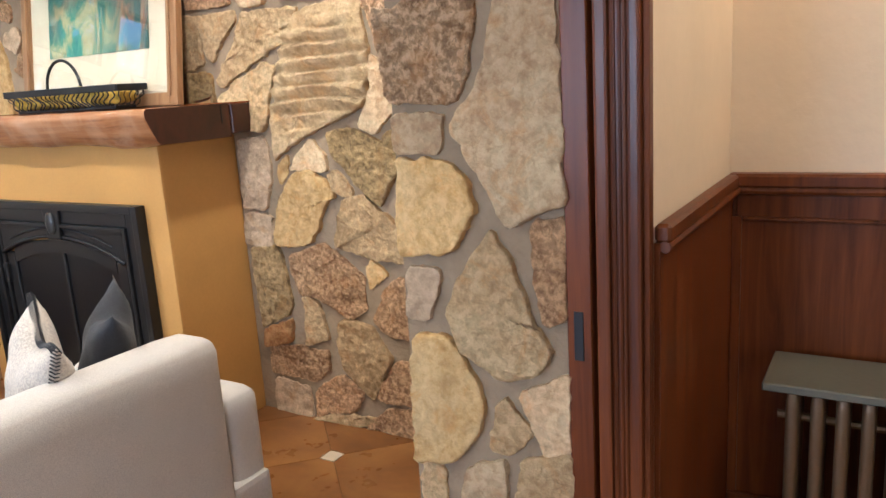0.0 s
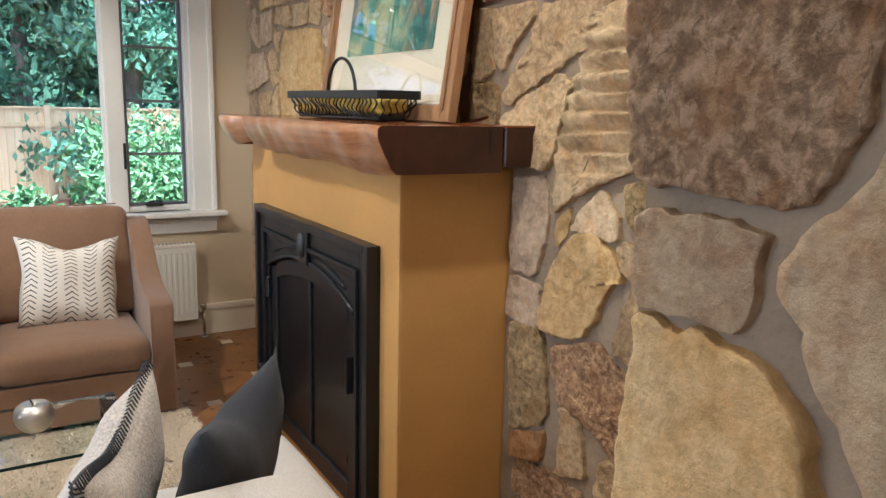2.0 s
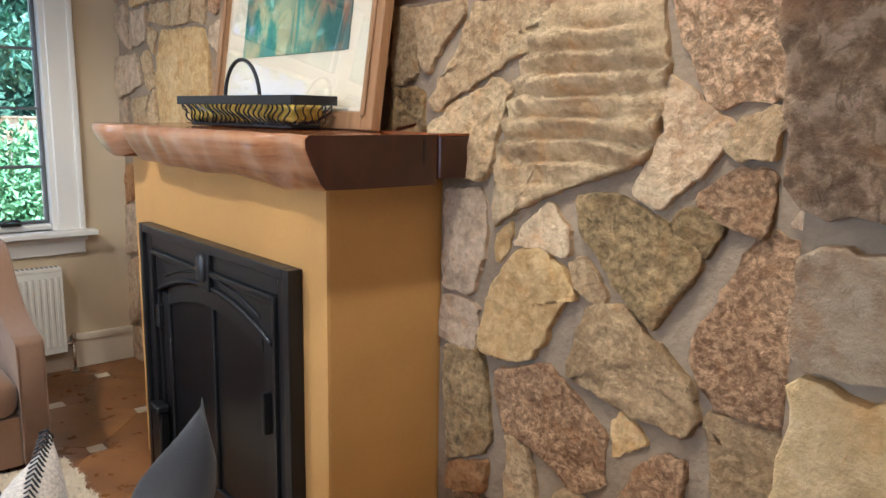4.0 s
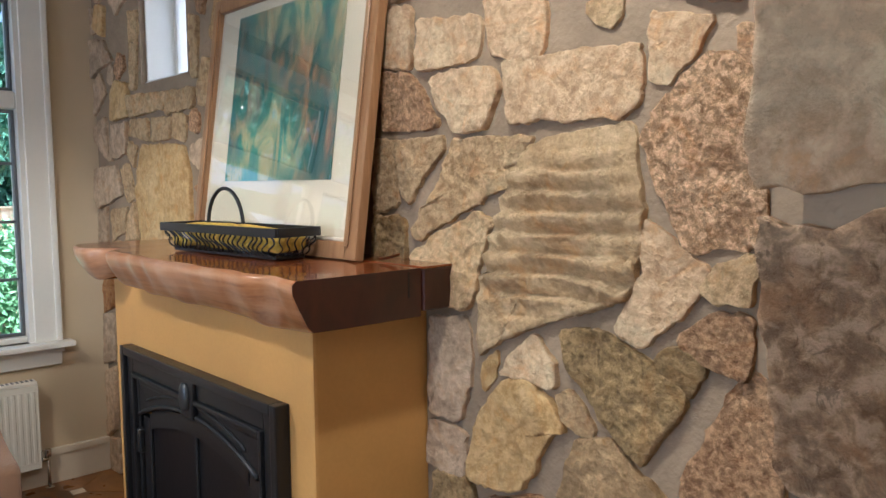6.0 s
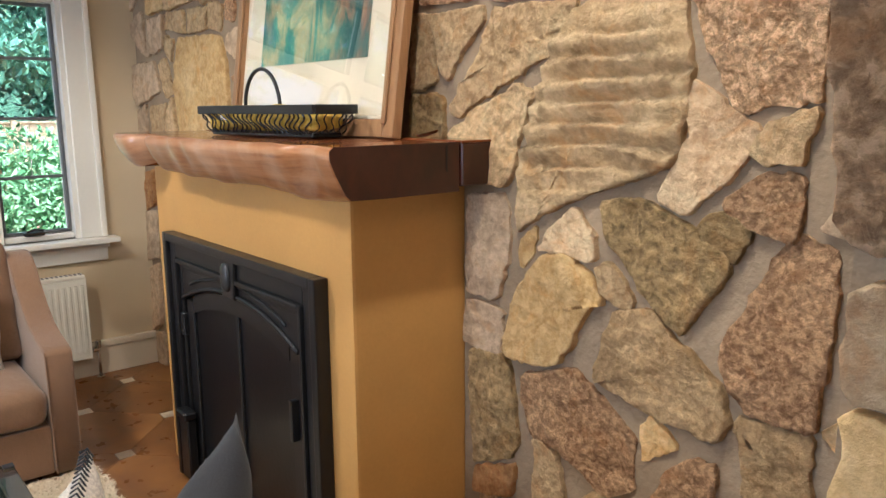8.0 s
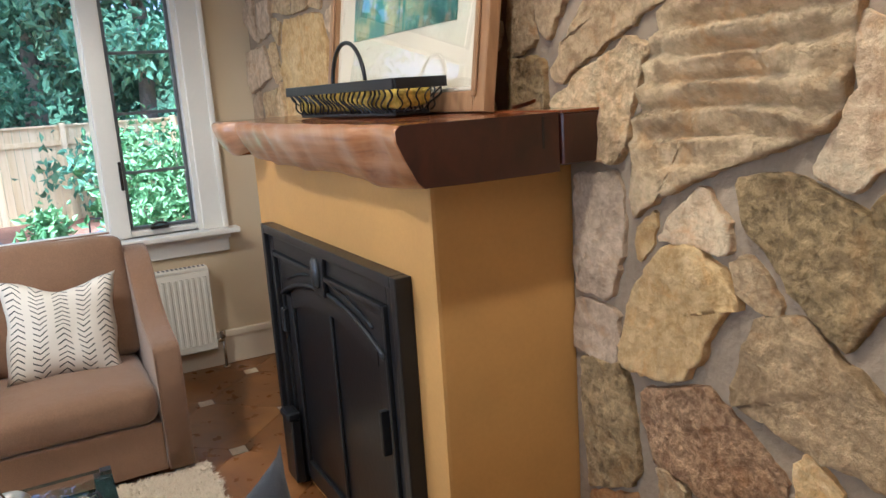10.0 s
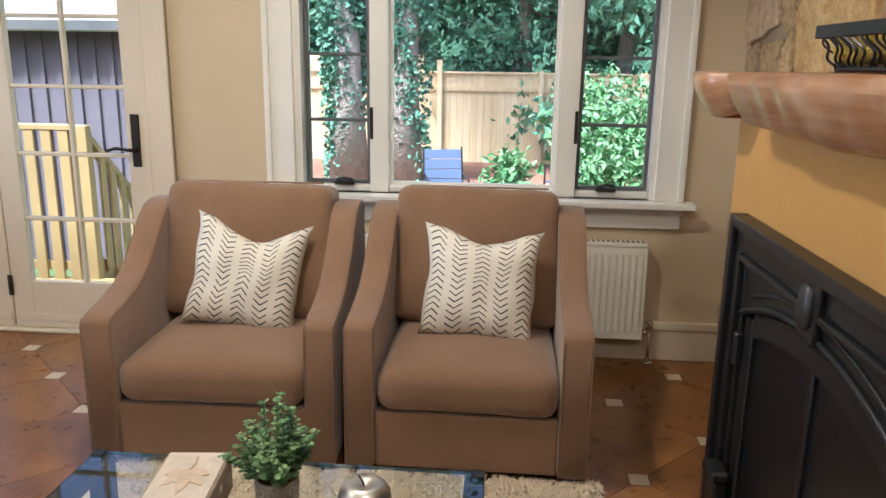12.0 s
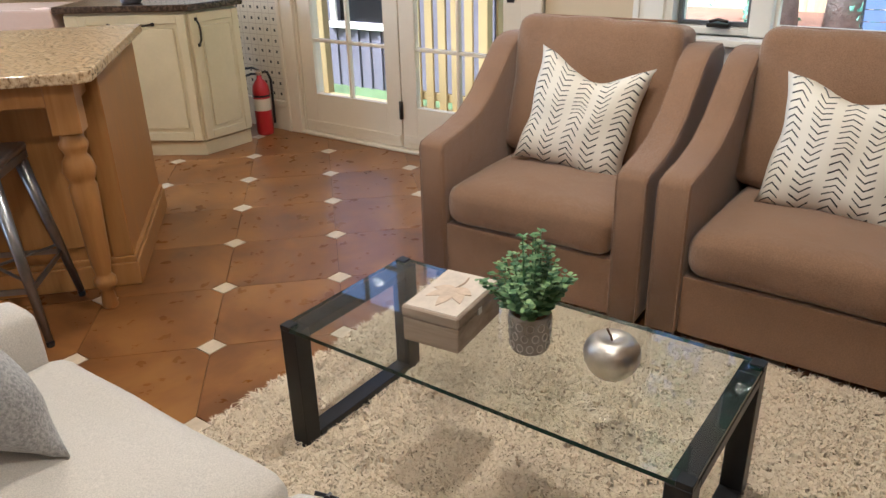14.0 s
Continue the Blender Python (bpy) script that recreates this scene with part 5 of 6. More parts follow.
def corner_cabinets():
    a = thing("base_cabinet", pose(-4.62, -1.575, 0), "cream raised-panel cabinet with narrow door", "cabinet", "kitchen cabinets")
    part("body", box(0, 0.37, -0.6, 0.0, 0.09, 0.88), CABCREAM, a)
    part("toe_kick", box(0, 0.37, -0.6, 0.0, 0, 0.088, 0.002), CABCREAM, a)
    d = raised_door(a, 0.37, 0.10, 0.865)
    bow_handle(d, [(0.325, 0.028, 0.68), (0.325, 0.052, 0.71), (0.325, 0.056, 0.76), (0.325, 0.052, 0.80), (0.325, 0.028, 0.83)])
    b = thing("base_cabinet", pose(-4.25, -1.575, 0, 0, 0, -57.5), "cream raised-panel cabinet with wide door", "cabinet", "kitchen cabinets")
    part("body", box(0.0, 0.74, -0.5, -0.001, 0.09, 0.88), CABCREAM, b)
    part("toe_kick", box(0.0, 0.74, -0.5, -0.001, 0, 0.088, 0.002), CABCREAM, b)
    d = raised_door(b, 0.66, 0.10, 0.865)
    bow_handle(d, [(0.20, 0.028, 0.81), (0.25, 0.052, 0.805), (0.33, 0.056, 0.803), (0.42, 0.052, 0.805), (0.47, 0.028, 0.81)])
    part("filler", box(0.66, 0.74, 0.0, 0.018, 0.10, 0.865, 0.003), CABCREAM, b)
    part("sink_apron", box(0.80, 1.45, -0.45, 0.03, 0.66, 0.905, 0.012, seg=2), TERRACOTTA, b, "pale ceramic apron sink")
    part("sink_cabinet", box(0.745, 1.5, -0.5, -0.001, 0.0, 0.655), CABCREAM, b)


corner_cabinets()
c57, s57 = math.cos(radians(-57.5)), math.sin(radians(-57.5))


def along(d, out=0.0):
    """A point d metres along the slanting front, out metres before it."""
    return (-4.25 + d * c57 - out * s57, -1.575 + d * s57 + out * c57)


tagged(part("kitchen_worktop", prism([(-4.645, -1.53), (-4.24, -1.53), along(0.02, 0.04), along(0.79, 0.04), along(0.79, -0.55), (-4.645, -2.4)], 0.881, 0.921, "z", 0.008), DARKGRANITE), "polished dark brown granite worktop", "worktop")
jar = thing("glass_jar", pose(*along(0.36, -0.1), 0.921), "small clear glass jar on the dark worktop", "jar")
part("body", lathe([(0.05, 0), (0.062, 0.01), (0.066, 0.05), (0.05, 0.09), (0.03, 0.10)], 18), STEEL, jar, smooth=True)


def extinguisher():
    e = thing("fire_extinguisher", pose(-4.80, -1.64, 0, 0, 0, -40), "red fire extinguisher standing on the floor", "extinguisher")
    cyl = part("cylinder", lathe([(0.050, 0), (0.056, 0.008), (0.058, 0.03), (0.058, 0.30), (0.052, 0.335), (0.034, 0.365), (0.018, 0.38), (0.018, 0.40)], 24), REDPAINT, e, smooth=True)
    part("label_band", lathe([(0.0588, 0.17), (0.0588, 0.25)], 24), MAT, cyl, "pale printed label")
    part("strap", lathe([(0.0592, 0.262), (0.0592, 0.275)], 24), BLACK, cyl)
    part("valve", box(-0.02, 0.02, -0.02, 0.02, 0.40, 0.43, 0.004), CHROME, e)
    part("lever", tube([(0.0, 0, 0.435), (0.04, 0, 0.455), (0.11, 0, 0.450)], 0.008, 6), BLACK, e)
    part("lever", tube([(0.0, 0, 0.41), (0.05, 0, 0.415), (0.10, 0, 0.400)], 0.008, 6), BLACK, e)
    part("hose", tube([(-0.02, 0, 0.42), (-0.055, 0, 0.42), (-0.073, 0, 0.37), (-0.072, 0.0, 0.2), (-0.070, 0, 0.07)], 0.009, 8), BLACK, e, smooth=True)
    part("gauge", lathe([(0.014, 0), (0.014, 0.01)], 12, centre=(0.0, 0.0, 0.43)), CHROME, e)


extinguisher()

# recessed lights in the ceiling
for lx, ly, power, cone in LIGHTS:
    dl = thing("downlight", pose(lx, ly, TOP), "round recessed ceiling light, lit", "lamp", "ceiling downlights")
    part("trim_ring", lathe([(0.075, -0.012), (0.085, -0.002), (0.085, -0.0005)], 24), CEIL, dl)
    part("lens", lathe([(0.055, -0.018), (0.060, -0.0125)], 24), LAMPGLOW, dl)


# ---- garden ----
GZ = -0.47
structure("ground", box(-60, WX - 0.25, -40, 40, GZ - 0.3, GZ), GRASS, "lawn of the garden", "ground")
structure("planting_bed", box(-17.0, -12.2, -8, 14, GZ - 0.02, GZ + 0.03), SOIL, "reddish bark mulch bed along the fence", "ground")


def fence():
    f = thing("fence", pose(-16.6, 0, GZ), "new cedar board fence with posts", "fence")
    rng = random.Random(2)
    data = mesh_of("board", box(-0.012, 0.012, -0.066, 0.066, 0, 1.76, 0.003), FENCE)
    y = -6.0
    while y < 11.0:
        ob = new("board", data)
        ob.parent = f
        ob.location = (rng.uniform(-0.004, 0.004), y, 0.03)
        y += 0.136
    y = -5.2
    while y < 11.0:
        part("post", box(0.015, 0.125, y - 0.05, y + 0.05, 0, 2.05 if abs(y - 0.8) < 0.1 else 1.86, 0.004), FENCE, f)
        y += 2.0
    part("cap_rail", box(-0.05, 0.06, -6, 11, 1.79, 1.83, 0.004), FENCE, f)
    part("rail", box(0.012, 0.05, -6, 11, 1.45, 1.54, 0.003), FENCE, f)


fence()
# a taller stretch behind the ivy trees
f2 = thing("fence", pose(-16.9, -3.3, GZ), "taller cedar board fence behind the trees", "fence")
fd2 = mesh_of("board", box(-0.012, 0.012, -0.066, 0.066, 0, 2.15, 0.003), FENCE)
for i in range(28):
    ob = new("board", fd2)
    ob.parent = f2
    ob.location = (0, i * 0.136, 0)


def tree(m, r, h, seed, crown_at, crown_r, count, label, ivy=0, low=1.5):
    t = thing("tree", m, label, "tree")
    rng = random.Random(seed)
    pts = [(0.12 * math.sin(k * 0.7 + seed), 0.10 * math.sin(k * 0.5 + 2 * seed), -0.1 + h * k / 10) for k in range(11)]
    part("trunk", tube(pts, lambda f: r * (1.35 - 0.35 * min(1, f * 12)) * (1 - 0.62 * f), 14), BARK, t, smooth=True)
    centres = []
    for k in range(26):
        a, z = rng.uniform(0, 6.283), rng.uniform(low, h)
        reach = crown_r * (1 - 0.55 * (z / h)) * rng.uniform(0.5, 1.1)
        tip = Vector((reach * math.cos(a), reach * math.sin(a), z - 0.25 * reach))
        part("limb", tube([(0, 0, z), tuple(tip * 0.5 + Vector((0, 0, z * 0.5 + 0.05))), tuple(tip)], lambda f: 0.05 * (1 - 0.8 * f), 5), BARK, t)
        centres += [Vector((0, 0, z)).lerp(tip, f) for f in (0.35, 0.6, 0.85, 1.0)]
    cs = np.array([tuple(c) for c in centres])

    def spot(g):
        c = cs[g.integers(len(cs))]
        return c + g.normal(size=3) * np.array([0.42, 0.42, 0.26])

    v, f = leaves(count, spot, 0.22, seed, 0.5, 0.8)
    raw("crown", v, f, CEDAR, t)
    if ivy:
        def clad(g):
            z, a = g.uniform(0, 1) ** 0.8 * 6.0, g.uniform(0, 6.283)
            return np.array([(r * 1.08 + g.uniform(0, 0.09)) * math.cos(a), (r * 1.08 + g.uniform(0, 0.09)) * math.sin(a), z if math.sin(a * 2 + z * 1.3) > -0.45 or z > 2.4 else z + 2.0])
        v, f = leaves(ivy, clad, 0.095, seed + 50, 0.85, 0.3)
        raw("ivy", v, f, IVY, t, "green ivy climbing the bark")
    return t


tree(pose(-13.2, -0.42, GZ), 0.25, 17, 1, 0, 3.6, 9000, "tall conifer with ivy climbing its grey trunk", 13000, 5.5)
tree(pose(-13.4, 0.62, GZ), 0.22, 17, 2, 0, 3.6, 9000, "tall conifer with some ivy on its trunk", 5000, 5.5)
for k, (tx, ty, th) in enumerate([(-18.6, 2.6, 9), (-18.0, 4.6, 10), (-18.8, 7.2, 9), (-19.5, 0.2, 10), (-19.5, -2.8, 10), (-18.2, 10.0, 9), (-17.6, -5.5, 9)]):
    tree(pose(tx, ty, GZ), 0.2, th, 11 + k, 0, 3.2, 15000, "dense dark green conifer behind the fence", 0, 1.2)


def shrub(m, r, h, count, seed, label, size=0.10):
    s = thing("shrub", m, label, "shrub")
    nrng = np.random.default_rng(seed)
    lobes = [(nrng.uniform(-0.6, 0.6) * r, nrng.uniform(-0.6, 0.6) * r, nrng.uniform(0.25, 0.95) * h) for _ in range(16)]
    for lx, ly, lz in lobes:
        part("branch", tube([(0, 0, 0), (lx * 0.5, ly * 0.5, lz * 0.6), (lx, ly, lz)], lambda f: 0.015 * (1 - 0.7 * f), 5), BARK, s)

    def spot(g):
        lx, ly, lz = lobes[g.integers(len(lobes))]
        return np.array([lx, ly, lz]) + g.normal(size=3) * r * 0.22

    v, f = leaves(count, spot, size, seed, 0.5, 0.4)
    raw("foliage", v, f, SHRUB, s)


shrub(pose(-8.6, 3.35, GZ), 0.85, 1.65, 4200, 31, "bright green leafy shrub outside the window")
shrub(pose(-8.4, 4.6, GZ), 0.9, 1.8, 4200, 32, "bright green leafy shrub outside the window")
shrub(pose(-12.6, 2.15, GZ), 0.40, 0.60, 500, 33, "low fern in the mulch bed", 0.16)
shrub(pose(-15.8, 3.4, GZ), 0.40, 0.50, 500, 34, "low fern in the mulch bed", 0.16)

# far woods, a plain backdrop
bm = bmesh.new()
ring = []
for k in range(61):
    a = radians(95 + 170 * k / 60)
    px, py = -8 + 52 * math.cos(a), 2 + 52 * math.sin(a)
    ring.append((bm.verts.new((px, py, GZ - 1)), bm.verts.new((px, py, 9 + 3.0 * noise.noise(Vector((k * 0.7, 0, 0)))))))
for (a, b), (c, d) in zip(ring, ring[1:]):
    bm.faces.new((a, c, d, b))
structure("backdrop", bm, WOODS, "distant dark woods", "woods")


def patio_chair(m):
    c = thing("patio_chair", m, "blue sling patio chair with dark metal frame", "chair", "patio chairs")
    for s in (-0.24, 0.24):
        part("side_frame", tube([(0.30, s, 0.0), (0.28, s, 0.62), (-0.20, s, 0.64), (-0.30, s, 0.0)], 0.014, 6), BLACK, c)
        part("back_post", tube([(-0.16, s, 0.40), (-0.32, s, 0.95)], 0.013, 6), BLACK, c)
    for i in range(4):
        f, g = i / 4, (i + 0.92) / 4
        bm = prism([(-0.17 - 0.14 * f, 0.46 + 0.47 * f), (-0.17 - 0.14 * g, 0.46 + 0.47 * g), (-0.185 - 0.14 * g, 0.46 + 0.47 * g), (-0.185 - 0.14 * f, 0.46 + 0.47 * f)], -0.23, 0.23, "y")
        part("back_panel", bm, BLUEMESH, c)
    part("seat_panel", box(-0.18, 0.28, -0.23, 0.23, 0.40, 0.42, 0.004), BLUEMESH, c)
    return c


patio_chair(pose(-10.3, 1.42, GZ, 0, 0, 12))
patio_chair(pose(-11.6, 3.05, GZ, 0, 0, 240))


def shed():
    s = thing("shed", pose(-7.95, 0, GZ), "weathered grey board-and-batten shed with gutter", "shed")
    y0, y1, h = -7.87, -0.42, 2.24
    deep = 1.2
    wy0, wy1, wz0, wz1 = -3.87, -3.15, 0.73, 1.98
    bm = bmesh.new()
    for a, b, c, d in ((y0, wy0, 0, h), (wy1, y1, 0, h), (wy0, wy1, 0, wz0), (wy0, wy1, wz1, h)):
        box(-0.08, 0, a, b, c, d, bm=bm)
    part("wall", bm, SHEDWOOD, s)
    part("wall", box(-deep, -0.08, y1 - 0.08, y1, 0, h), SHEDWOOD, s)
    y = y0
    while y < y1:
        for c, d in (((0, wz0 - 0.05), (wz1 + 0.08, h)) if wy0 - 0.06 < y < wy1 + 0.06 else ((0, h),)):
            part("batten", box(0, 0.022, y - 0.022, y + 0.022, c, d), SHEDWOOD, s)
        y += 0.165
    w = part("window", box(-0.06, -0.05, wy0, wy1, wz0, wz1), FIREGLASS, s, "shed window with white frame")
    for a, b in ((wy0 - 0.08, wy0), (wy1, wy1 + 0.08)):
        part("frame_stile", box(0.0, 0.035, a, b, wz0, wz1 + 0.08, 0.004), WINTRIM, w)
    for z in (wz1, wz0 - 0.07):
        part("frame_rail", box(0.0, 0.05, wy0 - 0.1, wy1 + 0.1, z, z + 0.07, 0.004), WINTRIM, w)
    for z in (wz0 + 0.5, wz0 + 0.98):
        part("glazing_bar", box(-0.05, -0.02, wy0, wy1, z - 0.012, z + 0.012), WINTRIM, w)
    part("gutter", tube([(0.12, y0, h + 0.0), (0.12, y1 + 0.2, h + 0.0)], 0.06, 8), WINTRIM, s)
    bm = bmesh.new()
    prism([(0.22, h + 0.03), (-deep, h + 0.56), (-deep, h + 0.48), (0.2, h - 0.05)], y0, y1 + 0.2, "y", bm=bm)
    part("roof", bm, ROOF, s)


shed()

# deck outside the doors, with stairs and railing
deck = thing("deck", pose(0, 0, 0), "new yellow pine deck with stair railing", "deck")
for i in range(11):
    part("plank", box(-6.75 + i * 0.142, -6.75 + i * 0.142 + 0.136, -3.6, 0.35, -0.26, -0.22, 0.003), NEWWOOD, deck)
part("joist", box(-6.72, WX - 0.26, -3.6, 0.35, -0.40, -0.262), NEWWOOD, deck)
for px, py in ((-6.68, -3.5), (-6.68, 0.25), (-5.4, -3.5), (-5.4, 0.25)):
    part("support_post", box(px - 0.05, px + 0.05, py - 0.05, py + 0.05, GZ, -0.402), NEWWOOD, deck)


def railing():
    r = thing("deck_railing", pose(-6.72, 0, 0), "new yellow pine railing with flat balusters", "railing")
    for a, b in ((-3.6, -2.97), (-1.80, -1.13)):
        part("top_rail", box(-0.05, 0.05, a, b, 0.95, 0.99, 0.004), NEWWOOD, r)
        part("bottom_rail", box(-0.02, 0.02, a, b, -0.15, -0.08, 0.003), NEWWOOD, r)
    part("newel", box(-0.06, 0.02, -2.965, -2.875, -0.25, 1.02, 0.004), NEWWOOD, r)
    for y in [-3.5 + 0.137 * k for k in range(4)] + [-1.755 + 0.137 * k for k in range(5)]:
        part("baluster", box(0.021, 0.045, y - 0.040, y + 0.040, -0.32, 0.948, 0.003), NEWWOOD, r)
    part("newel", box(-0.06, 0.02, -1.125, -1.035, -0.25, 0.985, 0.004), NEWWOOD, r)
    part("sloped_rail", prism([(-0.06, 0.90), (-1.10, 0.02), (-1.10, -0.04), (-0.06, 0.84)], -1.12, -1.03, "y"), NEWWOOD, r)
    x = -0.14
    while x > -1.1:
        zt = 0.84 + (x + 0.06) * 0.846
        part("baluster", box(x - 0.04, x + 0.04, -1.03, -1.006, max(-0.44, zt - 0.95), zt, 0.003), NEWWOOD, r)
        x -= 0.145
    part("stringer", prism([(-0.06, -0.06), (-0.95, -0.47), (-0.55, -0.47), (-0.06, -0.30)], -1.10, -1.05, "y"), NEWWOOD, r)


railing()


# ---- stones set in the walls ----
class Face:
    """A wall's face on which stones are laid: its y, its stretch of x and z, and what is taken already (a 2 cm grid)."""

    def __init__(self, y, x0, x1, z0, z1):
        self.y, self.x0, self.x1, self.z0, self.z1 = y, x0, x1, z0, z1
        self.nx, self.nz = int((x1 - x0) / 0.02), int((z1 - z0) / 0.02)
        self.used = np.zeros((self.nx, self.nz), bool)

    def cells(self, pts):
        gx = self.x0 + (np.arange(self.nx) + 0.5) * 0.02
        gz = self.z0 + (np.arange(self.nz) + 0.5) * 0.02
        X, Z = np.meshgrid(gx, gz, indexing="ij")
        hit = np.zeros(X.shape, bool)
        for (xa, za), (xb, zb) in zip(pts, pts[1:] + pts[:1]):
            if abs(zb - za) > 1e-9:
                hit ^= ((za > Z) != (zb > Z)) & (X < (xb - xa) * (Z - za) / (zb - za) + xa)
        return hit

    def grow(self, hit, n=1):
        for _ in range(n):
            g = hit.copy()
            g[1:] |= hit[:-1]
            g[:-1] |= hit[1:]
            g[:, 1:] |= hit[:, :-1]
            g[:, :-1] |= hit[:, 1:]
            hit = g
        return hit


NORTH = Face(NY, WX, -0.55, 0.0, TOP)
PIER = Face(PY, -0.56, -0.10, 0.0, TOP)


def outline_of(pts, rng, step=0.015, rough=0.0065):
    """The outline with its corners worn round and its edges uneven."""
    P = [Vector(p) for p in pts]
    for _ in range(1):
        Q = []
        for a, b in zip(P, P[1:] + P[:1]):
            cut = min(0.25, 0.011 / max(1e-6, (b - a).length))
            Q += [a.lerp(b, cut), a.lerp(b, 1 - cut)]
        P = Q
    out = []
    for a, b in zip(P, P[1:] + P[:1]):
        n = max(1, round((b - a).length / step))
        out += [a.lerp(b, k / n) for k in range(n)]
    s = rng.uniform(0, 99)
    res = []
    for p in out:
        q = Vector((p.x * 24, p.y * 24, s))
        d = noise.noise_vector(q) * rough * 1.6 + noise.noise_vector(q * 3) * rough
        res.append(Vector((p.x + d.x, p.y + d.y)))
    return res


COUNT = [0]


def stone(wall, face, kind, *pts):
    """One stone on the wall's face: a worn, rough-faced block standing proud of the mortar."""
    COUNT[0] += 1
    rng = random.Random(COUNT[0])
    pts = [(min(face.x1 + 0.005, max(face.x0 - 0.012, x)), min(face.z1, max(face.z0, z))) for x, z in pts]
    face.used |= face.grow(face.cells(pts))
    rib = kind == "rib"
    mx, mz = sum(x for x, z in pts) / len(pts), sum(z for x, z in pts) / len(pts)
    reach = max(0.04, sum(math.hypot(x - mx, z - mz) for x, z in pts) / len(pts))
    more = 1 + 0.010 / reach
    ring = outline_of([(mx + (x - mx) * more, mz + (z - mz) * more) for x, z in pts], rng)
    n = len(ring)
    area = sum(a.x * b.y - b.x * a.y for a, b in zip(ring, ring[1:] + ring[:1])) / 2
    if area < 0:
        ring.reverse()
        area = -area
    c = sum(ring, Vector((0, 0))) / n
    size = math.sqrt(area)
    proud = (0.016 + 0.010 * rng.random()) * min(1.0, 0.5 + size * 2.2)
    tilt = (rng.uniform(-0.05, 0.05), rng.uniform(-0.05, 0.05))
    seed = rng.uniform(0, 50)
    flat = kind in ("pink", "grey", "ochre")

    def height(p):
        q = Vector((p.x, p.y, seed))
        chip = abs(noise.noise(q * 9)) + 0.5 * abs(noise.noise(q * 21))
        h = 0.014 * noise.noise(q * 4.5) + (0.011 if flat else 0.019) * (0.30 - chip) + (0.0035 if flat else 0.006) * noise.noise(q * 38)
        h *= min(1.0, 0.4 + size * 2.0) * (0.5 if face is PIER else 1.0)
        if rib:
            h *= 0.55
            w = p.y + -0.010 * math.sin((p.x + 1.55) * 6.0) + 0.012 * noise.noise(Vector((p.x * 7, p.y * 5, 9)))
            w += 0.008 * math.tanh(9 * (p.x + 1.56 + 0.1 * noise.noise(Vector((1, p.y * 4, 3)))))
            t = (w / 0.058 + 0.18 * noise.noise(Vector((p.x * 3, p.y * 7, 5)))) % 1.0
            amp = 0.050 * min(1, max(0, (p.y - 1.30) / 0.1)) * min(1, max(0, (1.80 - p.y) / 0.08))
            h += amp * (t ** 0.55 - 0.6) * max(0.2, 1.0 + 0.8 * noise.noise(Vector((p.x * 5, p.y * 14, 2))))
        return h + tilt[0] * (p.x - c.x) + tilt[1] * (p.y - c.y)

    levels = [(1.0, -0.004), (0.996, 0.80 * proud), (0.985, 1.0 * proud)]
    inner = 44 if rib else max(5, min(18, int(size / 0.018)))
    levels += [(0.93 * (1 - k / inner), proud) for k in range(inner)]
    bm = bmesh.new()
    rows = []
    for k, (f, h) in enumerate(levels):
        row = []
        for i, p in enumerate(ring):
            q = c + (p - c) * f
            lift = h + (height(q) if k >= 1 else 0) * (0.5 if k == 1 else 1.0)
            row.append(bm.verts.new((q.x, face.y - max(-0.004 if k == 0 else 0.003, lift), q.y)))
        rows.append(row)
    mid = bm.verts.new((c.x, face.y - max(0.004, proud + height(c)), c.y))
    for a, b in zip(rows, rows[1:]):
        for i in range(n):
            bm.faces.new((a[i], a[(i + 1) % n], b[(i + 1) % n], b[i]))
    for i in range(n):
        bm.faces.new((rows[-1][i], rows[-1][(i + 1) % n], mid))
    ob = part("stone", bm, STONES["rib" if rib else kind], wall, smooth=True)
    for p in ob.data.polygons[:n]:
        p.use_smooth = False
    return ob


def fill(wall, face, kinds, tries, seed, sizes):
    """Smaller stones packed into the stretches left between the large ones."""
    rng = random.Random(seed)
    for r in sizes:
        for _ in range(tries):
            x, z = rng.uniform(face.x0, face.x1), rng.uniform(face.z0, face.z1)
            n = rng.choice((4, 5, 5, 6))
            a0, sx = rng.uniform(0, 6.28), rng.uniform(0.8, 1.25)
            pts = []
            for k in range(n):
                a = a0 + 2 * math.pi * (k + rng.uniform(-0.25, 0.25)) / n
                rr = r * rng.uniform(0.85, 1.15)
                pts.append((x + rr * sx * math.cos(a), z + rr / sx * math.sin(a)))
            if min(p[0] for p in pts) < face.x0 - 0.01 or max(p[0] for p in pts) > face.x1 or min(p[1] for p in pts) < 0.0 or max(p[1] for p in pts) > face.z1:
                continue
            hit = face.cells(pts)
            if hit.any() and not (hit & face.used).any():
                stone(wall, face, rng.choice(kinds), *pts)


# the fireplace breast and the small window take their stretch of the wall
for x0, x1, z0, z1 in ((CX0 + 0.03, CX1 - 0.03, 0, 1.35), (NICHE[0], NICHE[1], NICHE[2], NICHE[3])):
    NORTH.used |= NORTH.cells([(x0, z0), (x1, z0), (x1, z1), (x0, z1)])

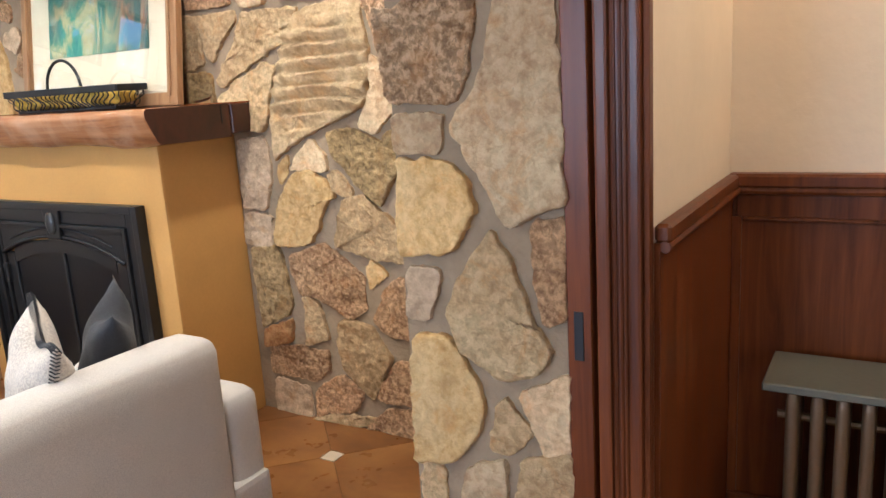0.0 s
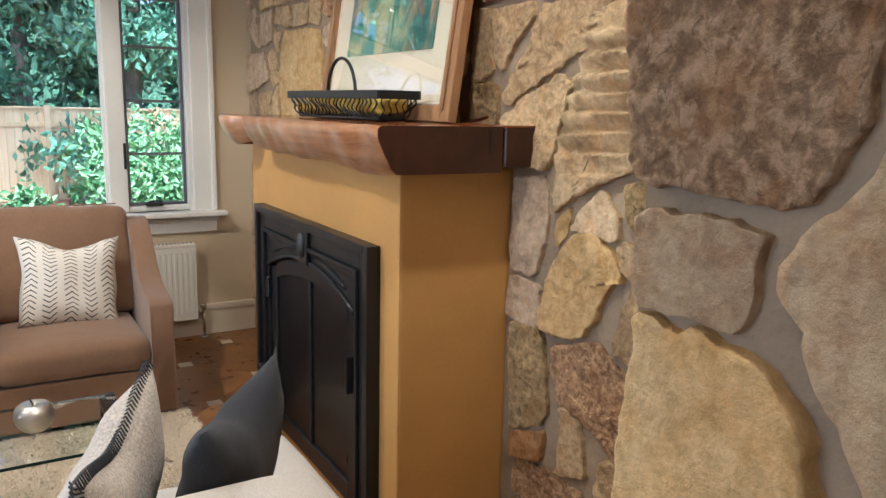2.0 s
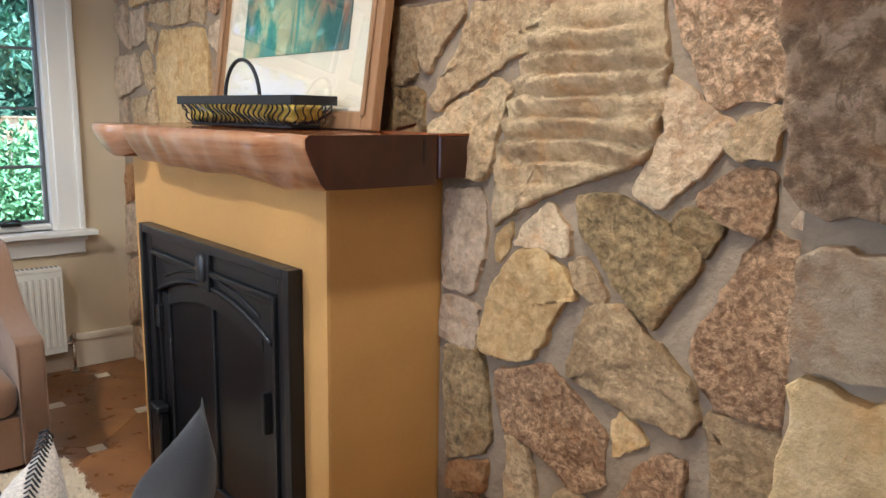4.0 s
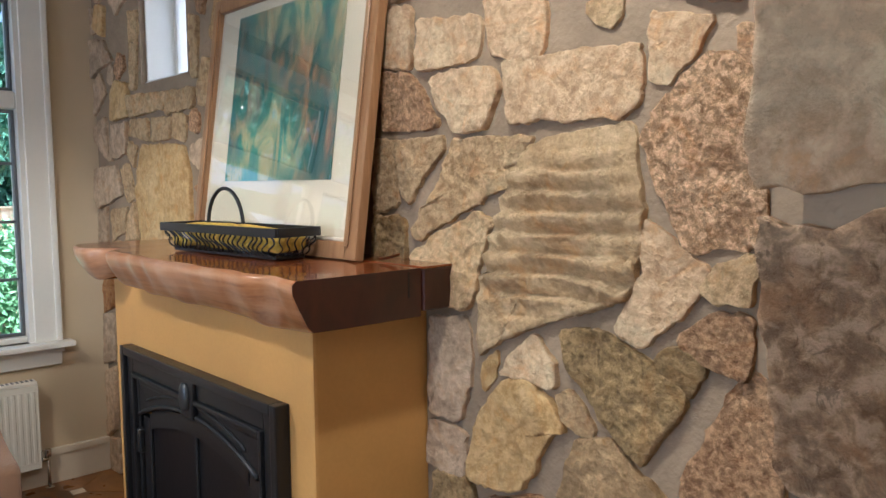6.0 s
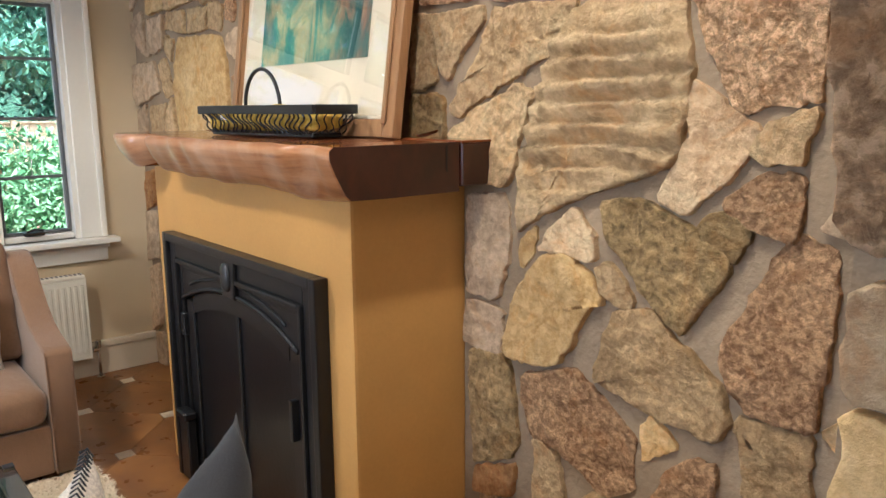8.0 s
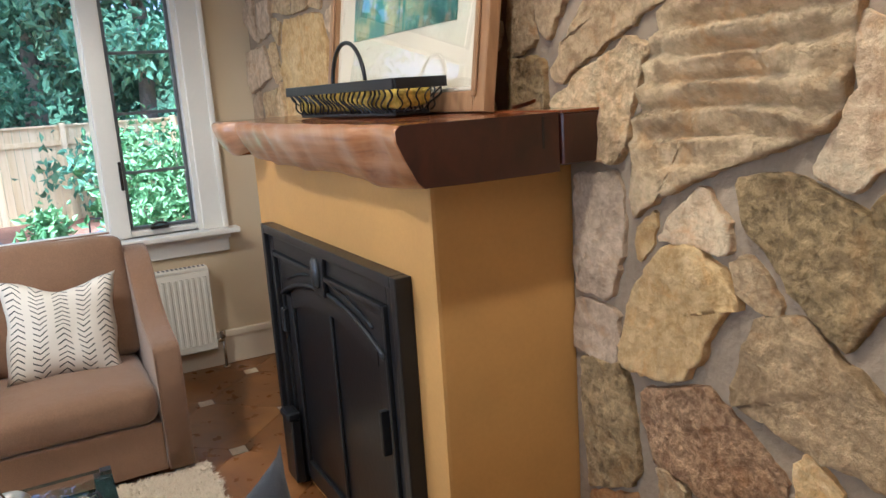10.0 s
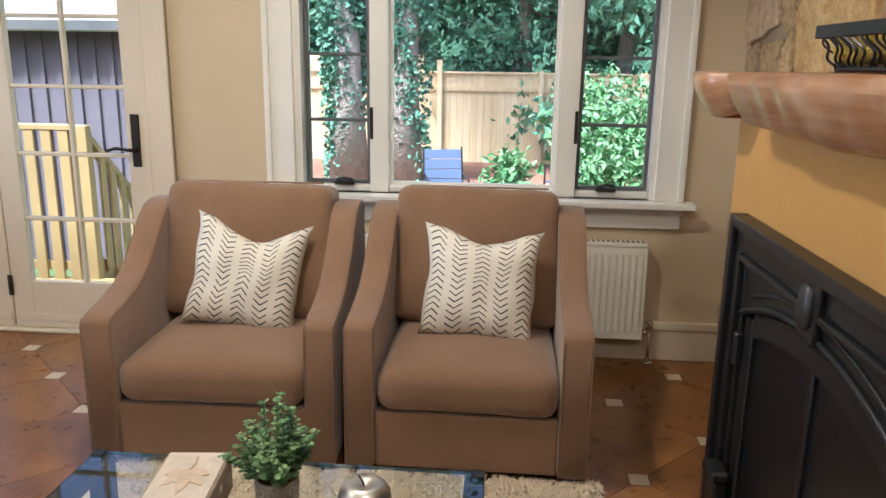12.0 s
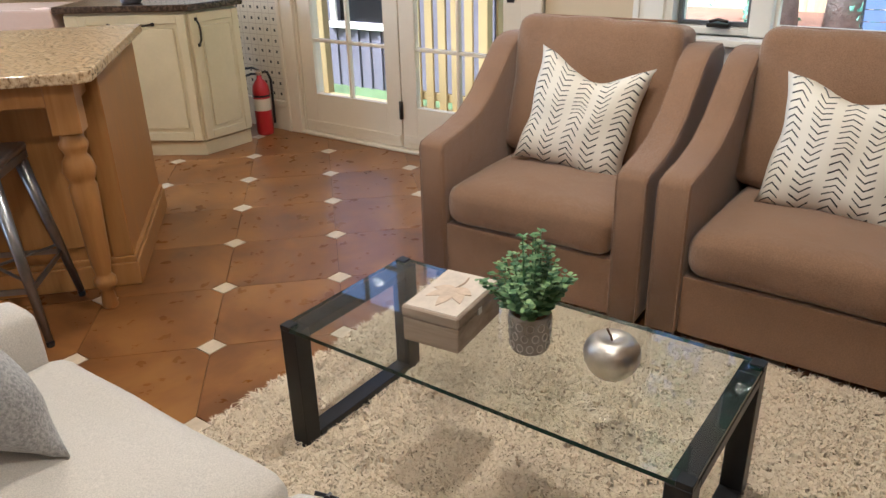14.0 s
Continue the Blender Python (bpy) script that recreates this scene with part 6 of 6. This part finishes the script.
# stones of the wall: kind, then the corners of the outline along the wall and up it
stone(wall_north, NORTH, "pink", (-2.25, 2.28), (-2.11, 2.25), (-2.11, 2.07), (-2.25, 2.09))
stone(wall_north, NORTH, "pink", (-2.07, 2.21), (-1.81, 2.17), (-1.82, 2.06), (-2.07, 2.05))
stone(wall_north, NORTH, "pink", (-1.78, 2.21), (-1.57, 2.17), (-1.59, 2.05), (-1.68, 2.04), (-1.76, 2.06))
stone(wall_north, NORTH, "pink", (-1.72, 2.04), (-1.29, 2.03), (-1.29, 1.9), (-1.34, 1.86), (-1.7, 1.87))
stone(wall_north, NORTH, "brown", (-2.25, 2.06), (-2.13, 2.05), (-2.05, 1.97), (-1.99, 1.88), (-2.26, 1.88))
stone(wall_north, NORTH, "pink", (-2.01, 2.02), (-1.87, 2.04), (-1.77, 2.02), (-1.74, 1.97), (-1.79, 1.86), (-1.9, 1.86), (-1.98, 1.93))
stone(wall_north, NORTH, "tan", (-2.31, 1.85), (-2.21, 1.84), (-2.19, 1.64), (-2.31, 1.61))
stone(wall_north, NORTH, "tan", (-2.2, 1.84), (-1.97, 1.84), (-1.98, 1.79), (-2.05, 1.73), (-2.12, 1.65), (-2.15, 1.66))
stone(wall_north, NORTH, "tan", (-1.93, 1.83), (-1.62, 1.83), (-1.71, 1.7), (-1.84, 1.64), (-2.08, 1.53), (-2.1, 1.56), (-1.99, 1.7))
stone(wall_north, NORTH, "tan", (-1.83, 1.62), (-1.76, 1.6), (-1.82, 1.46), (-1.86, 1.34), (-1.93, 1.34), (-2.1, 1.47), (-2.09, 1.5))
stone(wall_north, NORTH, "moss", (-2.31, 1.6), (-2.16, 1.59), (-2.15, 1.45), (-2.33, 1.44))
stone(wall_north, NORTH, "rib", (-1.63, 1.8), (-1.54, 1.82), (-1.31, 1.84), (-1.3, 1.73), (-1.28, 1.61), (-1.3, 1.47), (-1.32, 1.42), (-1.52, 1.35), (-1.72, 1.27), (-1.81, 1.21), (-1.81, 1.37), (-1.77, 1.53), (-1.71, 1.69))
stone(wall_north, NORTH, "pink", (-1.26, 2.09), (-1.11, 2.05), (-1.14, 2), (-1.22, 1.92), (-1.26, 1.95))
stone(wall_north, NORTH, "purple", (-1.13, 1.97), (-1.06, 1.97), (-1, 1.9), (-0.98, 1.82), (-0.99, 1.57), (-1.08, 1.57), (-1.16, 1.55), (-1.23, 1.68), (-1.28, 1.8), (-1.26, 1.85))
stone(wall_north, NORTH, "purple", (-1.05, 2.03), (-0.99, 2.02), (-0.99, 1.92), (-1.04, 1.95))
stone(wall_north, NORTH, "pink", (-1.28, 1.61), (-1.23, 1.59), (-1.16, 1.54), (-1.1, 1.5), (-1.17, 1.4), (-1.28, 1.31), (-1.35, 1.35), (-1.27, 1.48))
stone(wall_north, NORTH, "tan", (-1.09, 1.52), (-0.99, 1.55), (-1.01, 1.44), (-1.1, 1.44), (-1.12, 1.46))
stone(wall_north, NORTH, "brown", (-1.17, 1.35), (-1.1, 1.41), (-1.01, 1.41), (-1.02, 1.28), (-1.1, 1.29), (-1.15, 1.31))
stone(wall_north, NORTH, "moss", (-1.51, 1.31), (-1.41, 1.33), (-1.31, 1.3), (-1.17, 1.23), (-1.16, 1.18), (-1.2, 1.13), (-1.27, 1.02), (-1.36, 1.08), (-1.42, 1.15), (-1.49, 1.23))
stone(wall_north, NORTH, "moss", (-1.23, 1.29), (-1.18, 1.32), (-1.11, 1.28), (-1.15, 1.21), (-1.21, 1.25))
stone(wall_north, NORTH, "pink", (-1.68, 1.23), (-1.61, 1.29), (-1.55, 1.23), (-1.54, 1.16), (-1.73, 1.17))
stone(wall_north, NORTH, "ochre", (-1.81, 1.18), (-1.75, 1.22), (-1.76, 1.14), (-1.81, 1.1))
stone(wall_north, NORTH, "ochre", (-1.72, 1.14), (-1.62, 1.15), (-1.55, 1.11), (-1.51, 1.05), (-1.59, 0.98), (-1.61, 0.9), (-1.67, 0.84), (-1.83, 0.82), (-1.86, 0.85), (-1.82, 1.02))
stone(wall_north, NORTH, "tan", (-1.52, 1.13), (-1.49, 1.16), (-1.43, 1.1), (-1.42, 1.07), (-1.46, 1.05), (-1.52, 1.1))
stone(wall_north, NORTH, "olive", (-1.46, 1.03), (-1.36, 1.06), (-1.25, 0.98), (-1.16, 0.91), (-1.14, 0.85), (-1.16, 0.79), (-1.31, 0.79), (-1.42, 0.81), (-1.53, 0.84), (-1.5, 0.92))
stone(wall_north, NORTH, "grey", (-2.03, 1.29), (-1.87, 1.3), (-1.85, 1.15), (-1.9, 0.99), (-2.04, 0.99))
stone(wall_north, NORTH, "grey", (-2.04, 0.96), (-1.88, 0.95), (-1.89, 0.81), (-2.05, 0.82))
stone(wall_north, NORTH, "brown", (-1.05, 1.25), (-1.01, 1.29), (-0.93, 1.26), (-0.92, 1.08), (-0.95, 0.88), (-1.1, 0.88), (-1.16, 0.97), (-1.15, 1.04))
stone(wall_north, NORTH, "olive", (-1.11, 0.85), (-0.95, 0.86), (-0.94, 0.72), (-1.08, 0.65))
stone(wall_north, NORTH, "brown", (-1.77, 0.78), (-1.6, 0.84), (-1.48, 0.77), (-1.4, 0.71), (-1.4, 0.56), (-1.48, 0.51), (-1.63, 0.59), (-1.74, 0.6), (-1.79, 0.71))
stone(wall_north, NORTH, "ochre", (-1.37, 0.72), (-1.35, 0.78), (-1.27, 0.73), (-1.36, 0.66))
stone(wall_north, NORTH, "moss", (-2.02, 0.79), (-1.85, 0.82), (-1.81, 0.54), (-1.84, 0.49), (-2.01, 0.42))
stone(wall_north, NORTH, "rust", (-2, 0.4), (-1.83, 0.47), (-1.83, 0.36), (-2, 0.32))
stone(wall_north, NORTH, "brown", (-1.29, 0.65), (-1.22, 0.71), (-1.16, 0.71), (-1.18, 0.46), (-1.27, 0.45), (-1.35, 0.52))
stone(wall_north, NORTH, "olive", (-1.53, 0.5), (-1.38, 0.49), (-1.28, 0.35), (-1.4, 0.15), (-1.53, 0.26), (-1.56, 0.39))
stone(wall_north, NORTH, "tan", (-1.73, 0.59), (-1.65, 0.57), (-1.62, 0.41), (-1.75, 0.36))
stone(wall_north, NORTH, "brown", (-1.97, 0.34), (-1.63, 0.34), (-1.63, 0.26), (-1.7, 0.19), (-1.98, 0.19))
stone(wall_north, NORTH, "brown", (-1.71, 0.15), (-1.56, 0.24), (-1.45, 0.17), (-1.49, 0.08), (-1.72, 0.02))
stone(wall_north, NORTH, "brown", (-1.26, 0.34), (-1.15, 0.34), (-1.15, 0.16), (-1.36, 0.16))
stone(wall_north, NORTH, "tan", (-1.75, -0.07), (-1.59, 0.05), (-1.36, 0.06), (-1.47, -0.08), (-1.74, -0.1))
stone(wall_north, NORTH, "brown", (-1.33, 0.11), (-1.15, 0.14), (-1.16, -0.06), (-1.44, -0.08))
stone(wall_north, NORTH, "grey", (-1.96, 0.17), (-1.76, 0.14), (-1.76, -0.03), (-1.98, -0.07))
stone(wall_north, NORTH, "grey", (-5.04, 2.55), (-4.77, 2.52), (-4.65, 2.4), (-4.84, 2.38), (-5.08, 2.33))
stone(wall_north, NORTH, "ochre", (-4.63, 2.29), (-4.44, 2.25), (-4.44, 2.09), (-4.7, 2.08), (-4.71, 2.22))
stone(wall_north, NORTH, "tan", (-4.43, 2.19), (-3.96, 2.17), (-3.99, 2.09), (-4.4, 2.07))
stone(wall_north, NORTH, "tan", (-3.94, 2.17), (-3.65, 2.16), (-3.66, 2.07), (-3.97, 2.06))
stone(wall_north, NORTH, "tan", (-4.41, 2.06), (-4.19, 2.05), (-4.2, 1.94), (-4.43, 1.98))
stone(wall_north, NORTH, "tan", (-4.13, 2.05), (-3.89, 2.04), (-3.92, 1.94), (-4.15, 1.93))
stone(wall_north, NORTH, "tan", (-3.86, 2.05), (-3.73, 2.03), (-3.77, 1.92), (-3.88, 1.94))
stone(wall_north, NORTH, "ochre", (-4.3, 1.92), (-3.78, 1.9), (-3.72, 1.76), (-3.72, 1.43), (-4.3, 1.41), (-4.38, 1.66))
stone(wall_north, NORTH, "grey", (-5, 2.04), (-4.79, 2.1), (-4.77, 1.85), (-4.96, 1.98))
stone(wall_north, NORTH, "grey", (-4.71, 2.05), (-4.47, 2.05), (-4.5, 1.89), (-4.74, 1.86))
stone(wall_north, NORTH, "tan", (-4.44, 1.94), (-4.35, 1.91), (-4.4, 1.81), (-4.47, 1.87))
stone(wall_north, NORTH, "tan", (-4.57, 1.8), (-4.48, 1.83), (-4.4, 1.66), (-4.51, 1.62))
stone(wall_north, NORTH, "grey", (-4.94, 1.81), (-4.66, 1.82), (-4.59, 1.66), (-4.93, 1.58), (-4.99, 1.7))
stone(wall_north, NORTH, "grey", (-5.01, 2.29), (-4.85, 2.35), (-4.77, 2.23), (-4.99, 2.12))
stone(wall_north, NORTH, "grey", (-4.99, 1.54), (-4.83, 1.58), (-4.85, 1.39), (-4.98, 1.39))
stone(wall_north, NORTH, "tan", (-4.74, 1.57), (-4.52, 1.59), (-4.56, 1.46), (-4.77, 1.4))
stone(wall_north, NORTH, "tan", (-4.5, 1.53), (-4.41, 1.62), (-4.36, 1.43), (-4.54, 1.41))
stone(wall_north, NORTH, "grey", (-5.03, 2.74), (-4.93, 2.72), (-4.9, 2.59), (-5.03, 2.6))
stone(wall_north, NORTH, "ochre", (-4.88, 2.74), (-4.74, 2.71), (-4.76, 2.55), (-4.92, 2.62))
stone(wall_north, NORTH, "tan", (-4.41, 2.46), (-4.3, 2.43), (-4.33, 2.22), (-4.42, 2.23))
stone(wall_north, NORTH, "tan", (-4.39, 2.62), (-4.28, 2.6), (-4.3, 2.45), (-4.41, 2.48))
stone(wall_north, NORTH, "tan", (-3.65, 2.48), (-3.58, 2.46), (-3.61, 2.21), (-3.67, 2.21))
stone(wall_north, NORTH, "rust", (-5.07, 1.18), (-4.78, 1.21), (-4.79, 1.01), (-5.03, 0.96))
stone(wall_north, NORTH, "grey", (-4.97, 0.94), (-4.78, 0.97), (-4.79, 0.7), (-4.99, 0.65))
stone(wall_north, NORTH, "grey", (-5.05, 0.59), (-4.8, 0.65), (-4.83, 0.28), (-5.02, 0.2))
stone(wall_north, NORTH, "grey", (-4.97, 0.18), (-4.78, 0.22), (-4.78, 0.01), (-4.94, -0.03))

# stones of the pier
stone(wall_pier, PIER, "purple", (-0.56, 1.67), (-0.55, 1.66), (-0.51, 1.66), (-0.29, 1.73), (-0.3, 1.66), (-0.32, 1.51), (-0.36, 1.45), (-0.44, 1.45), (-0.54, 1.46))
stone(wall_pier, PIER, "pink", (-0.25, 1.65), (-0.11, 1.64), (-0.1, 1.41), (-0.09, 1.23), (-0.23, 1.17), (-0.32, 1.32), (-0.37, 1.39), (-0.3, 1.48), (-0.27, 1.54))
stone(wall_pier, PIER, "pink", (-0.52, 1.42), (-0.39, 1.42), (-0.41, 1.33), (-0.52, 1.33))
stone(wall_pier, PIER, "ochre", (-0.52, 1.31), (-0.41, 1.31), (-0.34, 1.27), (-0.32, 1.2), (-0.38, 1.1), (-0.53, 1.08))
stone(wall_pier, PIER, "tan", (-0.28, 1.14), (-0.23, 1.07), (-0.19, 0.95), (-0.14, 0.88), (-0.15, 0.83), (-0.26, 0.79), (-0.38, 0.85), (-0.4, 0.93), (-0.36, 1.03))
stone(wall_pier, PIER, "brown", (-0.17, 1.17), (-0.09, 1.17), (-0.09, 0.96), (-0.14, 0.94), (-0.17, 1.04))
stone(wall_pier, PIER, "grey", (-0.51, 1.04), (-0.43, 1.05), (-0.43, 0.99), (-0.47, 0.92), (-0.52, 0.92))
stone(wall_pier, PIER, "ochre", (-0.51, 0.86), (-0.41, 0.87), (-0.35, 0.79), (-0.32, 0.71), (-0.35, 0.61), (-0.4, 0.55), (-0.52, 0.53))
stone(wall_pier, PIER, "tan", (-0.26, 0.73), (-0.19, 0.65), (-0.25, 0.59), (-0.3, 0.6), (-0.29, 0.68))
stone(wall_pier, PIER, "pink", (-0.22, 0.75), (-0.09, 0.81), (-0.09, 0.62), (-0.16, 0.6), (-0.2, 0.69))
stone(wall_pier, PIER, "tan", (-0.51, 0.51), (-0.45, 0.5), (-0.45, 0.4), (-0.52, 0.39))
stone(wall_pier, PIER, "pink", (-0.37, 0.53), (-0.27, 0.56), (-0.27, 0.44), (-0.4, 0.41))
stone(wall_pier, PIER, "tan", (-0.22, 0.58), (-0.09, 0.61), (-0.09, 0.48), (-0.24, 0.44))
stone(wall_pier, PIER, "pink", (-0.57, 1.7), (-0.5, 1.7), (-0.4, 1.73), (-0.3, 1.79), (-0.29, 2.06), (-0.56, 2.1))

fill(wall_north, NORTH, ("tan", "brown", "olive", "grey", "pink"), 420, 3, (0.17, 0.13, 0.10, 0.075, 0.05))
fill(wall_pier, PIER, ("tan", "pink", "ochre", "brown"), 260, 4, (0.13, 0.10, 0.07, 0.05))


# ---- floor tiles and corner dots ----
STEP, TX, TY = 0.3290, -2.745, 0.350      # half the diagonal of a tile, and one corner dot's place
DOTS = 0.036                               # half a dot's side


def clip(poly, x0, x1, y0, y1):
    for ax, lim, sign in ((0, x0, 1), (0, x1, -1), (1, y0, 1), (1, y1, -1)):
        out = []
        for p, q in zip(poly, poly[1:] + poly[:1]):
            a, b = (p[ax] - lim) * sign, (q[ax] - lim) * sign
            if a >= 0:
                out.append(p)
            if (a >= 0) != (b >= 0):
                f = a / (a - b)
                out.append((p[0] + (q[0] - p[0]) * f, p[1] + (q[1] - p[1]) * f))
        poly = out
        if len(poly) < 3:
            return []
    return poly


def lay(name, shape, material, z, cx, cy, shared, room):
    pts = [(cx + a, cy + b) for a, b in shape]
    cut = clip(pts, *room)
    if len(cut) < 3:
        return
    if cut == pts:
        if name not in shared:
            shared[name] = mesh_of(name, prism(shape, -0.006, z, "z"), material)
        ob = new(name, shared[name])
        ob.location = (cx, cy, 0)
    else:
        ob = new(name, mesh_of(name, prism([(a - cx, b - cy) for a, b in cut], -0.006, z, "z"), material))
        ob.location = (cx, cy, 0)
    ob.parent = bpy.data.objects["floor"]


g = 0.0014
s = STEP - 1.414 * g
d = DOTS + 0.002
tile_shape = [(s - d, -d), (s - d, d), (d, s - d), (-d, s - d), (-s + d, d), (-s + d, -d), (-d, -s + d), (d, -s + d)]
dot_shape = [(-DOTS, -DOTS), (DOTS, -DOTS), (DOTS, DOTS), (-DOTS, DOTS)]
meshes = {}
for room in ((WX, EAST, SOUTH, PY), (WX, -0.535, PY, NY)):
    for i in range(-17, 9):
        for j in range(-16, 11):
            cx, cy = TX + STEP * i, TY + STEP * j
            if (i + j) % 2:
                lay("floor_tile", tile_shape, FLOOR, 0.0, cx, cy, meshes, room)
            else:
                lay("corner_dot", dot_shape, DOT, 0.0006, cx, cy, meshes, room)
structure("hall_floor", box(0.0, EAST, PY, 3.19, -0.006, 0.001), OAK, "honey wooden hall floor", "floor")
